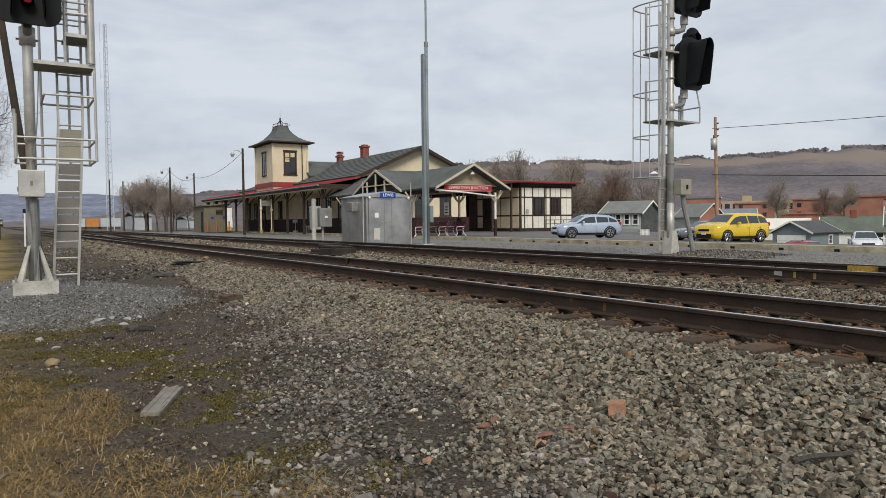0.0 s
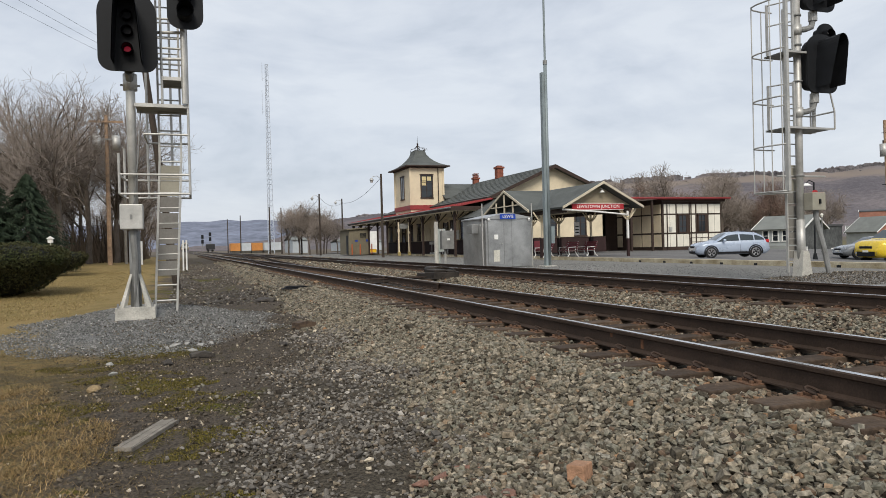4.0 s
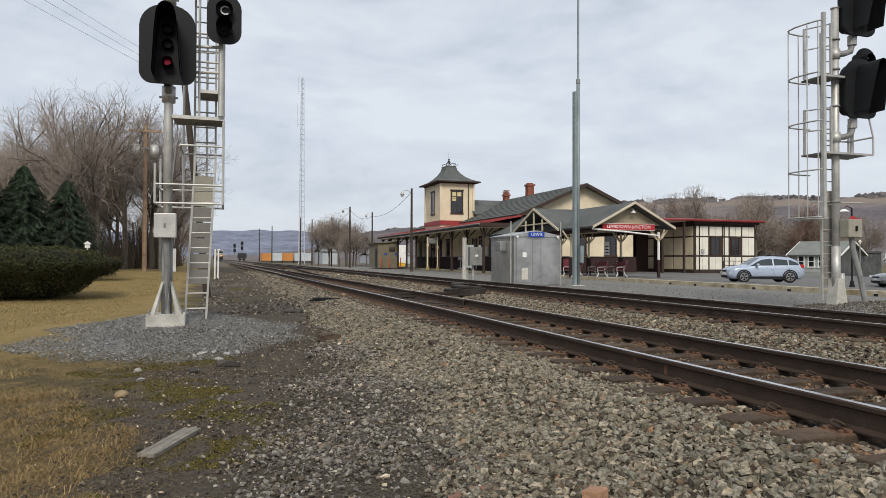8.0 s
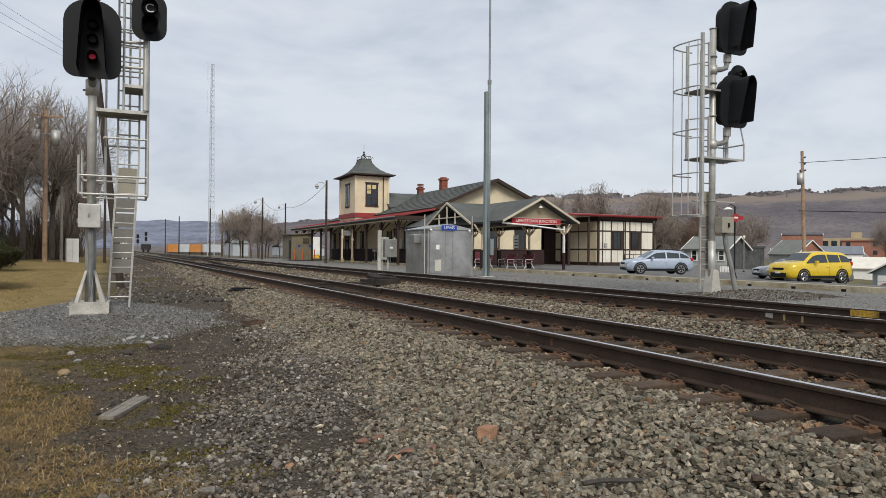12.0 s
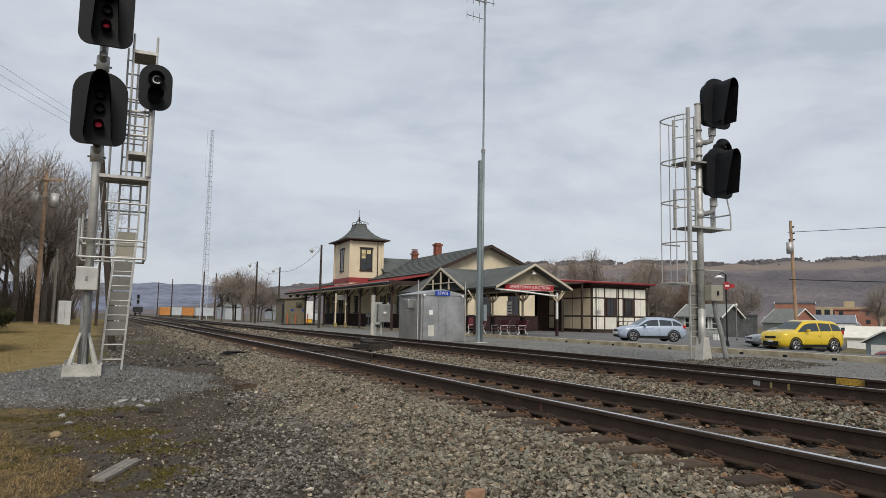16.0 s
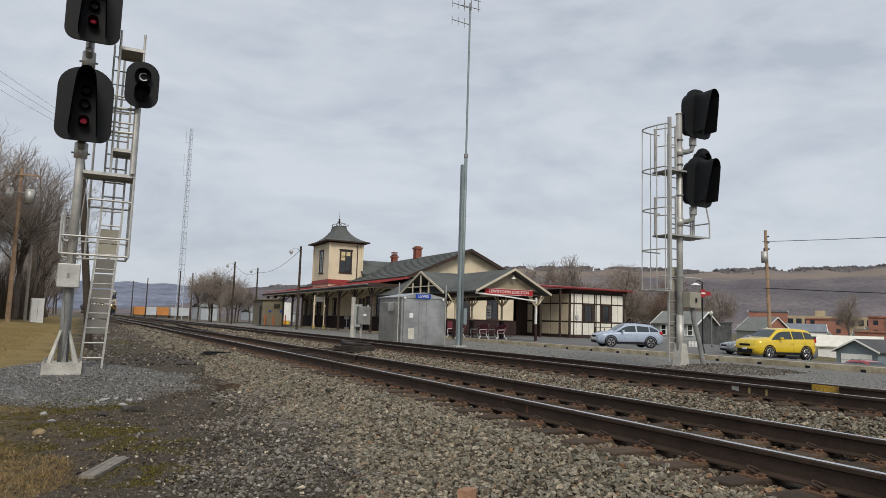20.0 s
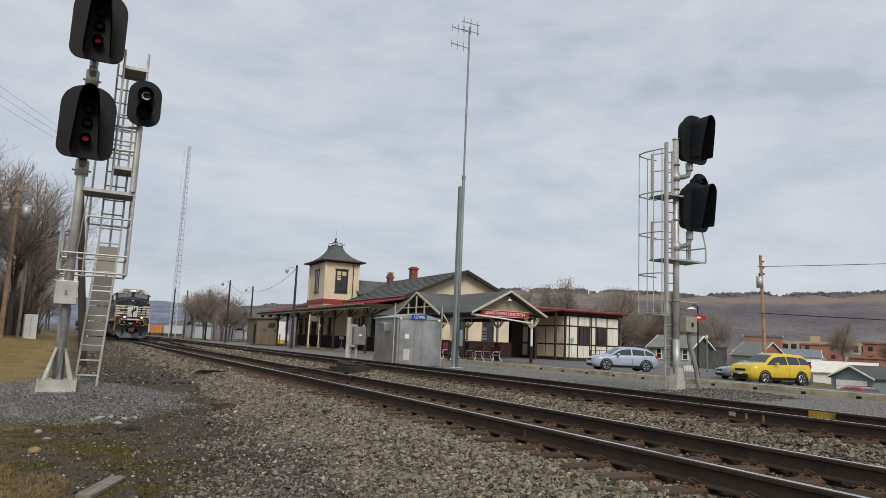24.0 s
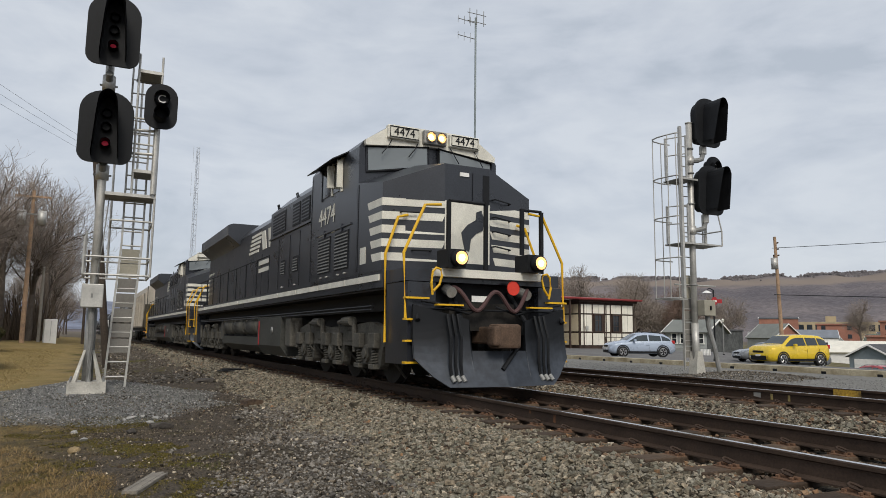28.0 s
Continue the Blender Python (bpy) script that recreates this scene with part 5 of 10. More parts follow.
def tank_car():
    c = thing("tank_car", pose(T1, 520, 0), "black cylindrical tank wagon in the train", "wagon", "train vehicles")
    bm = B()
    add_tube(bm, (0, 1.4, 2.75), (0, 15.9, 2.75), 1.52, seg=28)
    for a, b in ((1.4, 0.95), (15.9, 16.35)):
        add_tube(bm, (0, a, 2.75), (0, b, 2.75), 1.52, 0.9, seg=28)
    part("tank", bm, TANKBLACK, c, smooth=True)
    box("dome", -0.55, 0.55, 8.0, 9.3, 4.15, 4.55, TANKBLACK, c, bevel=0.05)
    box("centre_sill", -0.35, 0.35, 0.2, 17.1, 0.95, 1.25, LOCOGREY, c)
    for y in (2.0, 15.3):
        truck2(c, y)
        box("tank_saddle", -1.2, 1.2, y - 0.3, y + 0.3, 1.2, 1.7, TANKBLACK, c)
    for sx in (-1, 1):
        hand_rail(c, [(sx * 1.5, 1.2, 2.2), (sx * 1.5, 16.1, 2.2)], 0.025, GALV)
    return c


lead_loco = locomotive(True)
second_loco = locomotive(False)
TRAIN = [(lead_loco, 0.0), (second_loco, LOCO_LEN + 0.1)]
off = 2 * LOCO_LEN + 0.2
TRAIN.append((hopper_car(), off))
off += 18.0
first_tank = tank_car()
TRAIN.append((first_tank, off))
for k in range(9):
    off += 17.4
    TRAIN.append((copy_thing(first_tank, pose(T1, 520, 0)), off))


def motions():
    """The train rolls in along the near track."""
    rows = [(0.0, 452.0), (4.0, 388.5), (8.0, 325.0), (14.0, 230.0), (20.0, 134.5), (22.5, 94.0), (23.0, 85.9), (24.0, 69.7), (25.0, 53.8), (26.0, 37.8), (27.0, 22.1), (27.5, 14.5), (28.0, 6.8)]
    fine = []
    for (t0, y0), (t1, y1) in zip(rows, rows[1:]):
        fine += [(t0, y0)] + ([(t0 + (t1 - t0) / 2, y0 + (y1 - y0) / 2)] if t0 in (20.0, 23.0, 24.0, 25.0, 26.0) else [])
    fine.append(rows[-1])
    for car, back in TRAIN:
        walk(car, [(t, pose(T1 + bend(y + back), y + back, 0, 0, 0, -math.degrees(math.atan((bend(y + back + 18) - bend(y + back)) / 18)))) for t, y in fine])


# ---- station ----
G = -0.17


def roof_slab(name, quad, parent, m, t=0.14):
    """A roof plane of real thickness from four corners."""
    c = [Vector(p) for p in quad]
    n = (c[1] - c[0]).cross(c[-1] - c[0]).normalized()
    if n.z < 0:
        n = -n
    bm = B()
    a = [bm.verts.new(p) for p in c]
    b = [bm.verts.new(p - n * t) for p in c]
    k = len(c)
    bm.faces.new(a)
    bm.faces.new(b[::-1])
    for i in range(k):
        bm.faces.new((a[i], a[(i + 1) % k], b[(i + 1) % k], b[i]))
    return part(name, bm, m, parent)


def sash(parent, axis, u0, u1, z0, z1, plane, out, frame_m, sill=True, bars_v=1, bars_h=2):
    """A window: casing, glass and glazing bars, on a wall across x or y."""
    def bx(name, a0, a1, b0, b1, d0, d1, m, par):
        lo, hi = sorted((plane + out * d0, plane + out * d1))
        return box(name, a0, a1, lo, hi, b0, b1, m, par) if axis == "x" else box(name, lo, hi, a0, a1, b0, b1, m, par)
    w = bx("window", u0, u1, z0, z1, -0.02, 0.02, GLASS, parent)
    c = 0.11
    bx("casing", u0 - c, u0, z0 - c, z1 + c, -0.02, 0.06, frame_m, w)
    bx("casing", u1, u1 + c, z0 - c, z1 + c, -0.02, 0.06, frame_m, w)
    bx("lintel", u0 - c * 1.6, u1 + c * 1.6, z1, z1 + c * 1.3, -0.02, 0.09, frame_m, w)
    if sill:
        bx("sill", u0 - c * 1.4, u1 + c * 1.4, z0 - c, z0, -0.02, 0.10, frame_m, w)
    for i in range(1, bars_v + 1):
        u = u0 + (u1 - u0) * i / (bars_v + 1)
        bx("glazing_bar", u - 0.03, u + 0.03, z0, z1, 0.02, 0.04, frame_m, w)
    for i in range(1, bars_h + 1):
        z = z0 + (z1 - z0) * i / (bars_h + 1)
        bx("glazing_bar", u0, u1, z - 0.025, z + 0.025, 0.02, 0.038, frame_m, w)
    return w


station = thing("station_building", pose(0, 0, 0), "cream wooden railway station with tower, slate roof and red canopy", "station")
X0, X1, Y0, Y1 = 25.5, 36.2, 52.7, 88.0
# walls with wainscot
for nm, dims in (("wall", (X0, X0 + 0.3, Y0, Y1)), ("wall", (X0, X1, Y0, Y0 + 0.3)), ("wall", (X1 - 0.3, X1, Y0, Y1)), ("wall", (X0, X1, Y1 - 0.3, Y1))):
    w = box(nm, *dims, G, 4.75, CREAM, station)
box("wainscot", X0 - 0.05, X0, Y0, Y1, G, 1.15, DARKWALL, station)
box("wainscot", X0, X1, Y0 - 0.05, Y0, G, 1.15, DARKWALL, station)
box("wainscot_cap", X0 - 0.09, X0, Y0, Y1, 1.15, 1.22, BROWN, station)
box("wainscot_cap", X0, X1, Y0 - 0.09, Y0, 1.15, 1.22, BROWN, station)
for k in range(24):
    yy = Y0 + 0.1 + 1.46 * k
    box("wall_batten", X0 - 0.04, X0, yy - 0.05, yy + 0.05, 1.22, 4.2, CREAM, station)
for k, yy in enumerate((54.5, 57.6, 60.6, 63.4, 65.3, 74.3, 77.2, 80.2, 83.2, 86.0)):
    if k % 3 == 1:
        d = box("door", X0 - 0.06, X0 - 0.01, yy - 0.55, yy + 0.55, G, 2.35, BROWN, station)
        box("door_pane", X0 - 0.075, X0 - 0.06, yy - 0.38, yy + 0.38, 1.1, 2.1, GLASS, d)
        for s in (-0.62, 0.62):
            box("casing", X0 - 0.10, X0, yy + s - 0.08, yy + s + 0.08, G, 3.1, BROWN, d)
        box("transom", X0 - 0.07, X0 - 0.01, yy - 0.55, yy + 0.55, 2.45, 3.0, GLASS, d)
    else:
        sash(station, "y", yy - 0.5, yy + 0.5, 1.35, 3.1, X0, -1, BROWN)
for xx in (27.6, 30.6, 33.6):
    sash(station, "x", xx - 0.5, xx + 0.5, 1.35, 3.0, Y0, -1, BROWN)
box("notice_board", X0 - 0.14, X0 - 0.10, 61.5, 62.5, 1.3, 2.2, WHITE, station, "pale notice on the station wall")
# gable end
bm = B()
add_prism(bm, [(24.6, 4.7), (30.8, 7.42), (37.0, 4.7)], Y0 + 0.02, Y0 + 0.28)
part("gable_wall", bm, CREAM, station)
# main roof
RZ, RX = 7.55, 30.8
roof_slab("roof", [(24.3, 52.0, 4.72), (24.3, 86.5, 4.72), (RX, 79.0, RZ), (RX, 52.0, RZ)], station, SHINGLE)
roof_slab("roof", [(RX, 52.0, RZ), (RX, 79.0, RZ), (37.3, 86.5, 4.72), (37.3, 52.0, 4.72)], station, SHINGLE)
roof_slab("roof", [(24.3, 86.5, 4.72), (37.3, 86.5, 4.72), (RX, 79.0, RZ)], station, SHINGLE)
for a, b in (((24.3, 51.94, 4.66), (RX, 51.94, RZ - 0.02)), ((RX, 51.94, RZ - 0.02), (37.3, 51.94, 4.66))):
    bm = B()
    add_prism(bm, [(a[0], a[2] - 0.26), (b[0], b[2] - 0.26), (b[0], b[2] + 0.03), (a[0], a[2] + 0.03)], 51.9, 51.98)
    part("bargeboard", bm, BROWN, station)
# cross roof behind the tower
roof_slab("roof", [(25.8, 70.2, 7.45), (RX, 70.2, 7.45), (RX, 66.0, 6.0), (25.8, 66.0, 5.6)], station, SHINGLE)
roof_slab("roof", [(25.8, 70.2, 7.45), (RX, 70.2, 7.45), (RX, 75.0, 6.0), (25.8, 75.0, 5.6)], station, SHINGLE)
# shingle courses on the seen slope
for k in range(14):
    f = k / 14
    x, z = 24.3 + (RX - 24.3) * f, 4.72 + (RZ - 4.72) * f
    bm = B()
    add_box(bm, x - 0.02, x + 0.03, 52.0, 86.5 - 7.5 * f, z + 0.0, z + 0.028)
    part("shingle_course", bm, SHINGLE, station)
# chimneys
for yy, h, s in ((63.6, 8.75, 0.33), (69.8, 8.25, 0.28)):
    ch = box("chimney", RX - s, RX + s, yy - s, yy + s, 7.0, h - 0.3, BRICKRED, station, "red brick chimney")
    box("chimney_cap", RX - s - 0.1, RX + s + 0.1, yy - s - 0.1, yy + s + 0.1, h - 0.3, h - 0.12, BRICKRED, ch)
    box("chimney_neck", RX - s * 0.8, RX + s * 0.8, yy - s * 0.8, yy + s * 0.8, h - 0.12, h, BRICKRED, ch)
    for c in range(9):
        box("brick_course", RX - s - 0.012, RX + s + 0.012, yy - s - 0.012, yy + s + 0.012, 7.3 + 0.15 * c, 7.38 + 0.15 * c, BRICKRED, ch)
# red canopy on the track side
CX0, CZ0, CZ1 = 20.9, 3.92, 4.62
canopy = roof_slab("canopy_roof", [(CX0, 51.6, CZ0), (CX0, 91.0, CZ0), (24.6, 91.0, CZ1), (24.6, 51.6, CZ1)], station, REDROOF, 0.10)
canopy["label"] = "red standing-seam canopy roof"
for k in range(60):
    yy = 51.9 + 0.65 * k
    bm = B()
    v = [(CX0, yy - 0.02, CZ0), (CX0, yy + 0.02, CZ0), (24.6, yy + 0.02, CZ1), (24.6, yy - 0.02, CZ1)]
    a = [bm.verts.new(p) for p in v]
    b = [bm.verts.new((p[0], p[1], p[2] + 0.05)) for p in v]
    bm.faces.new(b)
    for i in range(4):
        bm.faces.new((a[i], a[(i + 1) % 4], b[(i + 1) % 4], b[i]))
    part("roof_seam", bm, REDROOF, canopy)
box("canopy_fascia", CX0 - 0.05, CX0, 51.6, 91.0, 3.62, 3.90, BROWN, station)
box("canopy_fascia", CX0, 25.5, 51.55, 51.6, 3.62, 3.95, BROWN, station)
# ceiling made cream as a reflector, to brighten the wall under the canopy
box("canopy_bounce_ceiling", CX0, X0, 51.7, 90.9, 3.55, 3.60, CREAM, station)
tube("gutter", (CX0 - 0.1, 51.6, 3.84), (CX0 - 0.1, 91.0, 3.84), 0.07, GALV_DARK, station, seg=8)
for k in range(10):
    yy = 52.3 + 4.2 * k
    p = box("canopy_post", 21.35, 21.53, yy - 0.09, yy + 0.09, G, 3.6, BROWN, station)
    for s in (-1, 1):
        bm = B()
        add_tube(bm, (21.44, yy, 2.7), (21.44, yy + s * 0.8, 3.55), 0.05, seg=6)
        part("knee_brace", bm, BROWN, p)
    bm = B()
    add_tube(bm, (21.44, yy, 2.7), (22.3, yy, 3.55), 0.05, seg=6)
    part("knee_brace", bm, BROWN, p)

# tower
TX0, TX1, TY0, TY1 = 22.3, 25.9, 67.0, 72.6
tower = box("tower", TX0, TX1, TY0, TY1, 4.0, 9.05, CREAM, station, "cream square clock-tower style lookout")
box("tower_skirt", TX0 - 0.12, TX1 + 0.12, TY0 - 0.12, TY1 + 0.12, 4.5, 4.95, REDROOF, tower)
for x, y in ((TX0, TY0), (TX1, TY0), (TX0, TY1), (TX1, TY1)):
    box("corner_board", x - 0.10, x + 0.10, y - 0.10, y + 0.10, 4.9, 9.0, CREAM, tower)
box("cornice", TX0 - 0.15, TX1 + 0.15, TY0 - 0.15, TY1 + 0.15, 8.82, 9.08, BROWN, tower)
for u0, u1 in ((23.5, 24.65),):
    w = sash(tower, "x", u0, u1, 5.75, 8.05, TY0, -1, BROWN, bars_v=1, bars_h=2)
    w["label"] = "tall brown-framed tower window"
    for k in range(2):
        for j in range(2):
            x0 = u0 + 0.06 + 0.56 * k
            box("window_blind", x0, x0 + 0.43, TY0 - 0.03, TY0 - 0.022, 7.0 + 0.5 * j, 7.42 + 0.5 * j, BLIND, tower) if j == 1 or k == 0 else None
for v0, v1 in ((69.2, 70.3),):
    sash(tower, "y", v0, v1, 5.75, 8.05, TX0, -1, BROWN, bars_v=1, bars_h=2)
# bell-cast roof: courses that flare to the eaves
bm = B()
cx, cy = (TX0 + TX1) / 2, (TY0 + TY1) / 2
hx, hy = (TX1 - TX0) / 2, (TY1 - TY0) / 2
prof = [(1.00, 9.05, 0.62), (0.92, 9.14, 0.48), (0.78, 9.36, 0.26), (0.62, 9.68, 0.12), (0.48, 10.05, 0.04), (0.36, 10.45, 0.0), (0.30, 10.85, 0.0), (0.30, 10.92, 0.03)]
rings = []
for f, z, o in prof:
    rings.append([bm.verts.new((cx + sx * (hx * f + o), cy + sy * (hy * f + o), z)) for sx, sy in ((-1, -1), (1, -1), (1, 1), (-1, 1))])
for a, b in zip(rings, rings[1:]):
    for i in range(4):
        bm.faces.new((a[i], a[(i + 1) % 4], b[(i + 1) % 4], b[i]))
bm.faces.new(rings[0][::-1])
bm.faces.new(rings[-1])
part("tower_roof", bm, SHINGLE, station, "bell-cast grey shingle roof")
box("eave_board", TX0 - 0.62, TX1 + 0.62, TY0 - 0.62, TY1 + 0.62, 8.93, 9.05, BROWN, tower)
bm = B()
for sx in (-1, 1):
    for sy in (-1, 1):
        add_path(bm, [(cx + sx * 0.55, cy + sy * 0.8, 10.92), (cx + sx * 0.5, cy + sy * 0.7, 11.2), (cx + sx * 0.2, cy + sy * 0.3, 11.25), (cx, cy, 11.6)], 0.035, 6)
for a in range(4):
    add_path(bm, [(cx - 0.6 + 0.4 * a, cy - 0.85, 10.92), (cx - 0.5 + 0.4 * a, cy - 0.85, 11.15), (cx - 0.4 + 0.4 * a, cy - 0.85, 10.92)], 0.025, 5)
add_tube(bm, (cx, cy, 10.9), (cx, cy, 11.7), 0.05, 0.04, 8)
add_tube(bm, (cx, cy, 11.7), (cx, cy, 12.6), 0.022, 0.01, 6)
bmesh.ops.create_icosphere(bm, subdivisions=2, radius=0.11, matrix=Matrix.Translation((cx, cy, 11.7)))
part("iron_cresting", bm, BROWN, station, "iron cresting with a spike finial")
tube("downpipe", (TX1 - 0.6, TY0 - 0.16, 5.0), (TX1 - 0.6, TY0 - 0.16, 8.9), 0.05, BROWN, tower, seg=8)

# front canopy with the name board
CA0, CA1, CR, CE, CT = 22.0, 27.8, 24.9, 2.96, 4.50
roof_slab("porch_roof", [(CA0, 35.6, CE), (CA0, 53.0, CE), (CR, 53.0, CT), (CR, 35.6, CT)], station, SHINGLE, 0.12)
roof_slab("porch_roof", [(CR, 35.6, CT), (CR, 53.0, CT), (CA1, 53.0, CE), (CA1, 35.6, CE)], station, SHINGLE, 0.12)
roof_slab("porch_roof", [(21.6, 39.2, 2.92), (21.6, 42.95, 4.50), (24.95, 42.95, 4.50), (22.05, 39.2, 2.98)], station, SHINGLE, 0.10)
roof_slab("porch_roof", [(21.6, 46.7, 2.92), (21.6, 42.95, 4.50), (24.95, 42.95, 4.50), (22.05, 46.7, 2.98)], station, SHINGLE, 0.10)


def truss_edge(pts, axis, at_, m, w=0.13, t=0.07):
    for a, b in zip(pts, pts[1:]):
        bm = B()
        add_prism(bm, [(a[0], a[1] - w), (b[0], b[1] - w), (b[0], b[1] + 0.02), (a[0], a[1] + 0.02)], at_, at_ + t, axis)
        part("bargeboard", bm, m, station)


truss_edge([(CA0, CE), (CR, CT), (CA1, CE)], "y", 35.52, TRIM)
truss_edge([(39.2, 2.92), (42.95, 4.50), (46.7, 2.92)], "x", 21.53, TRIM)
bm = B()
add_prism(bm, [(CA0 + 0.55, CE + 0.12), (CR, CT - 0.18), (CA1 - 0.55, CE + 0.12)], 36.25, 36.32)
gb = part("porch_gable", bm, GABLE, station, "tan boarded gable above the name board")
for k in range(9):
    zz = CE + 0.22 + 0.14 * k
    half = 2.9 * (CT - 0.22 - zz) / (CT - CE)
    if half > 0.15:
        box("gable_board", CR - half, CR + half, 36.232, 36.25, zz - 0.010, zz + 0.010, GABLE, gb)
bm = B()
add_path(bm, [(25.0, 36.2, 4.08), (25.0, 35.95, 4.10), (25.0, 35.9, 3.98)], 0.02, 6)
add_tube(bm, (25.0, 35.9, 3.98), (25.0, 35.9, 3.84), 0.05, 0.17, 12)
part("gable_lamp", bm, WHITE, station, "small white shade lamp")
sg = box("name_board", 22.85, 26.55, 35.90, 35.96, 2.76, 3.17, REDSIGN, station, "red board lettered with the station name")
letters("board_text", "LEWISTOWN JUNCTION", 0.275, WHITE, sg, at(24.70, 35.895, 2.965, FRONT))
for z in (2.765, 3.145):
    box("board_edge", 22.85, 26.55, 35.885, 35.90, z, z + 0.02, WHITE, sg)
# porch beams, posts and braces
box("porch_beam", 22.35, 22.53, 36.0, 52.5, 2.62, 2.86, BROWN, station)
box("porch_beam", 27.0, 27.18, 36.0, 52.5, 2.62, 2.86, BROWN, station)
box("porch_ceiling", 22.4, 27.3, 36.4, 52.6, 2.86, 2.90, CREAM, station)
bm = B()
add_path(bm, [(22.1, 35.8, 2.80), (24.4, 35.8, 2.66), (26.9, 35.95, 2.45)], 0.05, 8)
part("white_tie_rod", bm, WHITE, station, "white painted tie beam")
for x, ys in ((26.95, (36.1, 40.4, 44.8, 49.2)), (22.5, (39.2, 42.9, 46.7, 50.5))):
    for k, yy in enumerate(ys):
        front = x > 25 and k == 0
        p = new("porch_post")
        p.parent = station
        box("post_shaft", x - 0.06, x + 0.06, yy - 0.06, yy + 0.06, 0.95 if front else 1.1, 2.7, WHITE if front else CREAM, p)
        if not front:
            box("post_foot", x - 0.12, x + 0.12, yy - 0.12, yy + 0.12, G, 1.1, DARKWALL, p)
        else:
            box("post_foot", x - 0.075, x + 0.075, yy - 0.075, yy + 0.075, G, 0.95, DARKWALL, p)
        bm = B()
        add_box(bm, x - 0.14, x + 0.14, yy - 0.14, yy + 0.14, 2.28, 2.36, 0, 0.02)
        part("post_capital", bm, CREAM, p)
        for dx, dy in ((0.62, 0), (-0.62, 0), (0, 0.62), (0, -0.62)):
            bm = B()
            add_path(bm, [(x, yy, 2.12), (x + dx * 0.45, yy + dy * 0.45, 2.35), (x + dx, yy + dy, 2.80)], 0.05, 6)
            part("curved_brace", bm, CREAM, p)
box("hanging_sign", 25.35, 25.75, 39.9, 39.94, 1.25, 2.15, WHITE, station, "narrow white hanging notice")
for z in (1.4, 1.6, 1.8):
    box("notice_bar", 25.42, 25.68, 39.885, 39.90, z, z + 0.07, BLACK, station)
bm = B()
add_tube(bm, (25.55, 39.92, 2.15), (25.55, 39.92, 2.86), 0.012, seg=5)
part("sign_hanger", bm, BLACK, station)
for k in range(3):
    t = box("truss_tie", 21.56, 21.62, 40.6 + 0.0, 45.3, 3.35 + 0.3 * k, 3.42 + 0.3 * k, TRIM, station) if k == 0 else None
for yy, z in ((42.95, 4.2), (41.6, 3.7), (44.3, 3.7)):
    box("truss_post", 21.55, 21.63, yy - 0.06, yy + 0.06, 2.9, z, TRIM, station)

# half-timbered wing
wing = thing("station_wing", pose(0, 0, 0), "half-timbered station wing with off-white panels and red roof edge", "building")
WX0, WX1, WY0 = 44.5, 51.7, 55.4
for dims in ((WX0, WX1, WY0, WY0 + 0.3), (WX0, WX0 + 0.3, WY0 + 0.3, 66), (WX1 - 0.3, WX1, WY0 + 0.3, 66), (WX0, WX1, 66, 66.3)):
    box("wall", *dims, G - 0.2, 4.75, BROWN, wing)
box("wall", 36.2, 44.5, 63.0, 63.3, G - 0.2, 4.75, BROWN, wing)
cols = [WX0 + 0.10, 46.15, 47.75, 48.55, 50.05, 51.65]
rows_z = [(0.02, 1.25), (1.42, 3.15), (3.30, 4.22)]
for i in range(5):
    for j, (z0, z1) in enumerate(rows_z):
        u0, u1 = cols[i] + 0.09, cols[i + 1] - 0.09
        if j == 1 and i in (1, 3):
            sash(wing, "x", u0 + 0.24, u1 - 0.34, z0 + 0.05, z1 - 0.05, WY0 - 0.04, -1, BROWN)
            continue
        box("infill_panel", u0, u1, WY0 - 0.04, WY0, z0, z1, OFFWHITE, wing)
        if u1 - u0 > 1.0:
            box("panel_joint", (u0 + u1) / 2 - 0.01, (u0 + u1) / 2 + 0.01, WY0 - 0.045, WY0 - 0.04, z0, z1, BROWN, wing)
ysl = [WY0 + 0.1, 57.0, 58.7, 60.3, 62.0, 63.6]
for i in range(5):
    for j, (z0, z1) in enumerate(rows_z):
        if i == 3 and j < 2:
            continue
        box("infill_panel", WX0 - 0.04, WX0, ysl[i] + 0.09, ysl[i + 1] - 0.09, z0, z1, CREAM, wing)
        for q in range(5):
            zz = z0 + (z1 - z0) * (q + 0.5) / 5
            box("siding_line", WX0 - 0.05, WX0 - 0.04, ysl[i] + 0.09, ysl[i + 1] - 0.09, zz - 0.01, zz + 0.01, CREAM, wing)
d = box("door", WX0 - 0.05, WX0, 60.45, 61.9, G, 2.6, BROWN, wing)
box("door_pane", WX0 - 0.065, WX0 - 0.05, 60.7, 61.6, 1.1, 2.3, GLASS, d)
box("eave_band", WX0 - 0.3, WX1 + 0.25, WY0 - 0.35, WY0 - 0.02, 4.45, 4.72, BROWN, wing)
roof_slab("roof", [(40.4, WY0 - 0.75, 4.86), (WX1 + 0.6, WY0 - 0.75, 4.86), (WX1 + 0.6, 66.5, 5.75), (40.4, 66.5, 5.75)], wing, REDROOF, 0.20)
box("fascia", 40.4, WX1 + 0.6, WY0 - 0.82, WY0 - 0.75, 4.74, 4.86, REDROOF, wing)
box("junction_box", 45.2, 45.55, WY0 - 0.16, WY0 - 0.04, 1.6, 2.0, GALV, wing)
for xx in (45.0, 47.9):
    tube("downpipe", (xx, WY0 - 0.12, G), (xx, WY0 - 0.12, 4.6), 0.05, BROWN, wing, seg=8)
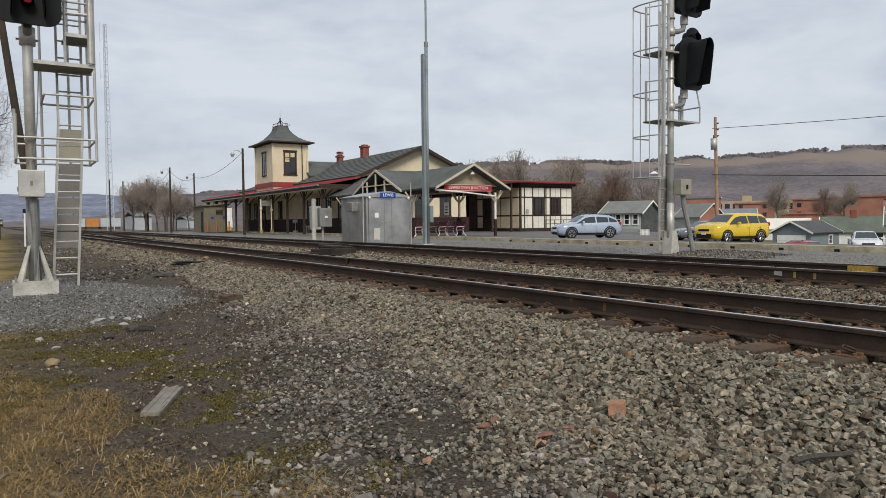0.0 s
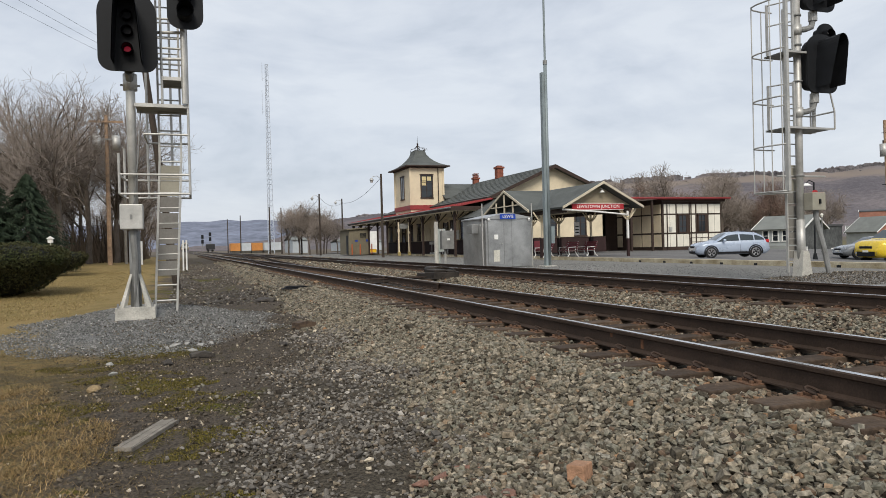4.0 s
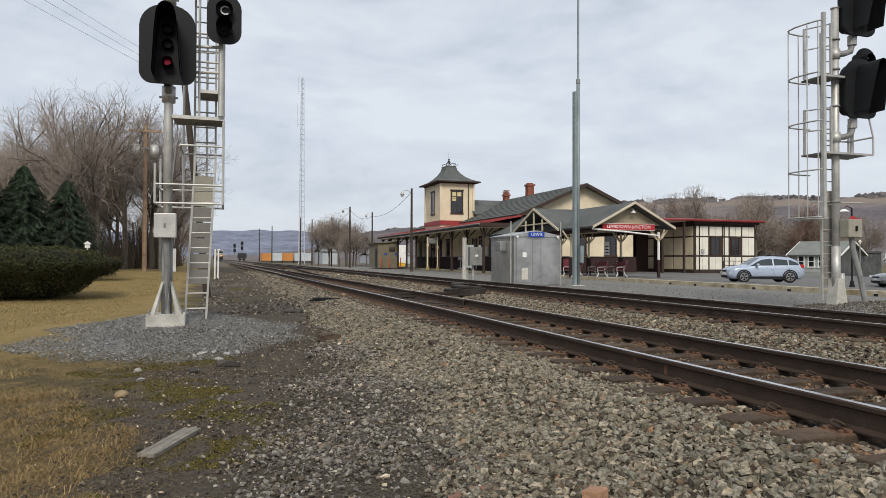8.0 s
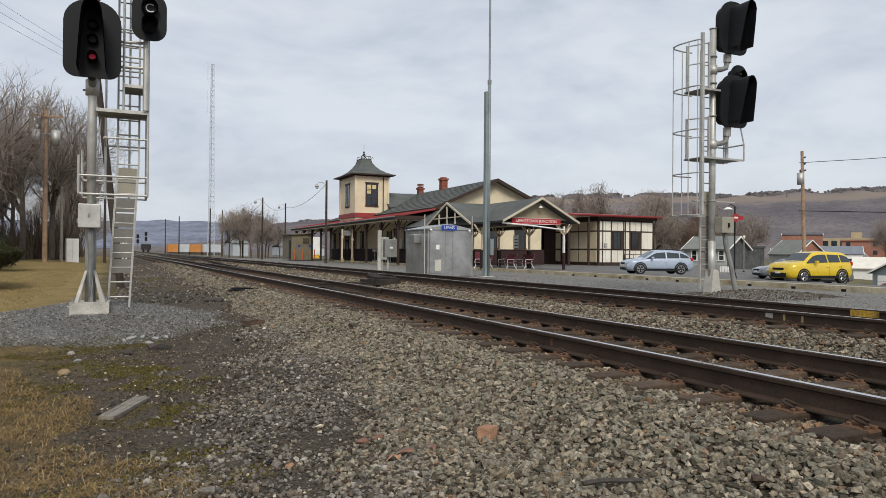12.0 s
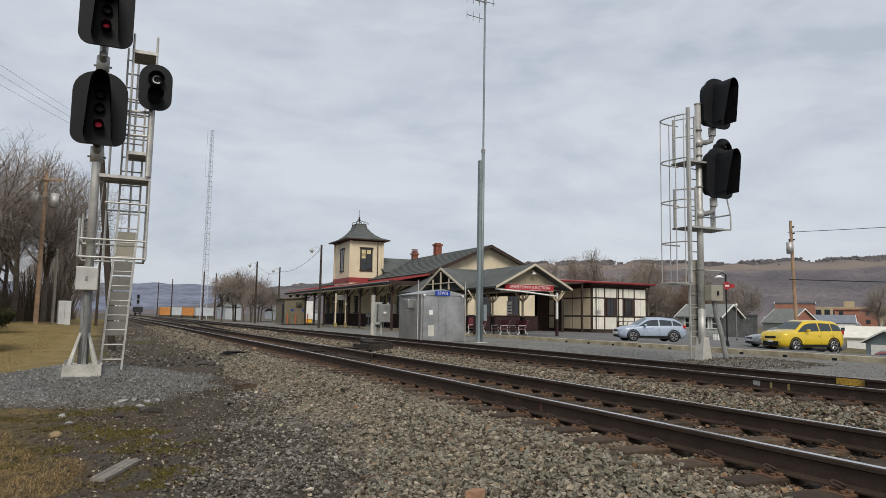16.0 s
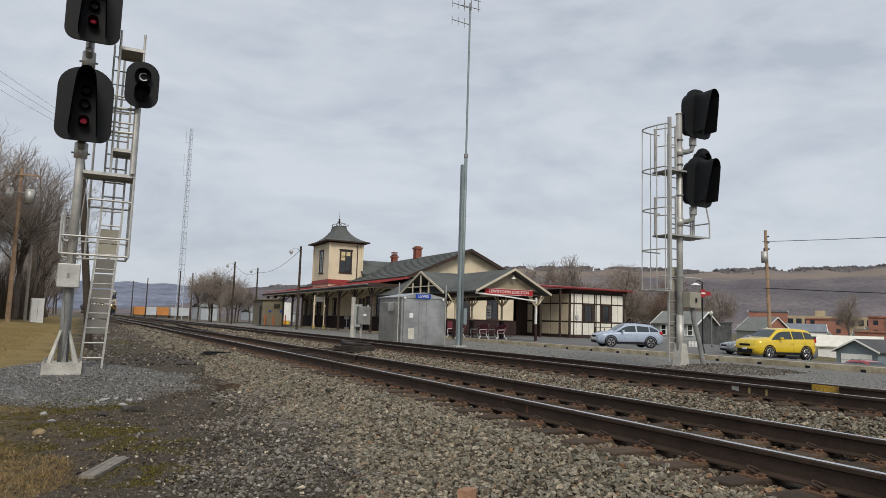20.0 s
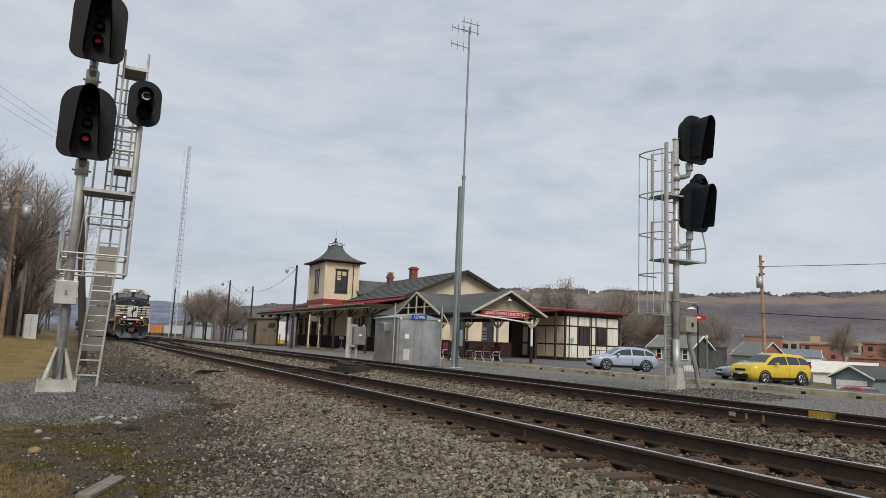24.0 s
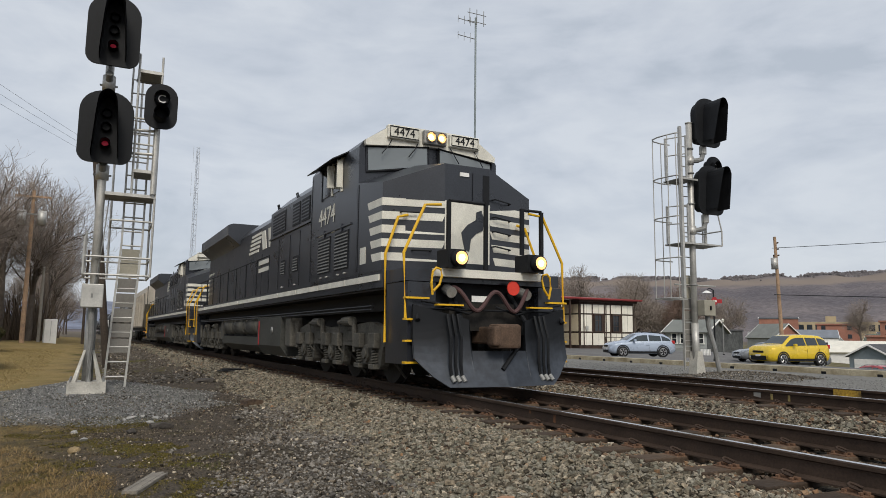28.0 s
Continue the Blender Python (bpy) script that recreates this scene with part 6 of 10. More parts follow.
for xx in (40.6, 43.0):
    box("porch_post", xx - 0.09, xx + 0.09, WY0 - 0.5, WY0 - 0.32, G - 0.2, 4.6, BROWN, wing)
rl = thing("hand_rail", pose(0, 0, 0), "brown metal handrail beside the station wing", "railing")
for xx in (46.4, 47.6, 48.8, 50.0):
    tube("post", (xx, 53.6, G - 0.2), (xx, 53.6, 0.85), 0.035, BROWN, rl, seg=8)
for z in (0.45, 0.85):
    tube("rail", (46.4, 53.6, z), (50.0, 53.6, z), 0.03, BROWN, rl, seg=8)


# ---- things on the platform ----
def bench(x, y, rz):
    b = thing("bench", pose(x, y, G, 0, 0, rz), "maroon slatted bench with white scrolled ends on the platform", "bench", "platform benches")
    for k in range(4):
        box("seat_slat", -0.75, 0.75, -0.42 + 0.13 * k, -0.305 + 0.13 * k, 0.415, 0.46, DARKWALL2, b)
    for k in range(4):
        z = 0.52 + 0.12 * k
        box("back_slat", -0.75, 0.75, 0.12 + 0.05 * k, 0.165 + 0.05 * k, z, z + 0.105, DARKWALL2, b)
    for s in (-0.62, 0.62):
        bm = B()
        add_path(bm, [(s, -0.48, 0.0), (s, -0.36, 0.16), (s, -0.42, 0.40), (s, 0.05, 0.40), (s, 0.20, 0.62), (s, 0.34, 1.0)], 0.035, 6)
        add_path(bm, [(s, 0.34, 0.0), (s, 0.16, 0.18), (s, 0.08, 0.40)], 0.035, 6)
        add_path(bm, [(s, -0.42, 0.40), (s, -0.40, 0.62), (s, 0.18, 0.64)], 0.03, 6)
        part("cast_end", bm, WHITE, b, "white cast-iron end")
    return b


b0 = bench(22.9, 39.6, -90)
for x, y in ((24.5, 39.2), (25.8, 39.0)):
    copy_thing(b0, pose(x, y, G, 0, 0, -90))
tb = thing("waiting_bench", pose(0, 0, 0), "dark maroon bench against the station wall", "bench")
box("seat", 26.0, 29.5, 51.6, 52.2, 0.2, 0.3, DARKWALL2, tb)
box("back", 26.0, 29.5, 52.2, 52.3, 0.3, 0.95, DARKWALL2, tb)
for xx in (26.1, 29.4):
    box("leg", xx - 0.05, xx + 0.05, 51.65, 52.2, G, 0.2, DARKWALL2, tb)


def instrument_hut():
    h = thing("signal_hut", pose(0, 0, 0), "grey aluminium signal equipment hut with a blue name sign", "hut")
    x0, x1, y0, y1, z0, z1 = 13.95, 16.35, 28.8, 31.7, -0.27, 2.02
    box("hut_body", x0, x1, y0, y1, z0, z1, ALU, h, bevel=0.02)
    bm = B()
    add_prism(bm, [(x0 - 0.06, z1), (x1 + 0.06, z1), (x1 + 0.06, z1 + 0.05), ((x0 + x1) / 2, z1 + 0.30), (x0 - 0.06, z1 + 0.05)], y0 - 0.06, y1 + 0.06)
    part("hut_roof", bm, ALU, h)
    d = box("door", x0 + 0.12, x0 + 0.92, y0 - 0.035, y0, z0 + 0.15, z1 - 0.15, ALU, h)
    for xx in (x0 + 0.11, x0 + 0.93):
        box("door_gap", xx - 0.008, xx + 0.008, y0 - 0.04, y0 - 0.02, z0 + 0.15, z1 - 0.15, GALV_DARK, d)
    tube("door_knob", (x0 + 0.82, y0 - 0.08, 0.85), (x0 + 0.82, y0 - 0.03, 0.85), 0.035, GALV, d, seg=10)
    box("paper_notice", x0 + 0.42, x0 + 0.62, y0 - 0.045, y0 - 0.036, 1.05, 1.28, WHITE, d)
    for k in range(9):
        box("vent_slat", x0 + 0.38 + 0.036 * k, x0 + 0.40 + 0.036 * k, y0 - 0.05, y0 - 0.035, 0.0, 0.55, OFFWHITE, d)
    s = box("name_sign", x0 + 0.72, x0 + 1.52, y0 - 0.11, y0 - 0.07, 2.00, 2.24, BLUE, h, "blue enamel sign with white letters")
    letters("sign_text", "LEWIS", 0.21, WHITE, s, at(x0 + 1.12, y0 - 0.115, 2.12, FRONT))
    box("side_unit", x0 - 0.32, x0, y0 + 0.9, y0 + 1.6, 1.35, 1.8, ALU, h, bevel=0.02)
    for xx in (x0 - 0.12, x1 + 0.08):
        tube("conduit_pole", (xx, y0 + 0.1, z0), (xx, y0 + 0.1, 2.75), 0.03, GALV, h, seg=8)
    box("skid", x0 + 0.05, x1 - 0.05, y0 + 0.05, y1 - 0.05, z0 - 0.10, z0, GALV_DARK, h)
    tube("hut_lamp", (x0 + 0.15, y0 - 0.12, 1.95), (x0 + 0.15, y0 - 0.02, 2.02), 0.06, WHITE, h, seg=10)
    tube("hut_lamp", (x1 - 0.15, y0 - 0.12, 1.95), (x1 - 0.15, y0 - 0.02, 2.02), 0.06, WHITE, h, seg=10)
    for xx in (x0 + 1.35,):
        box("panel_seam", xx - 0.006, xx + 0.006, y0 - 0.006, y0, z0, z1, GALV_DARK, h)
    return h


def radio_pole():
    x, y = 16.85, 28.15
    p = thing("radio_mast", pose(0, 0, 0), "tall blue-grey steel radio mast with yagi aerials", "mast")
    bm = B()
    add_box(bm, x - 0.14, x - 0.02, y - 0.11, y + 0.11, -0.32, 8.9)
    part("channel_section", bm, MASTPAINT, p)
    tube("lower_tube", (x + 0.10, y, -0.32), (x + 0.10, y, 9.4), 0.085, MASTPAINT, p, seg=14)
    tube("upper_tube", (x + 0.10, y, 9.4), (x + 0.10, y, 17.6), 0.05, MASTPAINT, p, seg=12)
    tube("joint_collar", (x + 0.10, y, 9.30), (x + 0.10, y, 9.5), 0.10, GALV_DARK, p)
    box("base_plate", x - 0.32, x + 0.34, y - 0.3, y + 0.3, -0.34, -0.25, CONCRETE, p)
    for z in (16.4, 17.3):
        bm = B()
        add_tube(bm, (x + 0.1, y, z), (x - 1.0, y - 0.1, z), 0.02, seg=6)
        for k in range(3):
            xx = x - 0.25 - 0.36 * k
            add_tube(bm, (xx, y - 0.05, z - 0.26 + 0.03 * k), (xx, y - 0.05, z + 0.26 - 0.03 * k), 0.014, seg=5)
        part("yagi_aerial", bm, GALV_DARK, p)
    bm = B()
    for dx in (-0.42, 0.0, 0.42):
        add_tube(bm, (x + 0.1 + dx, y - 0.12, 17.15), (x + 0.1 + dx, y - 0.12, 18.0), 0.02, seg=5)
    for z in (17.3, 17.75):
        add_tube(bm, (x - 0.45, y - 0.12, z), (x + 0.65, y - 0.12, z), 0.02, seg=5)
    part("panel_aerial", bm, GALV_DARK, p)
    box("cable_box", x + 0.12, x + 0.30, y - 0.2, y - 0.05, 0.8, 1.6, MASTPAINT, p)
    return p


instrument_hut()
radio_pole()


def brown_shed():
    h = thing("platform_shed", pose(0, 0, 0), "olive-brown boarded platform shed with orange posts", "shed")
    x0, x1, y0, y1 = 19.0, 21.55, 82.0, 87.4
    box("shed_wall", x0, x1, y0, y1, G, 3.0, HUT, h)
    roof_slab("shed_roof", [(x0 - 0.25, y0 - 0.25, 3.0), (x1 + 0.25, y0 - 0.25, 3.18), (x1 + 0.25, y1 + 0.25, 3.18), (x0 - 0.25, y1 + 0.25, 3.0)], h, HUT, 0.14)
    for k in range(8):
        box("wall_batten", x0 + 0.3 + 0.3 * k - 0.02, x0 + 0.3 + 0.3 * k + 0.02, y0 - 0.03, y0, G, 3.0, HUT, h)
    v = box("vent", x0 + 1.35, x0 + 2.1, y0 - 0.05, y0 - 0.03, 1.85, 2.45, BLACK, h)
    for k in range(4):
        box("vent_slat", x0 + 1.38, x0 + 2.07, y0 - 0.07, y0 - 0.05, 1.9 + 0.14 * k, 1.94 + 0.14 * k, HUT, v)
    box("door", x0 - 0.04, x0, y0 + 0.5, y0 + 1.5, G, 2.2, BLACK, h)
    box("blue_plate", x0 + 0.75, x0 + 1.05, y0 - 0.06, y0 - 0.03, 1.42, 1.62, BLUE, h)
    box("blue_plate", x0 + 2.1, x0 + 2.35, y0 - 0.06, y0 - 0.03, 1.42, 1.66, BLUE, h)
    for xx in (x0 + 0.2, x0 + 1.2, x1 + 0.1):
        o = tagged(tube("bollard", (xx, y0 - 0.7, G), (xx, y0 - 0.7, 1.1), 0.07, ORANGE, None, seg=10), "orange post standing before the platform shed", "bollard", "orange posts")


def lamp_post(x, y, h, arm=0.8, lamp=True):
    p = thing("lamp_post", pose(x, y, G), "dark wooden post with a lamp on a bent arm" if lamp else "plain dark wooden post beside the tracks", "lamp post" if lamp else "post", "platform posts")
    tube("post", (0, 0, -0.1), (0, 0, h), 0.14, POLEDARK, p, r2=0.10, seg=10)
    if lamp:
        bm = B()
        add_path(bm, [(0, 0, h - 0.5), (-arm * 0.5, 0, h - 0.2), (-arm, 0, h - 0.25), (-arm - 0.15, 0, h - 0.42)], 0.03, 6)
        part("lamp_arm", bm, GALV, p)
        bm = B()
        add_tube(bm, (-arm - 0.15, 0, h - 0.42), (-arm - 0.15, 0, h - 0.62), 0.10, 0.24, 12)
        add_tube(bm, (-arm - 0.15, 0, h - 0.62), (-arm - 0.15, 0, h - 0.85), 0.16, 0.12, 10)
        part("lamp_head", bm, GALV, p)
    return p


brown_shed()
lamp_post(18.4, 64.0, 8.0)
lamp_post(17.3, 92.3, 8.2)
lamp_post(22.3, 101.5, 8.2)
for x, y, h in ((17.8, 112.5, 7.9), (16.5, 128, 8.4), (14.4, 128, 8.6), (12.0, 170, 9.0), (10.0, 190, 9)):
    lamp_post(x, y, h, lamp=False)
bm = B()
for (a, b) in (((18.4, 64.0, 7.5), (22.3, 101.5, 7.4)), ((17.3, 92.3, 7.6), (17.8, 112.5, 7.4)), ((22.3, 101.5, 7.4), (17.3, 92.3, 7.6))):
    pts = []
    for i in range(9):
        f = i / 8
        pts.append((a[0] + (b[0] - a[0]) * f, a[1] + (b[1] - a[1]) * f, a[2] + (b[2] - a[2]) * f - 1.6 * 4 * f * (1 - f) * 0.5))
    add_path(bm, pts, 0.02, 5)
tagged(part("overhead_wire", bm, BLACK), "thin sagging dark wires between platform posts", "wire", kind="stuff")

ps = thing("platform_sign", pose(0, 0, 0), "grey platform sign board on two pale posts", "sign")
for xx in (20.3, 21.35):
    tube("post", (xx, 64.9, G), (xx, 64.9, 3.15), 0.08, CREAM, ps, seg=8)
    box("post_foot", xx - 0.14, xx + 0.14, 64.8, 65.0, G, 0.2, YELLOWPALE, ps)
box("board", 20.4, 21.25, 64.85, 64.95, 2.5, 3.0, GALV_DARK, ps)
for k, (xx, top) in enumerate(((20.3, 2.2), (21.35, 2.0))):
    box("band", xx - 0.10, xx + 0.10, 64.8, 65.0, top, top + 0.22, CREAM, ps)
cb = thing("control_cabinet", pose(0, 0, 0), "grey steel control box on a post beside a pale pole", "cabinet")
tube("pale_pole", (12.75, 32.4, -0.3), (12.75, 32.4, 2.05), 0.11, CONCRETE, cb, seg=12)
tube("box_post", (13.3, 32.6, -0.3), (13.3, 32.6, 0.9), 0.06, GALV, cb, seg=10)
bx_ = box("cabinet_box", 13.02, 13.70, 32.3, 32.62, 0.62, 1.58, GALV_DARK, cb, bevel=0.02)
box("label_plate", 13.30, 13.46, 32.28, 32.30, 1.08, 1.18, WHITE, bx_)
for xx in (13.1, 13.6):
    tube("cap", (xx, 32.45, 1.58), (xx, 32.45, 1.68), 0.06, GALV, bx_, seg=8)
c2 = thing("pedestal_cabinet", pose(0, 0, 0), "pale grey-green pedestal cabinet behind the hut", "cabinet")
box("cabinet_box", 13.9, 14.45, 35.6, 35.95, 0.45, 1.75, GREENHUT, c2, bevel=0.02)
tube("pedestal", (14.1, 35.8, -0.3), (14.1, 35.8, 0.5), 0.08, GREENHUT, c2, seg=10)
ns = thing("standing_notice", pose(0, 0, 0), "small white standing notice on the platform", "sign")
box("board", 23.9, 24.4, 66.0, 66.06, 0.85, 1.15, WHITE, ns)
tube("stem", (24.15, 66.03, G), (24.15, 66.03, 0.9), 0.04, WHITE, ns, seg=8)
box("foot", 23.95, 24.35, 65.85, 66.2, G, 0.05, WHITE, ns)
at_ = thing("white_table", pose(0, 0, 0), "small white table on the station platform", "table")
box("top", 24.6, 25.3, 64.2, 65.2, 0.45, 0.52, WHITE, at_)
for xx in (24.68, 25.22):
    for yy in (64.28, 65.1):
        box("leg", xx - 0.04, xx + 0.04, yy - 0.04, yy + 0.04, G, 0.45, WHITE, at_)


# ---- cars ----
TYRE = mat("tyre_rubber", (0.02, 0.02, 0.02), 0.85, 0, 0.2, 5, 0.1, 50)
RIM = mat("alloy_rim", (0.45, 0.45, 0.46), 0.35, 0.8, 0.15, 5, 0.02, 50)
CARGLASS = glass("car_glass", (0.03, 0.04, 0.045), 0.04)
LAMPGLASS = mat("headlamp_glass", (0.62, 0.64, 0.66), 0.2, 0.2, 0.1, 8, 0.0, 60)
TAILRED = mat("tail_lamp_red", (0.45, 0.02, 0.02), 0.25, 0, 0.1, 8, 0.0, 60)


def car_paint(name, c):
    m = mat(name, c, 0.28, 0.15, 0.05, 1.5, 0.0, 60, spec=0.6)
    m.node_tree.nodes["Principled BSDF"].inputs["Coat Weight"].default_value = 0.6
    return m


CAR_LINES = {
    "crossover": ([0, 0.012, 0.05, 0.13, 0.26, 0.42, 0.50, 0.62, 0.82, 0.90, 0.955, 0.985, 1.0], [0.62, 0.80, 0.90, 0.99, 1.07, 1.52, 1.59, 1.60, 1.53, 1.36, 1.06, 0.98, 0.72]),
    "boxy": ([0, 0.012, 0.04, 0.11, 0.23, 0.38, 0.46, 0.62, 0.86, 0.93, 0.965, 0.99, 1.0], [0.66, 0.88, 0.99, 1.05, 1.10, 1.53, 1.60, 1.62, 1.58, 1.46, 1.10, 1.0, 0.72]),
    "saloon": ([0, 0.012, 0.05, 0.13, 0.28, 0.44, 0.52, 0.62, 0.72, 0.84, 0.96, 0.99, 1.0], [0.60, 0.76, 0.86, 0.97, 1.06, 1.52, 1.59, 1.58, 1.48, 1.14, 1.08, 1.0, 0.72]),
}


def car(x, y, z, rz, paint, label, L=4.4, H=1.6, W=1.78, style="crossover", group="parked cars"):
    """A car with its front at its own y = 0: one lofted shell, glass laid on it, wheels and trim."""
    c = thing("car", pose(x, y, z, 0, 0, rz), label, "car", group)
    k, w0, hk = L / 4.4, W / 2, H / 1.6
    fs, zs = CAR_LINES[style]

    def top(f):
        return hk * sum(np.interp(f + d, fs, zs) for d in (-0.012, 0.0, 0.012)) / 3

    def belt(f):
        return hk * (0.93 + 0.10 * f)

    def plan(f):
        a = min(1.0, max(0.0, f / 0.10))
        b = min(1.0, max(0.0, (1 - f) / 0.09))
        return w0 * (0.74 + 0.26 * math.sin(a * math.pi / 2)) * (0.80 + 0.20 * math.sin(b * math.pi / 2))

    def upper(f):
        """Half-width of the shell at its top edge."""
        g = min(1.0, max(0.0, (top(f) - belt(f)) / (0.5 * hk)))
        return plan(f) * (0.90 - 0.20 * g)

    def section(f):
        w, t, b, wr = plan(f), top(f), belt(f), upper(f)
        b2 = min(b, t - 0.05)
        zb = 0.20 + 0.12 * max(0, 1 - f / 0.06) + 0.14 * max(0, 1 - (1 - f) / 0.06)
        half = [(0.0, zb), (0.80 * w, zb), (0.96 * w, zb + 0.08), (w, 0.44), (w, 0.60), (0.99 * w, b2 - 0.12), (0.955 * w, b2), (0.5 * (0.955 * w + wr), 0.5 * (b2 + max(b2, t - 0.07))), (wr, max(b2, t - 0.07) + 0.002), (0.93 * wr, t - 0.022), (0.75 * wr, t), (0.0, t + 0.012)]
        return [(px, f * L, pz) for px, pz in half] + [(-px, f * L, pz) for px, pz in half[-2:0:-1]]
    steps = [i / 60 for i in range(61)]
    bm = B()
    rings = [[bm.verts.new(p) for p in section(f)] for f in steps]
    for a, b in zip(rings, rings[1:]):
        n = len(a)
        for i in range(n):
            bm.faces.new((a[i], a[(i + 1) % n], b[(i + 1) % n], b[i]))
    bm.faces.new(rings[0])
    bm.faces.new(rings[-1])
    part("body", bm, paint, c, smooth=True)

    def strip(name, rows, m):
        bm = B()
        vs = [[bm.verts.new(p) for p in r] for r in rows]
        for a, b in zip(vs, vs[1:]):
            for i in range(len(a) - 1):
                bm.faces.new((a[i], a[i + 1], b[i + 1], b[i]))
        return part(name, bm, m, c, smooth=True)

    roof0, roof1 = next(f for f in steps if top(f) > 1.50 * hk), [f for f in steps if top(f) > 1.44 * hk][-1]
    cowl = fs[4] + 0.005
    tail = fs[9] + 0.025 if style != "saloon" else fs[9] - 0.01
    for nm, f0, f1 in (("windscreen", cowl, roof0), ("rear_window", roof1, tail)):
        rows = []
        for i in range(9):
            f = f0 + (f1 - f0) * i / 8
            rows.append([(u * upper(f), f * L, top(f) + 0.014 - 0.012 * abs(u)) for u in (-0.9, -0.5, 0, 0.5, 0.9)])
        strip(nm, rows, CARGLASS)
    first = next(f for f in steps if top(f) - belt(f) > 0.17 * hk)
    last = [f for f in steps if top(f) - belt(f) > (0.24 if style != "saloon" else 0.2) * hk][-1]
    bays = ((first, 0.575), (0.595, 0.775), (0.79, last)) if last > 0.81 else ((first, 0.575), (0.595, last))
    for s_ in (-1, 1):
        for f0, f1 in bays:
            rows = []
            for i in range(9):
                f = f0 + (f1 - f0) * i / 8
                b, t, w, wr = belt(f), top(f), plan(f), upper(f)
                row = []
                for g in (0.06, 0.5, 0.94):
                    zz = b + 0.03 + (max(t - 0.13, b + 0.05) - b - 0.03) * g
                    q = (zz - b) / max(0.02, t - 0.07 - b)
                    row.append((s_ * (0.955 * w + (wr - 0.955 * w) * q + 0.012), f * L, zz))
                rows.append(row)
            strip("side_window", rows, CARGLASS)
        bm = B()
        add_box(bm, s_ * (w0 + 0.10) - 0.09, s_ * (w0 + 0.10) + 0.09, 0.35 * L, 0.385 * L, belt(0.36) + 0.03, belt(0.36) + 0.17, 0, 0.035)
        part("mirror", bm, paint, c)
        if style == "crossover":
            bm = B()
            add_path(bm, [(s_ * upper(0.5) * 0.88, 0.50 * L, top(0.5)), (s_ * upper(0.55) * 0.88, 0.53 * L, top(0.55) + 0.05), (s_ * upper(0.75) * 0.88, 0.76 * L, top(0.75) + 0.05), (s_ * upper(0.8) * 0.88, 0.79 * L, top(0.8))], 0.018, 6)
            part("roof_rail", bm, BLACK, c)
        for f in (0.585, 0.785):
            box("door_seam", s_ * w0 - 0.005, s_ * w0 + 0.003, f * L - 0.006, f * L + 0.006, 0.36, belt(f) - 0.14, BLACK, c)
            box("door_handle", min(s_ * w0, s_ * (w0 + 0.02)), max(s_ * w0, s_ * (w0 + 0.02)), (f - 0.045) * L, (f - 0.008) * L, belt(f) - 0.20, belt(f) - 0.165, paint, c)
        box("sill_cladding", s_ * w0 - 0.02, s_ * w0 + 0.008, 1.27 * k, 3.1 * k, 0.24, 0.36, BLACK, c)
        rows = [[(s_ * (plan(f) * 0.965 + 0.012) * u, f * L - 0.010 - 0.03 * (u < 0.75), zz * hk) for u in (0.58, 0.72, 0.86, 1.0)] for zz, f in ((0.66, 0.030), (0.72, 0.030), (0.80, 0.040))]
        strip("headlamp", rows if s_ > 0 else [r[::-1] for r in rows], LAMPGLASS)
        bm = B()
        add_box(bm, s_ * w0 * 0.84 - 0.10, s_ * w0 * 0.84 + 0.09, 4.10 * k, 4.33 * k, 0.88 * hk, 1.10 * hk, 0, 0.04)
        part("tail_lamp", bm, TAILRED, c)
        tube("fog_lamp", (s_ * w0 * 0.66, 0.14 * k, 0.44), (s_ * w0 * 0.66, 0.0, 0.44), 0.065, LAMPGLASS, c, seg=12)
        for yy in (0.86, 3.5):
            wl_ = new("wheel")
            wl_.parent = c
            bm = B()
            add_tube(bm, (s_ * (w0 - 0.20), yy * k, 0.33), (s_ * (w0 - 0.005), yy * k, 0.33), 0.335, 0.335, 28)
            add_tube(bm, (s_ * (w0 - 0.005), yy * k, 0.33), (s_ * (w0 + 0.012), yy * k, 0.33), 0.335, 0.30, 28)
            part("tyre", bm, TYRE, wl_)
            tube("rim", (s_ * (w0 - 0.05), yy * k, 0.33), (s_ * (w0 + 0.014), yy * k, 0.33), 0.225, TYRE, wl_, seg=20)
            bm = B()
            for q in range(5):
                a = 2 * math.pi * q / 5 + 0.3
                for e in (-0.16, 0.16):
                    add_tube(bm, (s_ * (w0 + 0.017), yy * k + 0.05 * math.cos(a), 0.33 + 0.05 * math.sin(a)), (s_ * (w0 + 0.017), yy * k + 0.21 * math.cos(a + e), 0.33 + 0.21 * math.sin(a + e)), 0.018, seg=5)
            ring_pts = [(s_ * (w0 + 0.015), yy * k + 0.215 * math.cos(radians(a)), 0.33 + 0.215 * math.sin(radians(a))) for a in range(0, 361, 20)]
            add_path(bm, ring_pts, 0.014, 5)
            part("spokes", bm, RIM, wl_)
            bm = B()
            inner, outer = [], []
            for a in range(-14, 195, 13):
                ca, sa = math.cos(radians(a)), math.sin(radians(a))
                inner.append((yy * k + 0.345 * ca, 0.33 + 0.345 * sa))
                outer.append((yy * k + 0.415 * ca, 0.33 + 0.415 * sa))
            add_prism(bm, inner + outer[::-1], min(s_ * (w0 - 0.03), s_ * (w0 + 0.006)), max(s_ * (w0 - 0.03), s_ * (w0 + 0.006)), "x")
            part("wheel_arch", bm, BLACK, c)
    bm = B()
    add_box(bm, -w0 * 0.42, w0 * 0.42, -0.012, 0.10, 0.64 * hk, 0.76 * hk, 0, 0.02)
    part("grille", bm, BLACK, c)
    bm = B()
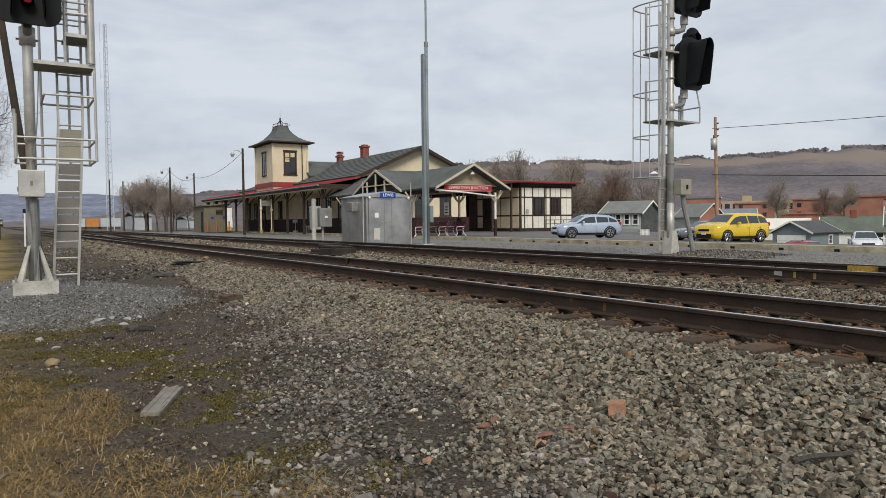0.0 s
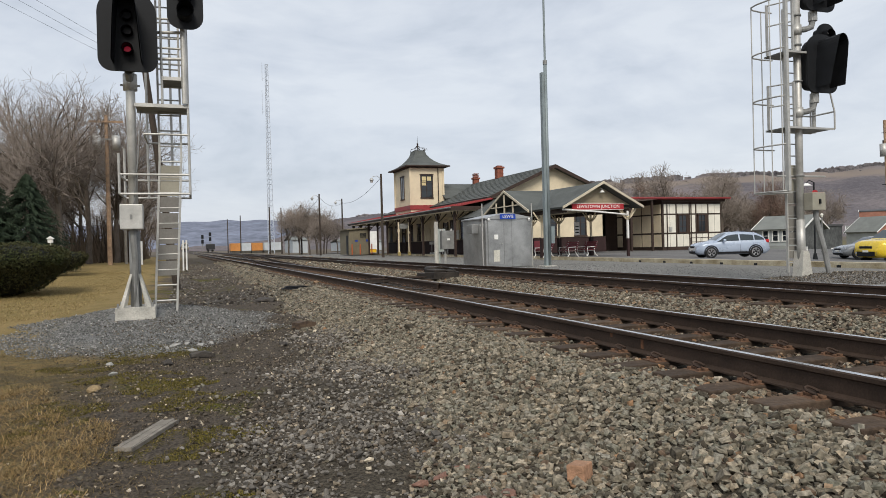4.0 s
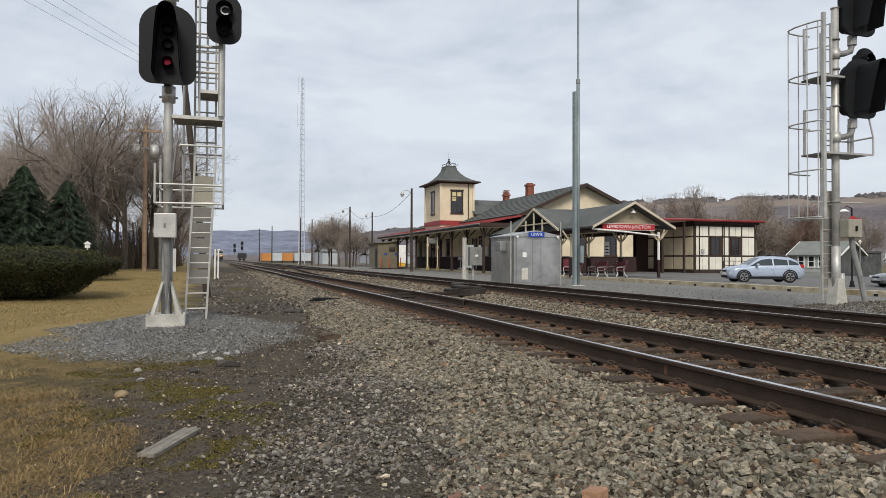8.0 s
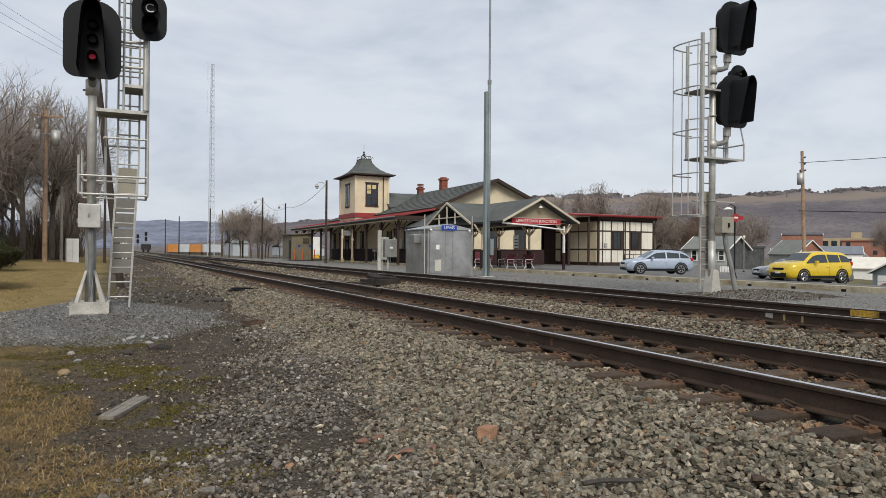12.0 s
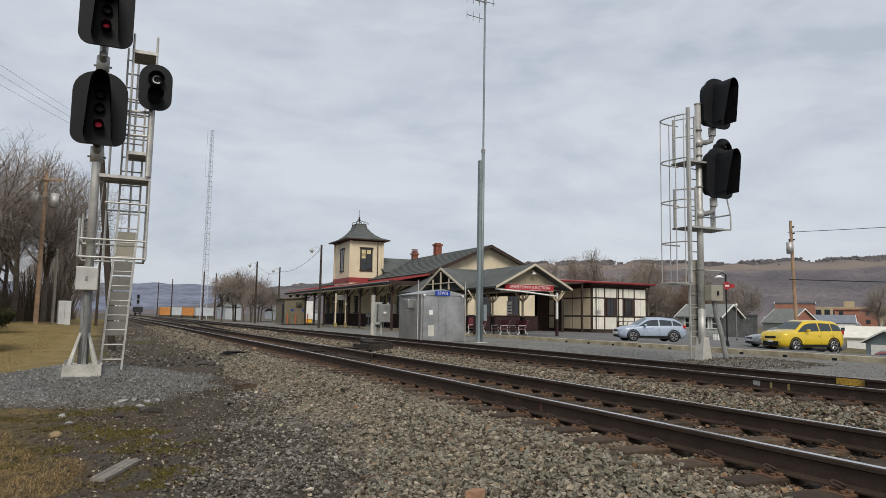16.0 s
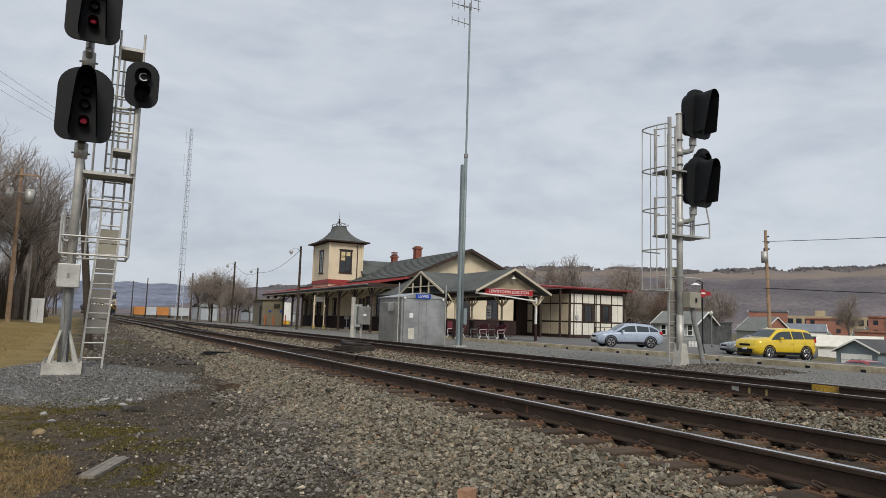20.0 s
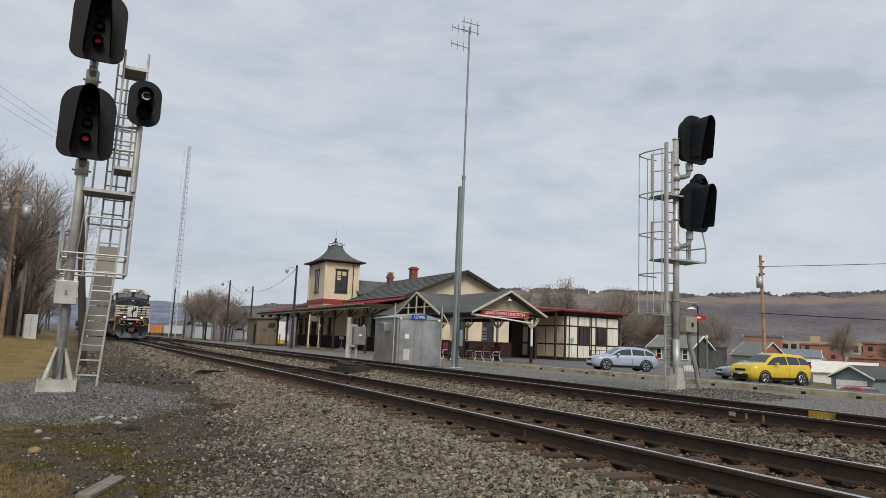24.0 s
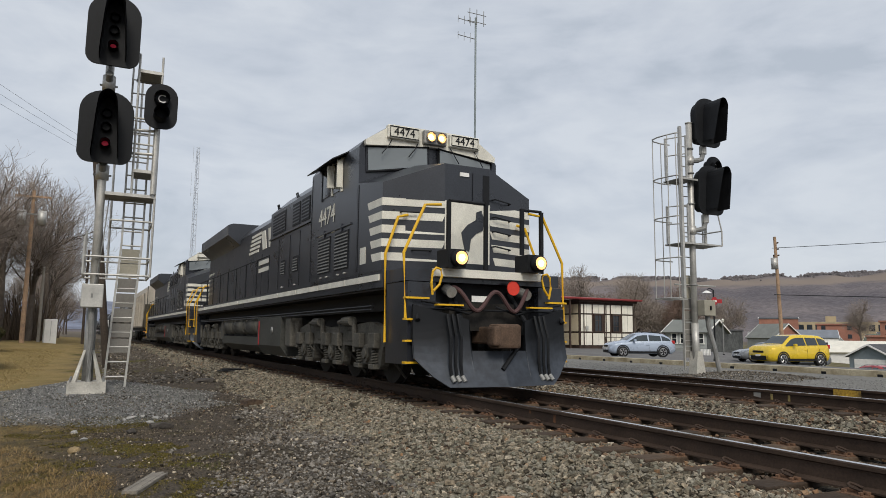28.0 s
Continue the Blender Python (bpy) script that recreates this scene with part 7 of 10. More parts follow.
    add_box(bm, -w0 * 0.60, w0 * 0.60, -0.008, 0.12, 0.27, 0.52 if style == "boxy" else 0.42, 0, 0.03)
    part("lower_grille", bm, BLACK, c)
    box("number_plate", -0.16, 0.16, -0.03, 0.0, 0.47, 0.57, WHITE, c)
    box("number_plate", -0.16, 0.16, L - 0.03, L + 0.015, 0.74, 0.84, WHITE, c)
    return c


SILVER = car_paint("silver_blue_paint", (0.36, 0.42, 0.52))
CARYELLOW = car_paint("bright_yellow_paint", (0.72, 0.50, 0.02))
CARGREEN = car_paint("lime_green_paint", (0.22, 0.50, 0.05))
CARGREY = car_paint("grey_car_paint", (0.16, 0.17, 0.18))
CARWHITE = car_paint("white_car_paint", (0.72, 0.73, 0.75))
CARRED = car_paint("red_car_paint", (0.40, 0.03, 0.03))
HEAD = -111.5


def parked(fx, fy, z, rz, *a, **kw):
    """A car placed by its front axle's middle."""
    v = Matrix.Rotation(radians(rz), 3, "Z") @ Vector((0, 0.86, 0))
    return car(fx - v.x, fy - v.y, z, rz, *a, **kw)


parked(29.3, 31.7, -0.325, HEAD, SILVER, "silver-blue crossover car parked on the asphalt", L=4.2, H=1.5, W=1.7)
parked(32.72, 23.5, -0.51, HEAD + 14, CARYELLOW, "bright yellow boxy hatchback parked on the asphalt", L=4.2, H=1.62, W=1.84, style="boxy")
parked(37.2, 10.3, -0.69, HEAD, CARGREEN, "lime green small hatchback parked near the kerb", L=3.7, H=1.55, W=1.65, style="boxy")
parked(42.5, 33.2, -0.78, HEAD, CARGREY, "dark grey saloon car parked behind", L=4.6, H=1.45, style="saloon")
parked(44.6, 29.5, -1.05, HEAD + 180, CARGREY, "grey estate car seen from behind", L=4.6, H=1.6)
parked(49.2, 23.6, -1.62, -58, CARWHITE, "white saloon car parked in the town", L=4.5, H=1.45, style="saloon")
parked(54.5, 29.4, -2.85, -20, CARRED, "red pickup truck parked beside the houses", L=5.2, H=1.78)


# ---- town beyond the car park ----
def house(name, c, rz, w, d, zb, ze, zr, wall, roof, label, wins=(), over=0.35, porch=None, chim=False, group="town houses", category="house"):
    """A gabled house: ridge along its own x; its front looks along its own -y. wins: (side, u, z, w, h)."""
    h = thing(name, pose(c[0], c[1], 0, 0, 0, rz), label, category, group)
    box("wall", -w / 2, w / 2, -d / 2, d / 2, zb, ze, wall, h)
    bm = B()
    add_prism(bm, [(-d / 2, ze), (d / 2, ze), (0, zr - 0.1)], -w / 2 + 0.01, w / 2 - 0.01, "x")
    part("gable", bm, wall, h)
    for s in (-1, 1):
        roof_slab("roof", [(-w / 2 - over, s * (d / 2 + over), ze - over * (zr - ze) / (d / 2)), (w / 2 + over, s * (d / 2 + over), ze - over * (zr - ze) / (d / 2)), (w / 2 + over, 0, zr), (-w / 2 - over, 0, zr)], h, roof, 0.14)
        for e in (-1, 1):
            bm = B()
            zl = ze - over * (zr - ze) / (d / 2)
            add_prism(bm, [(s * (d / 2 + over), zl - 0.15), (0, zr - 0.16), (0, zr + 0.01), (s * (d / 2 + over), zl + 0.01)], e * (w / 2 + over) - 0.04, e * (w / 2 + over) + 0.04, "x")
            part("bargeboard", bm, WHITE, h)
    for side, u, z, ww, hh in wins:
        if side == "f":
            sash(h, "x", u - ww / 2, u + ww / 2, z, z + hh, -d / 2, -1, WHITE, bars_v=0, bars_h=1)
        elif side == "r":
            sash(h, "y", u - ww / 2, u + ww / 2, z, z + hh, w / 2, 1, WHITE, bars_v=0, bars_h=1)
        elif side == "l":
            sash(h, "y", u - ww / 2, u + ww / 2, z, z + hh, -w / 2, -1, WHITE, bars_v=0, bars_h=1)
    if porch:
        roof_slab("porch_roof", [(-w / 2, -d / 2 - 1.8, porch - 0.3), (w / 2, -d / 2 - 1.8, porch - 0.3), (w / 2, -d / 2, porch + 0.2), (-w / 2, -d / 2, porch + 0.2)], h, roof, 0.12)
        n = 4
        for i in range(n):
            xx = -w / 2 + 0.15 + (w - 0.3) * i / (n - 1)
            box("porch_post", xx - 0.07, xx + 0.07, -d / 2 - 1.75, -d / 2 - 1.6, zb, porch - 0.35, WHITE, h)
        box("porch_rail", -w / 2, w / 2, -d / 2 - 1.72, -d / 2 - 1.66, porch - 1.7, porch - 1.6, WHITE, h)
    if chim:
        box("chimney", -0.35, 0.35, -0.35, 0.35, zr - 0.6, zr + 0.9, BRICKRED, h)
    return h


GREYWALL = mat("grey_clapboard", (0.40, 0.42, 0.41), 0.8, 0, 0.15, 1.0, 0.1, 20)
BLUEWALL = mat("pale_blue_siding", (0.36, 0.44, 0.49), 0.8, 0, 0.1, 1.0, 0.1, 20)
SLATEBLUE = mat("slate_blue_siding", (0.19, 0.23, 0.25), 0.8, 0, 0.15, 1.0, 0.1, 20)
STONEDARK = mat("dark_stone_wall", (0.10, 0.105, 0.105), 0.9, 0, 0.5, 1.2, 0.4, 6)
ROOFGREY = mat("grey_felt_roof", (0.20, 0.21, 0.195), 0.9, 0, 0.2, 0.8, 0.15, 15)
ROOFBLUE = mat("blue_grey_slate_roof", (0.20, 0.22, 0.25), 0.85, 0, 0.2, 0.8, 0.15, 15)
ROOFDARK = mat("dark_shingle_roof", (0.09, 0.09, 0.095), 0.9, 0, 0.25, 0.8, 0.15, 15)
ROOFGREEN = mat("mossy_green_roof", (0.13, 0.15, 0.12), 0.9, 0, 0.25, 0.8, 0.15, 15)
FADED = mat("faded_brick_panel", (0.36, 0.235, 0.185), 0.9, 0, 0.4, 0.6, 0.1, 8)
MILL = mat("mill_brick", (0.34, 0.160, 0.115), 0.9, 0, 0.3, 0.4, 0.15, 8)
BUFF = mat("buff_brick", (0.42, 0.34, 0.22), 0.9, 0, 0.2, 0.3, 0.1, 8)
TARP = mat("blue_tarpaulin", (0.02, 0.10, 0.55), 0.5, 0, 0.2, 2, 0.1, 20)
gh = house("house", (62.0, 56.5), -72, 4.9, 5.2, -3.0, 1.7, 3.0, GREYWALL, ROOFGREY, "grey clapboard house with white windows, dark gable and porch", [("f", u, 0.3, 0.52, 1.05) for u in (-1.35, -0.3, 0.75, 1.8)], porch=-0.45)
# gable end laid over in a darker grey than the front
box("side_wall", 2.45, 2.49, -2.6, 2.6, -3.0, 1.7, STONEDARK, gh, "dark grey overlay on the gable end")
bm = B()
add_prism(bm, [(-2.6, 1.7), (2.6, 1.7), (0, 2.88)], 2.45, 2.49, "x")
part("side_gable", bm, STONEDARK, gh)
st = thing("stone_building", pose(66.7, 58.05, 0, 0, 0, -72), "low dark flat-roofed building beside the grey house", "building", "town houses")
box("wall", -2.4, 2.4, -2.3, 2.3, -3.2, 1.75, STONEDARK, st)
box("parapet", -2.5, 2.5, -2.28, 2.4, 1.75, 1.95, ROOFDARK, st)
sash(st, "y", -0.5, 0.3, -1.7, -0.8, 2.4, 1, WHITE, bars_v=0, bars_h=1)
rh = house("house", (96.5, 73.2), -97, 5.5, 5.4, -3.5, 1.25, 3.3, MILL, ROOFGREY, "brick row house with a pale grey roof", [("r", 0.9, -1.2, 0.7, 1.3)], over=0.3)
box("front_cladding", -2.75, 2.75, -2.75, -2.7, -3.5, 1.2, GREYWALL, rh)
house("house", (115.5, 87.0), -52, 6.6, 6.0, -3.5, 4.7, 5.0, MILL, ROOFDARK, "flat brick block above the roofs", [("f", -1.8, 2.4, 0.9, 1.1)], over=0.1)
house("house", (114.0, 78.5), -52, 6.6, 6.0, -4.0, 1.3, 2.6, WHITE, ROOFBLUE, "white house under a blue-grey roof", [("f", -1.6, -0.8, 0.9, 1.2), ("f", 1.5, -0.8, 0.9, 1.2)], over=0.2)
gs = house("shed", (72.0, 41.0), 7, 7.0, 3.9, -3.6, -0.55, 0.5, SLATEBLUE, ROOFDARK, "slate-blue garage with a wide white door", [("f", 1.2, -1.9, 0.7, 0.8)], category="shed")
box("garage_door", -3.56, -3.48, -1.45, 1.45, -3.3, -1.0, WHITE, gs, "white panelled garage door")
for k in range(3):
    box("door_seam", -3.57, -3.558, -1.45, 1.45, -2.75 + 0.57 * k, -2.72 + 0.57 * k, GREYWALL, gs)
house("house", (98.6, 60.4), -60, 7.6, 7.0, -4.5, -0.7, 0.75, WHITE, OFFWHITE, "long low white building with a pale roof", [])
house("house", (96.5, 48.6), -62, 7.4, 6.5, -4.5, -1.0, 0.9, WHITE, ROOFGREEN, "white house with a wide grey roof", [("f", u, -2.5, 0.9, 1.2) for u in (-2.8, 0.4, 2.8)], chim=True)
wh = house("house", (83.5, 35.5), -66, 5.0, 6.0, -3.6, 0.1, 1.95, WHITE, ROOFGREEN, "white house under a green roof with a blue tarpaulin", [("f", -1.3, -1.35, 0.75, 1.1), ("f", 1.1, -1.35, 0.5, 1.0)])
box("back_porch", 1.75, 2.75, -3.02, -2.4, -3.6, -0.1, ROOFDARK, wh)
roof_slab("tarpaulin", [(0.3, -3.3, 0.06), (2.75, -3.3, 0.06), (2.75, -2.35, 0.63), (0.9, -2.1, 0.78)], wh, TARP, 0.03)
house("house", (90.0, 34.3), -66, 5.0, 5.5, -3.6, 0.3, 2.2, GREYWALL, ROOFDARK, "grey house with a dark shingle roof", [])
house("house", (83.6, 28.7), 18, 12.0, 6.2, -3.6, 0.08, 1.85, BLUEWALL, ROOFGREY, "pale blue house with white trim and gable windows", [("l", u, z, ww, hh) for u, z, ww, hh in ((-1.05, 0.22, 0.36, 0.52), (1.05, 0.22, 0.36, 0.52), (-1.2, -1.35, 0.46, 0.95), (1.2, -1.35, 0.46, 0.95), (-2.45, -0.85, 0.5, 0.40), (1.15, -3.0, 0.5, 0.5))], over=0.3)
for cx_, cy_, rz_, w_, d_, zt_, lab_ in ((160, 74, -66, 15, 14, 5.0, "long red brick mill building with small windows"), (177, 98, -62, 12, 12, 5.2, "tall red brick mill building"), (178, 117, -57, 10, 8, 4.7, "red brick mill block with a flat roof"), (150, 86, -60, 10, 6, 1.5, "low red brick shed in front of the mill")):
    mb = thing("mill_building", pose(cx_, cy_, 0, 0, 0, rz_), lab_, "building", "town mills")
    box("wall", -w_ / 2, w_ / 2, -d_ / 2, d_ / 2, -4, zt_, MILL, mb)
    box("parapet", -w_ / 2 - 0.3, w_ / 2 + 0.3, -d_ / 2 - 0.3, d_ / 2 + 0.3, zt_, zt_ + 0.4, MILL, mb)
    if w_ == 15:
        box("faded_panel", -0.6, 3.4, -7.06, -7.0, 1.5, 4.2, FADED, mb, "faded pale painted panel")
    for i in range(0, int(w_ / 3), 2):
        for z in (1.2, 3.4):
            if z + 1.2 < zt_:
                xx = -w_ / 2 + 1.5 + 3 * i
                box("window", xx - 0.5, xx + 0.5, -d_ / 2 - 0.03, -d_ / 2 + 0.02, z, z + 1.1, GLASS, mb)
ind = thing("factory_block", pose(216, 142, 0, 0, 0, -57), "long buff industrial building with rows of windows", "building", "town mills")
box("wall", -18, 18, -7, 7, -4, 6.5, BUFF, ind)
for i in range(14):
    box("window", -16.6 + 2.45 * i, -15.0 + 2.45 * i, -7.04, -6.98, 3.6, 5.6, GLASS, ind)
box("water_tank", -4, -1, -2, 1, 6.5, 8.4, BUFF, ind)
rg = np.random.RandomState(11)
for k in range(16):
    a = radians(50 + 30 * rg.rand())
    r_ = 200 + 90 * rg.rand()
    wx, wy = r_ * math.sin(a), r_ * math.cos(a)
    wallm = (WHITE, MILL, GREYWALL, BUFF)[k % 4]
    house("house", (wx, wy), -math.degrees(a) + 25 * rg.randn(), 7 + 5 * rg.rand(), 6 + 2 * rg.rand(), -4, 0.2 + 1.2 * rg.rand(), 2.4 + 1.5 * rg.rand(), wallm, (ROOFGREY, ROOFDARK, ROOFGREEN)[k % 3], "distant town house with a plain gabled roof", [("f", -1.8, -1.2, 0.9, 1.2), ("f", 1.5, -1.2, 0.9, 1.2)])

# utility poles, street lamps, wires
def utility_pole(x, y, z, h, lean=0.0, boxes=True, m=None, group="utility poles"):
    p = thing("utility_pole", pose(x, y, z, 0, lean, 0), "weathered wooden utility pole with transformer and insulators", "pole", group)
    tube("pole", (0, 0, -0.5), (0, 0, h), 0.17, m or POLEWOOD, p, r2=0.11, seg=12)
    if boxes:
        tube("transformer", (-0.38, -0.1, h - 2.6), (-0.38, -0.1, h - 1.7), 0.24, GALV, p, seg=14)
        tube("transformer_bushing", (-0.38, -0.1, h - 1.7), (-0.38, -0.1, h - 1.45), 0.05, BROWN, p, seg=8)
        for k in range(3):
            tube("insulator", (0.2, 0, h - 0.5 - 0.5 * k), (0.36, 0, h - 0.46 - 0.5 * k), 0.06, BROWN, p, seg=8)
    return p


utility_pole(48.2, 34.6, -1.3, 10.25, lean=-2.2)


def wire(a, b, sag, r=0.02):
    bm = B()
    pts = [(a[0] + (b[0] - a[0]) * i / 12, a[1] + (b[1] - a[1]) * i / 12, a[2] + (b[2] - a[2]) * i / 12 - sag * 4 * (i / 12) * (1 - i / 12)) for i in range(13)]
    add_path(bm, pts, r, 5)
    return tagged(part("overhead_wire", bm, BLACK), "thin dark overhead wire between utility poles", "wire", "overhead wires")


wire((47.7, 34.8, 8.05), (62, -20, 8.7), 0.7, 0.022)
wire((47.7, 34.8, 4.35), (62, -20, 1.7), 0.2, 0.03)


def street_lamp(x, y, z, h, shade=False):
    p = thing("street_lamp", pose(x, y, z), "black street lamp post beside the car park", "street lamp", "street lamps")
    tube("post", (0, 0, -0.1), (0, 0, h), 0.045, BLACK if shade else GALV_DARK, p, seg=10)
    tube("base", (0, 0, -0.1), (0, 0, 0.35), 0.16, BLACK, p, r2=0.08, seg=12)
    if shade:
        bm = B()
        add_path(bm, [(0, 0, h), (-0.35, 0, h + 0.12), (-0.55, 0, h - 0.05)], 0.025, 6)
        part("arm", bm, BLACK, p)
        bm = B()
        add_tube(bm, (-0.55, 0, h - 0.05), (-0.55, 0, h - 0.2), 0.07, 0.30, 14)
        part("shade", bm, WHITE, p)
        bm = B()
        add_prism(bm, [(0.0 + 0.26 * math.cos(radians(22.5 + 45 * q)), h - 0.67 + 0.26 * math.sin(radians(22.5 + 45 * q))) for q in range(8)], -0.085, -0.06)
        s = part("octagon_sign", bm, REDSIGN, p, "red octagonal sign")
        box("text_bar", -0.17, 0.17, -0.095, -0.085, h - 0.72, h - 0.62, WHITE, s)
        box("name_plate", 0.26, 0.62, -0.085, -0.06, h - 0.79, h - 0.55, REDSIGN, p, "small red plate")
    else:
        bm = B()
        add_tube(bm, (0, 0, h), (0, 0, h + 0.16), 0.06, 0.10, 8)
        add_tube(bm, (0, 0, h + 0.16), (0, 0, h + 0.30), 0.13, 0.02, 8)
        part("lantern", bm, OFFWHITE, p)
    return p


street_lamp(33.65, 28.1, -0.5, 4.3, True)
street_lamp(46.2, 38.6, -0.75, 2.95)
street_lamp(46.9, 21.3, -2.0, 2.95)
gt = thing("white_gate", pose(0, 0, 0), "small white picket gate at the car park edge", "gate")
for k in range(7):
    box("picket", 43.0 + 0.16 * k, 43.08 + 0.16 * k, 38.0, 38.05, -0.85, 0.0, WHITE, gt)
for z in (-0.6, -0.25):
    box("rail", 43.0, 44.1, 38.05, 38.1, z, z + 0.07, WHITE, gt)
# ---- far along the line ----
# mast steel coloured pale blue to carry the haze in front of it
HAZEMAST = mat("haze_paled_steel", (0.50, 0.54, 0.60), 0.6, 0.0, 0.1, 1.0, 0.0, 30)
lt = thing("lattice_mast", pose(16.7, 148, 0), "tall slender grey lattice radio mast", "mast")
bm = B()
hgt = 39.5
legs = [(0.75 * math.cos(radians(a)), 0.75 * math.sin(radians(a))) for a in (90, 210, 330)]
for lx, ly in legs:
    add_tube(bm, (lx, ly, -0.3), (lx * 0.45, ly * 0.45, hgt), 0.06, seg=5)
part("mast_leg", bm, HAZEMAST, lt)
bm = B()
n = 36
for i in range(n):
    f0, f1 = i / n, (i + 1) / n
    for j in range(3):
        a, b = legs[j], legs[(j + 1) % 3]
        s0, s1 = 1 - 0.55 * f0, 1 - 0.55 * f1
        add_tube(bm, (a[0] * s0, a[1] * s0, hgt * f0), (b[0] * s1, b[1] * s1, hgt * f1), 0.03, seg=4)
        add_tube(bm, (a[0] * s1, a[1] * s1, hgt * f1), (b[0] * s1, b[1] * s1, hgt * f1), 0.03, seg=4)
tagged(part("mast_bracing", bm, HAZEMAST, lt), kind="stuff")
bm = B()
add_tube(bm, (-0.9, 0, 36), (-0.9, 0, 39.8), 0.05, seg=5)
add_tube(bm, (-1.0, 0, 29), (-1.0, 0, 34), 0.04, seg=5)
for z in (29.5, 36.5):
    add_tube(bm, (-0.95, 0, z), (0, 0, z), 0.03, seg=4)
part("side_aerial", bm, HAZEMAST, lt)
ORC = mat("orange_container", (0.55, 0.24, 0.07), 0.7, 0, 0.2, 0.5, 0.05, 10)
GRC = mat("pale_grey_container", (0.50, 0.53, 0.55), 0.7, 0, 0.15, 0.5, 0.05, 10)
for i, (xx, yy, ll, m, lab) in enumerate(((11.6, 186, 2.4, ORC, "faded orange freight container in the far yard"), (14.2, 186, 2.6, GRC, "pale grey freight container in the far yard"), (17.0, 186, 2.8, ORC, "faded orange freight container in the far yard"), (20.6, 182, 4.2, GRC, "pale grey freight container in the far yard"), (26.3, 104, 3.2, WHITE, "white trailer standing beyond the station"))):
    cth = thing("container", pose(xx, yy, 0.0), lab, "container", "yard containers")
    box("body", -ll / 2, ll / 2, -1.2, 6, 0.35, 2.35 if i < 4 else 3.1, m, cth)
    for k in range(int(ll / 0.4)):
        box("corrugation", -ll / 2 + 0.2 + 0.4 * k - 0.05, -ll / 2 + 0.2 + 0.4 * k + 0.05, -1.24, -1.2, 0.5, 2.3, m, cth)
    box("chassis", -ll / 2 + 0.1, ll / 2 - 0.1, -1.1, 5.9, -0.3, 0.35, YELLOW if i == 4 else LOCOGREY, cth)
BLD = mat("pale_shed_cladding", (0.42, 0.45, 0.47), 0.7, 0, 0.15, 0.3, 0.05, 10)
for xx, yy, w_, h_ in ((24.2, 158, 3.4, 2.6), (46, 190, 12, 2.0), (60, 160, 12, 1.8)):
    sh = thing("yard_building", pose(xx, yy, 0), "pale metal-clad yard building in the distance", "building", "yard buildings")
    box("wall", -w_ / 2, w_ / 2, 0, 14, -0.4, h_, BLD, sh)
    roof_slab("roof", [(-w_ / 2 - 0.3, -0.3, h_), (w_ / 2 + 0.3, -0.3, h_), (w_ / 2 + 0.3, 7, h_ + 1), (-w_ / 2 - 0.3, 7, h_ + 1)], sh, ROOFGREY, 0.12)
    roof_slab("roof", [(-w_ / 2 - 0.3, 14.3, h_), (w_ / 2 + 0.3, 14.3, h_), (w_ / 2 + 0.3, 7, h_ + 1), (-w_ / 2 - 0.3, 7, h_ + 1)], sh, ROOFGREY, 0.12)
# signal bridge far down the line
for gx_, gh_ in ((5.2, 6.4), (8.2, 7.4)):
    sb = thing("distant_signal", pose(gx_, 300, 0), "distant signal mast beside the tracks", "signal", "distant signals")
    tube("mast", (0, 0, -0.3), (0, 0, gh_), 0.12, GALV_DARK, sb, seg=8)
    for zz in (gh_ - 0.2, gh_ - 2.2):
        box("signal_head", -0.5, 0.5, -0.5, -0.1, zz - 0.8, zz + 0.8, BLACK, sb, bevel=0.15)
    box("platform_tread", -0.8, 0.8, -0.3, 0.6, gh_ - 3.4, gh_ - 3.3, GALV_DARK, sb)
bw = thing("standing_wagon", pose(7.4, 262, 0), "dark wagon standing far down the line", "wagon")
box("body", -1.5, 1.5, 0, 14, 0.9, 2.9, TANKBLACK, bw, bevel=0.15)
for yy in (2, 12):
    truck2(bw, yy)
# short white marker posts and the cabinet on the lawn
for xx in (0.42, 0.62):
    tagged(tube("marker_post", (xx, 46.0, -0.6), (xx + 0.02, 46.0, 1.55), 0.05, WHITE, None, seg=8), "slim white marker post beside the track", "post", "marker posts")
wb = thing("lawn_cabinet", pose(-3.1, 57.5, 0.05, 0, 0, 12), "white telecom cabinet standing on the lawn", "cabinet")
box("body", -0.42, 0.42, -0.3, 0.3, -0.2, 1.65, WHITE, wb, bevel=0.03)
box("door_seam", -0.01, 0.01, -0.31, -0.3, 0.05, 1.5, GALV_DARK, wb)
utility_pole(-4.55, 53.5, 0.0, 10.7, boxes=False)
cr = thing("pole_crossarm", pose(-4.55, 53.3, 10.2), "wooden crossarm with two transformers on the pole", "crossarm")
box("arm", -1.1, 1.1, -0.06, 0.06, -0.06, 0.06, POLEWOOD, cr)
for s in (-1, 1):
    tube("transformer", (s * 0.62, 0, -2.0), (s * 0.62, 0, -1.0), 0.28, GALV, cr, seg=14)
    box("bracket", min(0, s * 0.62), max(0, s * 0.62), -0.05, 0.05, -1.3, -1.2, GALV_DARK, cr)
dp = thing("leaning_pole", pose(0, 0, 0), "dark leaning wooden pole behind the signal", "pole", "utility poles")
tube("pole", (0.45, 24.9, -0.6), (-0.45, 24.9, 7.6), 0.13, POLEDARK, dp, r2=0.10, seg=12)
DARKPOLE = mat("creosoted_timber", (0.075, 0.058, 0.045), 0.9, 0, 0.3, 1.2, 0.3, 25)
GREYPOLE = mat("silvered_timber", (0.30, 0.275, 0.235), 0.9, 0, 0.3, 1.2, 0.3, 25)
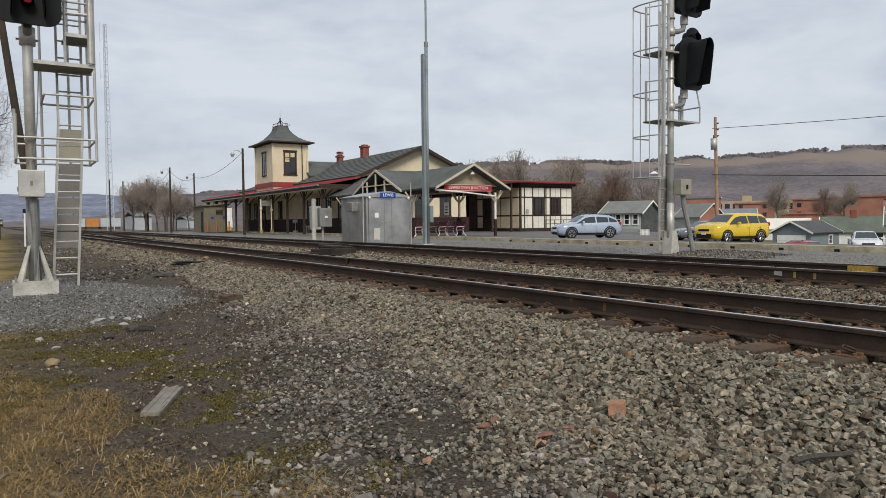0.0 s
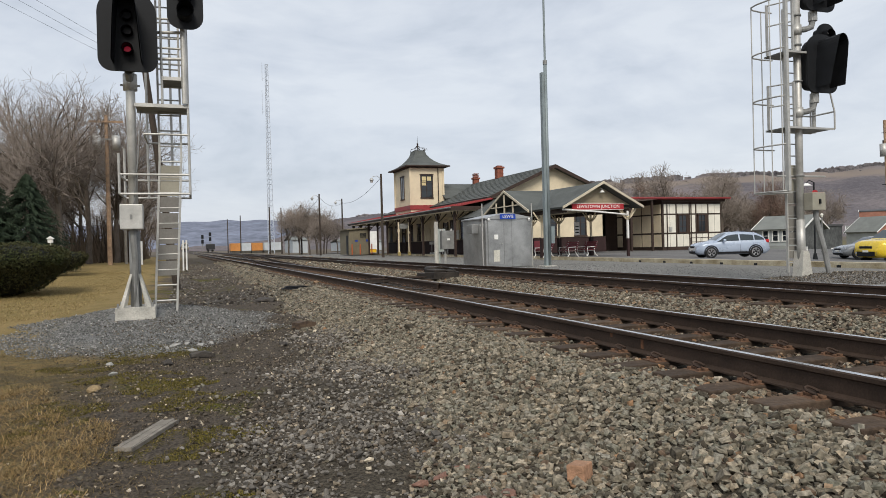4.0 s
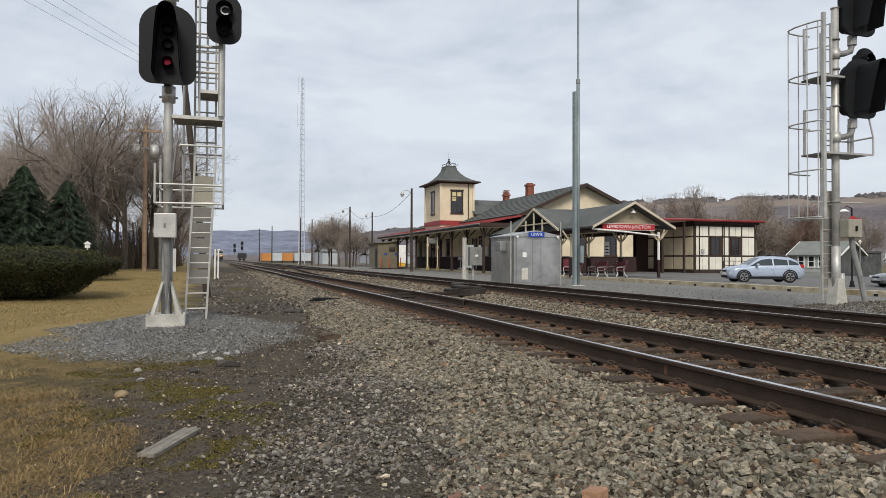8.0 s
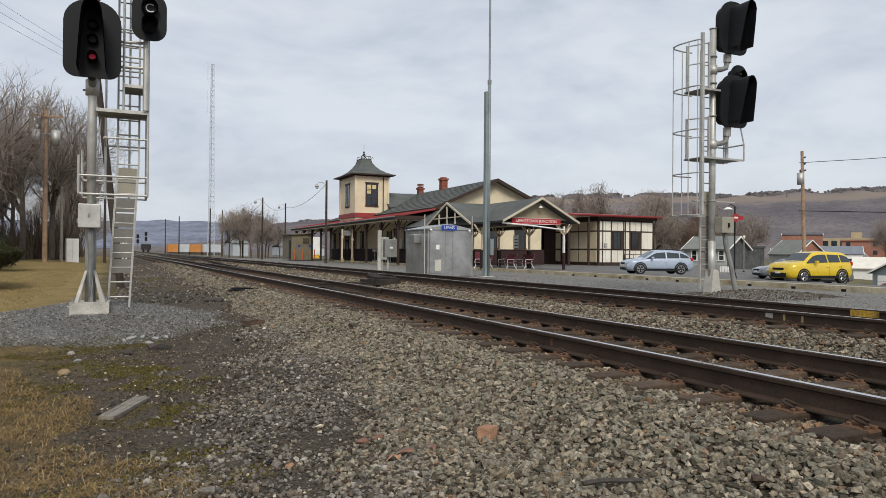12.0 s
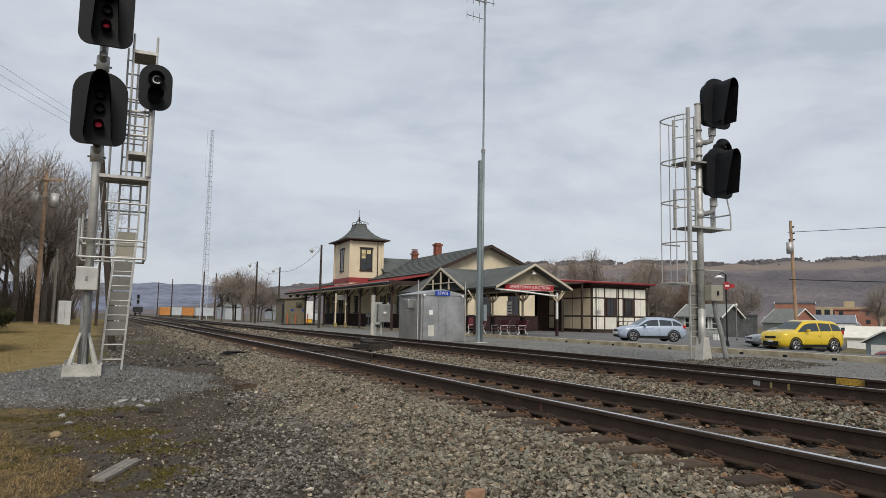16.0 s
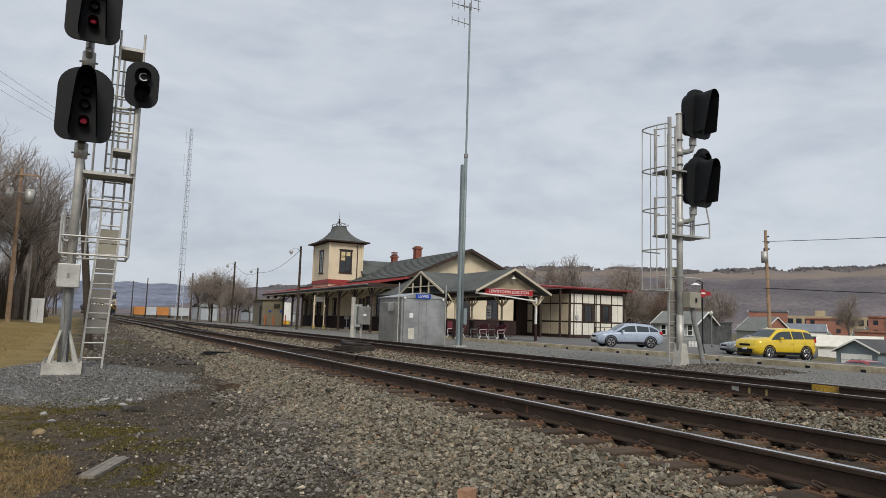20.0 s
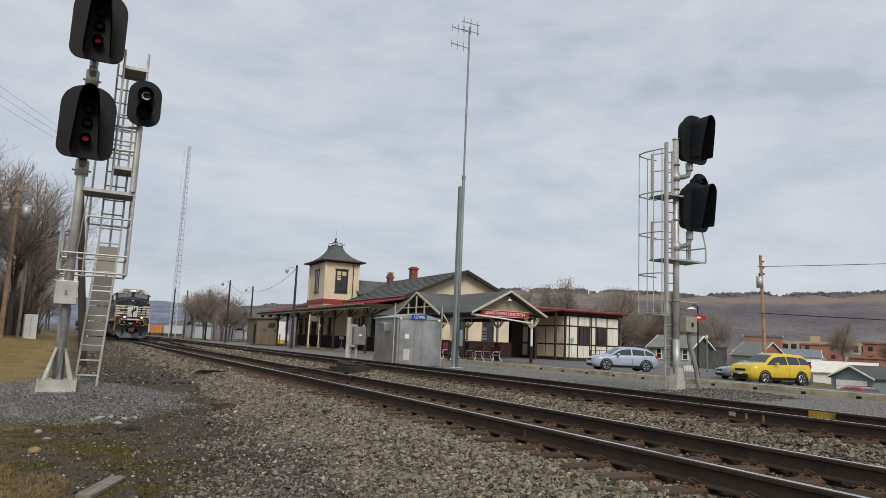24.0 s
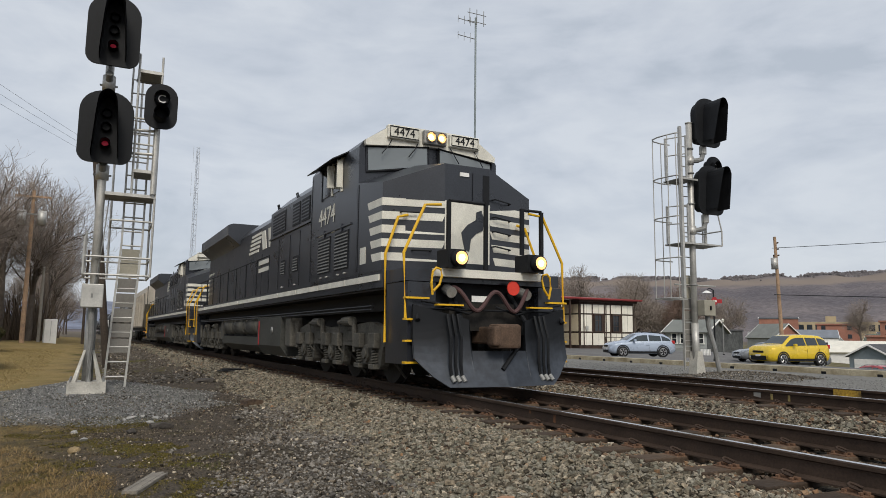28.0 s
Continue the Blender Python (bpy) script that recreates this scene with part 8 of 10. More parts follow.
for px_, py_, ph_, pr_, pm_, pl_ in ((-0.95, 60.5, 7.4, 0.11, DARKPOLE, "short dark creosoted timber pole on the verge"), (-3.8, 57.2, 5.5, 0.12, GREYPOLE, "short silvered timber pole beside the cabinet")):
    sp = thing("timber_pole", pose(px_, py_, 0.0), pl_, "pole", "utility poles")
    tube("pole", (0, 0, -0.5), (0, 0, ph_), pr_, pm_, sp, r2=pr_ * 0.75, seg=10)
    tube("pole_cap", (0, 0, ph_), (0, 0, ph_ + 0.04), pr_ * 0.8, GALV, sp, seg=10)
for k in range(3):
    bm = B()
    a, b = Vector((-0.43, 24.9, 7.45 - 0.2 * k)), Vector((-22.0, -6.0, 15.5 - 0.9 * k))
    add_path(bm, [a + (b - a) * (i / 12) - Vector((0, 0, 3.0 * (i / 12) * (1 - i / 12))) for i in range(13)], 0.004, 5)
    tagged(part("overhead_wire", bm, BLACK), "thin dark overhead wire leaving the leaning pole", "wire", "overhead wires")


# ---- trees, hedge, hills ----
BARK = mat("bare_bark", (0.125, 0.102, 0.083), 0.95, 0, 0.35, 1.5, 0.4, 25)
TWIG = mat("bare_twigs", (0.28, 0.235, 0.20), 0.95, 0, 0.3, 0.6, 0.0, 25, island=0.25)
TWIGRED = mat("reddish_twigs", (0.185, 0.125, 0.098), 0.95, 0, 0.3, 0.6, 0.0, 25, island=0.25)
SPRUCE = mat("spruce_needles", (0.034, 0.052, 0.030), 0.9, 0, 0.5, 0.8, 0.0, 25, tint=(0.014, 0.022, 0.013), island=0.35)
HEDGESHADE = mat("hedge_inner_shade", (0.008, 0.010, 0.006), 0.95, 0, 0.3, 2, 0.2, 25)
HEDGELEAF = mat("hedge_leaf", (0.040, 0.050, 0.016), 0.85, 0, 0.5, 0.9, 0.0, 25, tint=(0.050, 0.040, 0.016), island=0.4)


def prisms(segs, name, m, parent, sides=3):
    """Thin tapered bars, one for each (a, b, ra, rb), in one mesh."""
    s = np.array([(*a, *b, ra, rb) for a, b, ra, rb in segs], float)
    a, b, ra, rb = s[:, :3], s[:, 3:6], s[:, 6:7], s[:, 7:8]
    d = b - a
    d /= np.linalg.norm(d, axis=1, keepdims=True) + 1e-9
    ref = np.where(np.abs(d[:, 2:3]) > 0.9, np.array([[1.0, 0, 0]]), np.array([[0, 0, 1.0]]))
    u = np.cross(d, ref)
    u /= np.linalg.norm(u, axis=1, keepdims=True) + 1e-9
    v = np.cross(d, u)
    vs = []
    for c, r in ((a, ra), (b, rb)):
        for k in range(sides):
            t = 2 * math.pi * k / sides
            vs.append(c + r * (u * math.cos(t) + v * math.sin(t)))
    verts = np.stack(vs, 1).reshape(-1, 3)
    n = len(s)
    base = np.arange(n)[:, None] * (2 * sides)
    faces = []
    for k in range(sides):
        k2 = (k + 1) % sides
        faces.append(np.concatenate([base + k, base + k2, base + sides + k2, base + sides + k], 1))
    return raw(name, verts, np.concatenate(faces), m, parent)


def bare_tree(seed, h, spread, twig_m, label, x, y, z, group="bare trees", twig=0.008):
    rng = np.random.RandomState(seed)
    t = thing("tree", pose(x, y, z), label, "tree", group)
    trunk, limbs, twigs = [], [], []

    def grow(p, d, length, r, depth):
        n = (5, 4, 3, 2, 1, 1)[depth]
        for i in range(n):
            d2 = d + rng.normal(0, (0.05, 0.12, 0.13, 0.14, 0.15, 0.1)[depth], 3) + np.array([0, 0, 0.07 if depth > 1 else 0.03])
            d2 /= np.linalg.norm(d2)
            q = p + d2 * length / n
            r2 = r * (0.90 if depth else 0.93)
            (trunk if depth == 0 else limbs if depth < 3 else twigs).append((p, q, r, r2))
            p, d, r = q, d2, r2
            if depth < 5 and (i > 1 or depth > 0):
                for _ in range(2):
                    ang = rng.uniform(0, 2 * math.pi)
                    side = np.cross(d, [math.cos(ang), math.sin(ang), 0.3])
                    side /= np.linalg.norm(side) + 1e-9
                    nd = d * rng.uniform(0.55, 0.95) + side * rng.uniform(0.55, 0.95) * spread
                    nd[2] += 0.12
                    nd /= np.linalg.norm(nd)
                    grow(p, nd, length * rng.uniform(0.50, 0.72) * (0.86 if depth == 0 else 1.0), r * rng.uniform(0.42, 0.62), depth + 1)
        if depth in (0, 1, 2):
            nd = d + rng.normal(0, 0.2, 3)
            grow(p, nd / np.linalg.norm(nd), length * 0.6, r * 0.8, depth + 1)
    grow(np.zeros(3) - np.array([0, 0, 0.3]), np.array([0, 0, 1.0]), h * 0.46, h * 0.018, 0)
    prisms(trunk, "trunk", BARK, t, 8)
    prisms(limbs, "branch_crown", BARK, t, 5)
    if len(twigs) > 9000:
        twigs = [twigs[i] for i in rng.permutation(len(twigs))[:9000]]
    tagged(prisms([(a, b, max(ra, twig), max(rb, 0.65 * twig)) for a, b, ra, rb in twigs], "crown", twig_m, t, 3), kind="stuff")
    return t


tA = bare_tree(5, 12.0, 1.15, TWIG, "tall leafless tree with a wide grey-brown crown", -7.1, 50.0, 0.0)
tB = bare_tree(8, 14.0, 0.85, TWIG, "tall leafless tree with a wide grey-brown crown", -10.6, 60.0, 0.0)
tC = bare_tree(13, 11.5, 1.1, TWIG, "leafless tree with a spreading brown crown", -12.8, 52.0, 0.0)
rt = np.random.RandomState(21)
for k in range(24):
    src = (tA, tB, tC)[k % 3]
    s = rt.uniform(0.8, 1.02)
    x_, y_ = -5.4 - 1.05 * k - rt.uniform(0, 3), rt.uniform(58, 92)
    if k % 4 == 0:
        x_, y_ = rt.uniform(-8.5, -3.8), rt.uniform(75, 160)
    c = copy_thing(src, pose(x_, y_, 0.0, 0, 0, rt.uniform(0, 360)))
    c.scale = (s, s, s)
for x_, y_, s in ((-4.7, 60, 0.98), (-6.3, 57, 0.92), (-4.2, 71, 1.05), (-8.4, 50, 0.85)):
    c = copy_thing(tB, pose(x_, y_, 0.0, 0, 0, 47 * y_))
    c.scale = (s, s, s)
# undergrowth below the trees
rk = np.random.RandomState(77)
n_ = 9000
bx0, by0 = rk.uniform(-34, -3.9, n_), rk.uniform(60, 92, n_)
tilt_ = rk.normal(0, 0.22, (n_, 2))
hh_ = rk.uniform(0.8, 5.0, n_) * (0.75 + 0.25 * np.sin(bx0 * 0.9))
stems = [(np.array([a, b, -0.1]), np.array([a + u * h_, b + v * h_, h_]), r_, r_ * 0.3) for a, b, (u, v), h_, r_ in zip(bx0, by0, tilt_, hh_, rk.uniform(0.02, 0.06, n_))]
tagged(prisms(stems, "undergrowth", mat("brown_brush", (0.095, 0.072, 0.052), 0.95, 0, 0.3, 0.6, 0.0, 25, island=0.35), None), "tangled brown leafless undergrowth below the trees", "undergrowth", kind="stuff")
# trees round the station and town
tD = bare_tree(17, 11.5, 1.05, TWIG, "leafless tree standing behind the station", 74.0, 80.0, -1.2, twig=0.017)
tE = bare_tree(23, 9.5, 1.0, TWIGRED, "leafless tree with reddish twigs behind the station", 66.0, 86.0, 0.0, twig=0.017)
for x_, y_, s in ((57, 82, 1.05), (63, 84, 0.95), (62, 92, 1.1), (70, 96, 1.05), (78, 75, 1.0), (71, 84, 1.1), (56, 100, 1.1), (83, 70, 0.8), (60, 118, 1.2), (48, 120, 1.1), (52, 130, 1.3), (92, 86, 0.9), (68, 78, 0.8), (110, 60, 0.8), (120, 74, 0.9), (101, 52, 0.7), (60, 74, 1.15), (66, 71, 1.05), (73, 70, 1.1), (58, 90, 1.25), (67, 88, 1.2), (80, 84, 1.1), (88, 78, 0.9), (69.7, 73.6, 1.0), (72.8, 79.0, 0.85), (74.3, 76.4, 0.8), (78.9, 77.0, 0.7), (75.2, 71.9, 0.72), (62.2, 94.9, 1.05), (61.3, 88.9, 0.95), (68.2, 95.1, 1.0), (66.6, 89.3, 0.75), (75.2, 92.9, 0.7), (77.8, 92.1, 0.7)):
    s *= 0.86
    c = copy_thing(tD if rt.rand() < 0.5 else tE, pose(x_, y_, -1.0, 0, 0, rt.uniform(0, 360)))
    c.scale = (s, s, s)
tS = bare_tree(31, 7.6, 0.75, TWIG, "leafless grey-brown scrub beside the yard", 18.2, 107.0, 0.0, group="yard scrub")
for k in range(8):
    c = copy_thing(tS, pose(15.6 + 0.9 * k + rt.uniform(-0.4, 0.4), 104 + rt.uniform(-3, 8), 0, 0, 0, rt.uniform(0, 360)))
    s = rt.uniform(0.7, 1.05)
    c.scale = (s, s, s)


def spruce(seed, h, r, x, y, z):
    rng = np.random.RandomState(seed)
    t = thing("spruce_tree", pose(x, y, z), "dense dark blue-green spruce tree on the lawn", "tree", "spruce trees")
    prisms([(np.array([0, 0, -0.3]), np.array([0, 0, h * 0.95]), 0.16, 0.03)], "trunk", BARK, t, 8)
    verts, faces = [], []
    nb = 420
    for i in range(nb):
        f = (i / nb) ** 0.85
        zz = 0.25 + f * (h - 0.3)
        rr = r * (1 - f) ** 0.85 * rng.uniform(0.75, 1.08) + 0.06
        a = i * 2.39996 + rng.normal(0, 0.3)
        tip = np.array([rr * math.cos(a), rr * math.sin(a), zz - 0.22 * rr])
        root = np.array([0, 0, zz + 0.1])
        side = np.array([-math.sin(a), math.cos(a), 0])
        m = 15
        for j in range(m):
            g = 0.25 + 0.75 * (j + rng.rand()) / m
            p = root + (tip - root) * g + rng.normal(0, 0.03, 3)
            for s in (-1, 1):
                l = rng.uniform(0.14, 0.30) * (1.15 - 0.5 * g)
                e = p + side * s * l * 0.8 + (tip - root) / (np.linalg.norm(tip - root) + 0.01) * l * 0.6 + np.array([0, 0, -0.06 + rng.normal(0, 0.04)])
                w = np.array([0, 0, 0.035]) + side * 0.01
                k = len(verts)
                verts += [p - w, p + w, e]
                faces.append((k, k + 1, k + 2))
    tagged(raw("crown", verts, faces, SPRUCE, t), kind="stuff")
    return t


sp = spruce(2, 5.2, 3.1, -7.3, 41.5, 0.0)
for x_, y_, s in ((-9.3, 41.0, 1.12), (-11.0, 40.0, 1.15), (-13.0, 42.5, 1.25), (-10.4, 45.0, 1.1)):
    c = copy_thing(sp, pose(x_, y_, 0.0, 0, 0, 70 * x_))
    c.scale = (s, s, s)


def hedge(x0, x1, y0, y1, zb, zt, n, seed):
    rng = np.random.RandomState(seed)
    t = thing("hedge", pose(0, 0, 0), "low clipped dark green evergreen hedge on dry lawn", "hedge", "clipped hedges")
    cx, cy, hx, hy = (x0 + x1) / 2, (y0 + y1) / 2, (x1 - x0) / 2, (y1 - y0) / 2

    def surf(u, v, w):
        """A rounded box with an undercut foot."""
        p = np.stack([u, v, w], -1)
        e = 3.6
        s = (np.abs(p) ** e).sum(-1, keepdims=True) ** (1 / e)
        return p / s
    q = rng.normal(size=(n, 3))
    q[:, 2] = np.abs(q[:, 2]) * 1.1 - 0.5
    s = surf(q[:, 0], q[:, 1], q[:, 2])
    pos = np.stack([cx + s[:, 0] * hx, cy + s[:, 1] * hy, zb + (zt - zb) * (0.5 + 0.5 * s[:, 2])], -1)
    foot = 1 - 0.40 * (np.clip(0.75 - (pos[:, 2] - zb) / (zt - zb), 0, 1) / 0.75) ** 1.3
    pos[:, 0] = cx + (pos[:, 0] - cx) * foot
    pos[:, 1] = cy + (pos[:, 1] - cy) * foot
    pos += rng.normal(0, 0.025, pos.shape) + 0.05 * np.sin(pos[:, [1, 2, 0]] * 7)
    d1, d2 = rng.normal(size=(n, 3)), rng.normal(size=(n, 3))
    d1 /= np.linalg.norm(d1, axis=1, keepdims=True)
    d2 /= np.linalg.norm(d2, axis=1, keepdims=True)
    l = rng.uniform(0.025, 0.055, (n, 1))
    verts = np.stack([pos - d1 * l, pos + d2 * l * 0.5, pos + d1 * l, pos - d2 * l * 0.5], 1).reshape(-1, 3)
    i = np.arange(n)[:, None] * 4
    tagged(raw("leaves", verts, np.concatenate([i, i + 1, i + 2, i + 3], 1), HEDGELEAF, t), kind="stuff")
    # near-black shell behind the leaves, its colour standing for the hedge's inner shade
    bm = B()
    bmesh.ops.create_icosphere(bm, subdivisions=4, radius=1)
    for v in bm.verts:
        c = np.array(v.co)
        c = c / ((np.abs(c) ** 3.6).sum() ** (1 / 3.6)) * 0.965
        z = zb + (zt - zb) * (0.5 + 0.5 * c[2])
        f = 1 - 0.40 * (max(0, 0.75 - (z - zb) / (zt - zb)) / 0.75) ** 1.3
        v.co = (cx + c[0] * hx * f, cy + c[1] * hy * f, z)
    part("hedge_shade_core", bm, HEDGESHADE, t)
    return t


hedge(-7.6, -3.0, 22.6, 27.5, -0.42, 1.26, 42000, 4)
hedge(-7.5, -4.1, 37.6, 39.6, -0.05, 1.02, 9000, 5)
bf = thing("bird_feeder", pose(-5.15, 35.0, 0), "small white box on a thin post beside the hedge", "post")
tube("stem", (0, 0, -0.2), (0, 0, 1.5), 0.03, WHITE, bf, seg=6)
box("box", -0.10, 0.10, -0.1, 0.1, 1.42, 1.60, WHITE, bf)
bm = B()
add_prism(bm, [(-0.16, 1.60), (0.16, 1.60), (0.0, 1.72)], -0.16, 0.16)
part("roof", bm, WHITE, bf)


def hill_material():
    m = bpy.data.materials.new("hazed_hillside")
    m.use_nodes = True
    n, l = m.node_tree.nodes, m.node_tree.links
    b = n["Principled BSDF"]
    b.inputs["Roughness"].default_value, b.inputs["Specular IOR Level"].default_value = 1.0, 0.0
    co = n.new("ShaderNodeTexCoord")
    sep = n.new("ShaderNodeSeparateXYZ")
    l.new(co.outputs["Object"], sep.inputs[0])
    t1, t2 = n.new("ShaderNodeTexNoise"), n.new("ShaderNodeTexNoise")
    t1.inputs["Scale"].default_value, t1.inputs["Detail"].default_value, t1.inputs["Roughness"].default_value = 0.012, 6, 0.65
    t2.inputs["Scale"].default_value, t2.inputs["Detail"].default_value, t2.inputs["Roughness"].default_value = 0.30, 6, 0.85
    for t in (t1, t2):
        l.new(co.outputs["Object"], t.inputs["Vector"])
    r1 = n.new("ShaderNodeValToRGB")
    # grey-purple tone holds the haze of distance in the bare woods' colour
    r1.color_ramp.elements[0].position, r1.color_ramp.elements[0].color = 0.38, (0.130, 0.120, 0.130, 1)
    r1.color_ramp.elements[1].position, r1.color_ramp.elements[1].color = 0.62, (0.205, 0.180, 0.180, 1)
    l.new(t1.outputs["Fac"], r1.inputs["Fac"])
    mx = n.new("ShaderNodeMixRGB")
    mx.blend_type, mx.inputs[0].default_value = "MULTIPLY", 0.8
    r2 = n.new("ShaderNodeMapRange")
    r2.inputs["From Min"].default_value, r2.inputs["From Max"].default_value = 0.3, 0.7
    r2.inputs["To Min"].default_value, r2.inputs["To Max"].default_value = 0.5, 1.35
    l.new(t2.outputs["Fac"], r2.inputs["Value"])
    l.new(r1.outputs["Color"], mx.inputs[1])
    l.new(r2.outputs["Result"], mx.inputs[2])
    # open fields under the crest
    fz = n.new("ShaderNodeMath")
    fz.operation = "MULTIPLY_ADD"
    fz.inputs[1].default_value, fz.inputs[2].default_value = 26.0, 0.0
    l.new(t1.outputs["Fac"], fz.inputs[0])
    ad = n.new("ShaderNodeMath")
    l.new(sep.outputs["Z"], ad.inputs[0])
    l.new(fz.outputs[0], ad.inputs[1])
    band = n.new("ShaderNodeValToRGB")
    cr_ = band.color_ramp
    cr_.elements[0].position, cr_.elements[0].color = 0.60, (0, 0, 0, 1)
    cr_.elements[1].position, cr_.elements[1].color = 0.65, (1, 1, 1, 1)
    e = cr_.elements.new(0.71)
    e.color = (1, 1, 1, 1)
    e = cr_.elements.new(0.77)
    e.color = (0, 0, 0, 1)
    dv = n.new("ShaderNodeMath")
    dv.operation = "DIVIDE"
    dv.inputs[1].default_value = 90.0
    l.new(ad.outputs[0], dv.inputs[0])
    l.new(dv.outputs[0], band.inputs["Fac"])
    m2 = n.new("ShaderNodeMixRGB")
    l.new(band.outputs["Color"], m2.inputs[0])
    l.new(mx.outputs[0], m2.inputs[1])
    m2.inputs[2].default_value = (0.225, 0.188, 0.162, 1)
    l.new(m2.outputs[0], b.inputs["Base Color"])
    return m


HILL = hill_material()
# bark colour lifted to a pale grey that imitates haze over the ridge
HAZEWOODS = mat("hazed_bare_woods", (0.215, 0.200, 0.205), 1.0, 0, 0.25, 0.02, 0.0, 3, island=0.3, spec=0.0)


def ridge(theta):
    """Crest height at 720 m, by bearing from the line of the track (degrees)."""
    return 4 + 24 * smooth((np.asarray(theta) - 2) / 12.0) + 32 * smooth((np.asarray(theta) - 3) / 38.0) + 1.6 * np.sin(np.asarray(theta) * 0.21 + 1.0) + 0.9 * np.sin(np.asarray(theta) * 0.63)


def hills():
    th = np.linspace(-45, 130, 360)
    rr = np.concatenate([np.linspace(330, 720, 22), np.linspace(760, 1500, 6)])
    tg, rg_ = np.meshgrid(th, rr)
    f = np.clip((rg_ - 330) / 390, 0, 1)
    prof = 0.85 * smooth(f) + 0.15 * f
    z = ridge(tg) * prof - 2.5 + 2.2 * np.sin(tg * 1.7 + rg_ * 0.02) * np.sin(rg_ * 0.031) * f
    z = np.where(rg_ > 740, z - (rg_ - 740) * 0.03, z)
    v = np.stack([rg_ * np.sin(np.radians(tg)), rg_ * np.cos(np.radians(tg)), z], -1).reshape(-1, 3)
    nx = len(th)
    i = np.arange((len(rr) - 1) * nx).reshape(len(rr) - 1, nx)[:, :-1].reshape(-1)
    ob = raw("hillside", v, np.stack([i, i + 1, i + nx + 1, i + nx], -1), HILL)
    for p in ob.data.polygons:
        p.use_smooth = True
    tagged(ob, "long wooded valley ridge with brown open fields", "hill", kind="structure")
    # woods: slim upright slivers, thick on the crest
    rng = np.random.RandomState(9)
    n = 8000
    t = rng.uniform(9, 80, n)
    keep = (np.sin(t * 0.9) + np.sin(t * 2.3 + 1) + rng.normal(0, 0.8, n)) > 0.1
    r = np.where(rng.rand(n) < 0.9, rng.normal(716, 7, n), rng.normal(690, 15, n))
    t, r = t[keep], r[keep]
    f = np.clip((r - 330) / 390, 0, 1)
    z = ridge(t) * (0.85 * smooth(f) + 0.15 * f) - 3.4
    h = np.where(r > 700, (1.5 + 5.0 * rng.uniform(0, 1, len(t)) ** 1.5) * np.where(t > 24, 1.0, 0.5), rng.uniform(1.5, 3.6, len(t)))
    w = h * rng.uniform(0.35, 0.9, len(t))
    verts, faces = [], []
    c = np.stack([r * np.sin(np.radians(t)), r * np.cos(np.radians(t)), z], -1)
    sd = np.stack([np.cos(np.radians(t)), -np.sin(np.radians(t)), 0 * t], -1)
    up = np.array([0, 0, 1.0])
    k = 0
    blocks = []
    for j in range(5):
        o = rng.normal(0, 0.45, (len(t), 1)) * w[:, None]
        hh = (h * rng.uniform(0.6, 1.0, len(t)))[:, None]
        blocks.append(np.stack([c + sd * (o - w[:, None] * 0.10), c + sd * (o + w[:, None] * 0.10), c + sd * (o + w[:, None] * rng.uniform(0.25, 0.65, (len(t), 1))) + up * hh * 0.85, c + sd * o + up * hh, c + sd * (o - w[:, None] * rng.uniform(0.25, 0.65, (len(t), 1))) + up * hh * 0.8], 1))
    vv = np.concatenate(blocks).reshape(-1, 3)
    i = np.arange(len(vv) // 5)[:, None] * 5
    tagged(raw("hill_woods", vv, np.concatenate([i + q for q in range(5)], 1), HAZEWOODS), "leafless woods along the valley ridge, paled by haze in their colour", "woods", kind="stuff")


hills()


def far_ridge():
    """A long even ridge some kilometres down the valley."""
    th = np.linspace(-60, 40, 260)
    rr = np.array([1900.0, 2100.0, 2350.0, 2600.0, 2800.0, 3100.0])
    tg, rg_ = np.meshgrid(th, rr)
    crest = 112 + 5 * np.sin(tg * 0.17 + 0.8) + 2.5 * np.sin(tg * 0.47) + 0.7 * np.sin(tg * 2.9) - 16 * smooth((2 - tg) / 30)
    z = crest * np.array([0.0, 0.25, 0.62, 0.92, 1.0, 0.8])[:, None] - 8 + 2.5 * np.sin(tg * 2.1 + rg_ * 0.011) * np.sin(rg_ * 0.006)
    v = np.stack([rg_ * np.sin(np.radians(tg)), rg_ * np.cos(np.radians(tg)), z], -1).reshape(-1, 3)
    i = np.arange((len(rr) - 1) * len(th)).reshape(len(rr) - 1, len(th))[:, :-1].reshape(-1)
    # blue of the woods is distance haze put into their base colour
    ob = raw("far_ridge", v, np.stack([i, i + 1, i + len(th) + 1, i + len(th)], -1), mat("haze_blue_far_woods", (0.205, 0.225, 0.285), 1.0, 0, 0.3, 0.012, 0.0, 0.05, spec=0.0))
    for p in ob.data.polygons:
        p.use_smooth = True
    tagged(ob, "long wooded mountain ridge far down the valley, haze blue in its colour", "hill", kind="structure")


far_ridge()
for hx_, hy_, hz_, hs_ in ((560, 452, 47.0, 0.9), (590, 436, 50.5, 0.6), (652, 262, 50.0, 0.8), (520, 497, 44.5, 0.5), (668, 236, 51.0, 0.6)):
    hh_ = thing("hilltop_house", pose(hx_, hy_, hz_, 0, 0, 30), "tiny white house near the ridge", "house", "hill houses")
    box("wall", -8 * hs_, 8 * hs_, -5 * hs_, 5 * hs_, -3, 4 * hs_, WHITE, hh_)
    bm = B()
    add_prism(bm, [(-5.5 * hs_, 4 * hs_), (5.5 * hs_, 4 * hs_), (0, 7 * hs_)], -8.5 * hs_, 8.5 * hs_, "x")
    part("roof", bm, ROOFGREY, hh_)
fh = thing("hilltop_house", pose(640, 300, 48), "tiny white house near the ridge", "house", "hill houses")
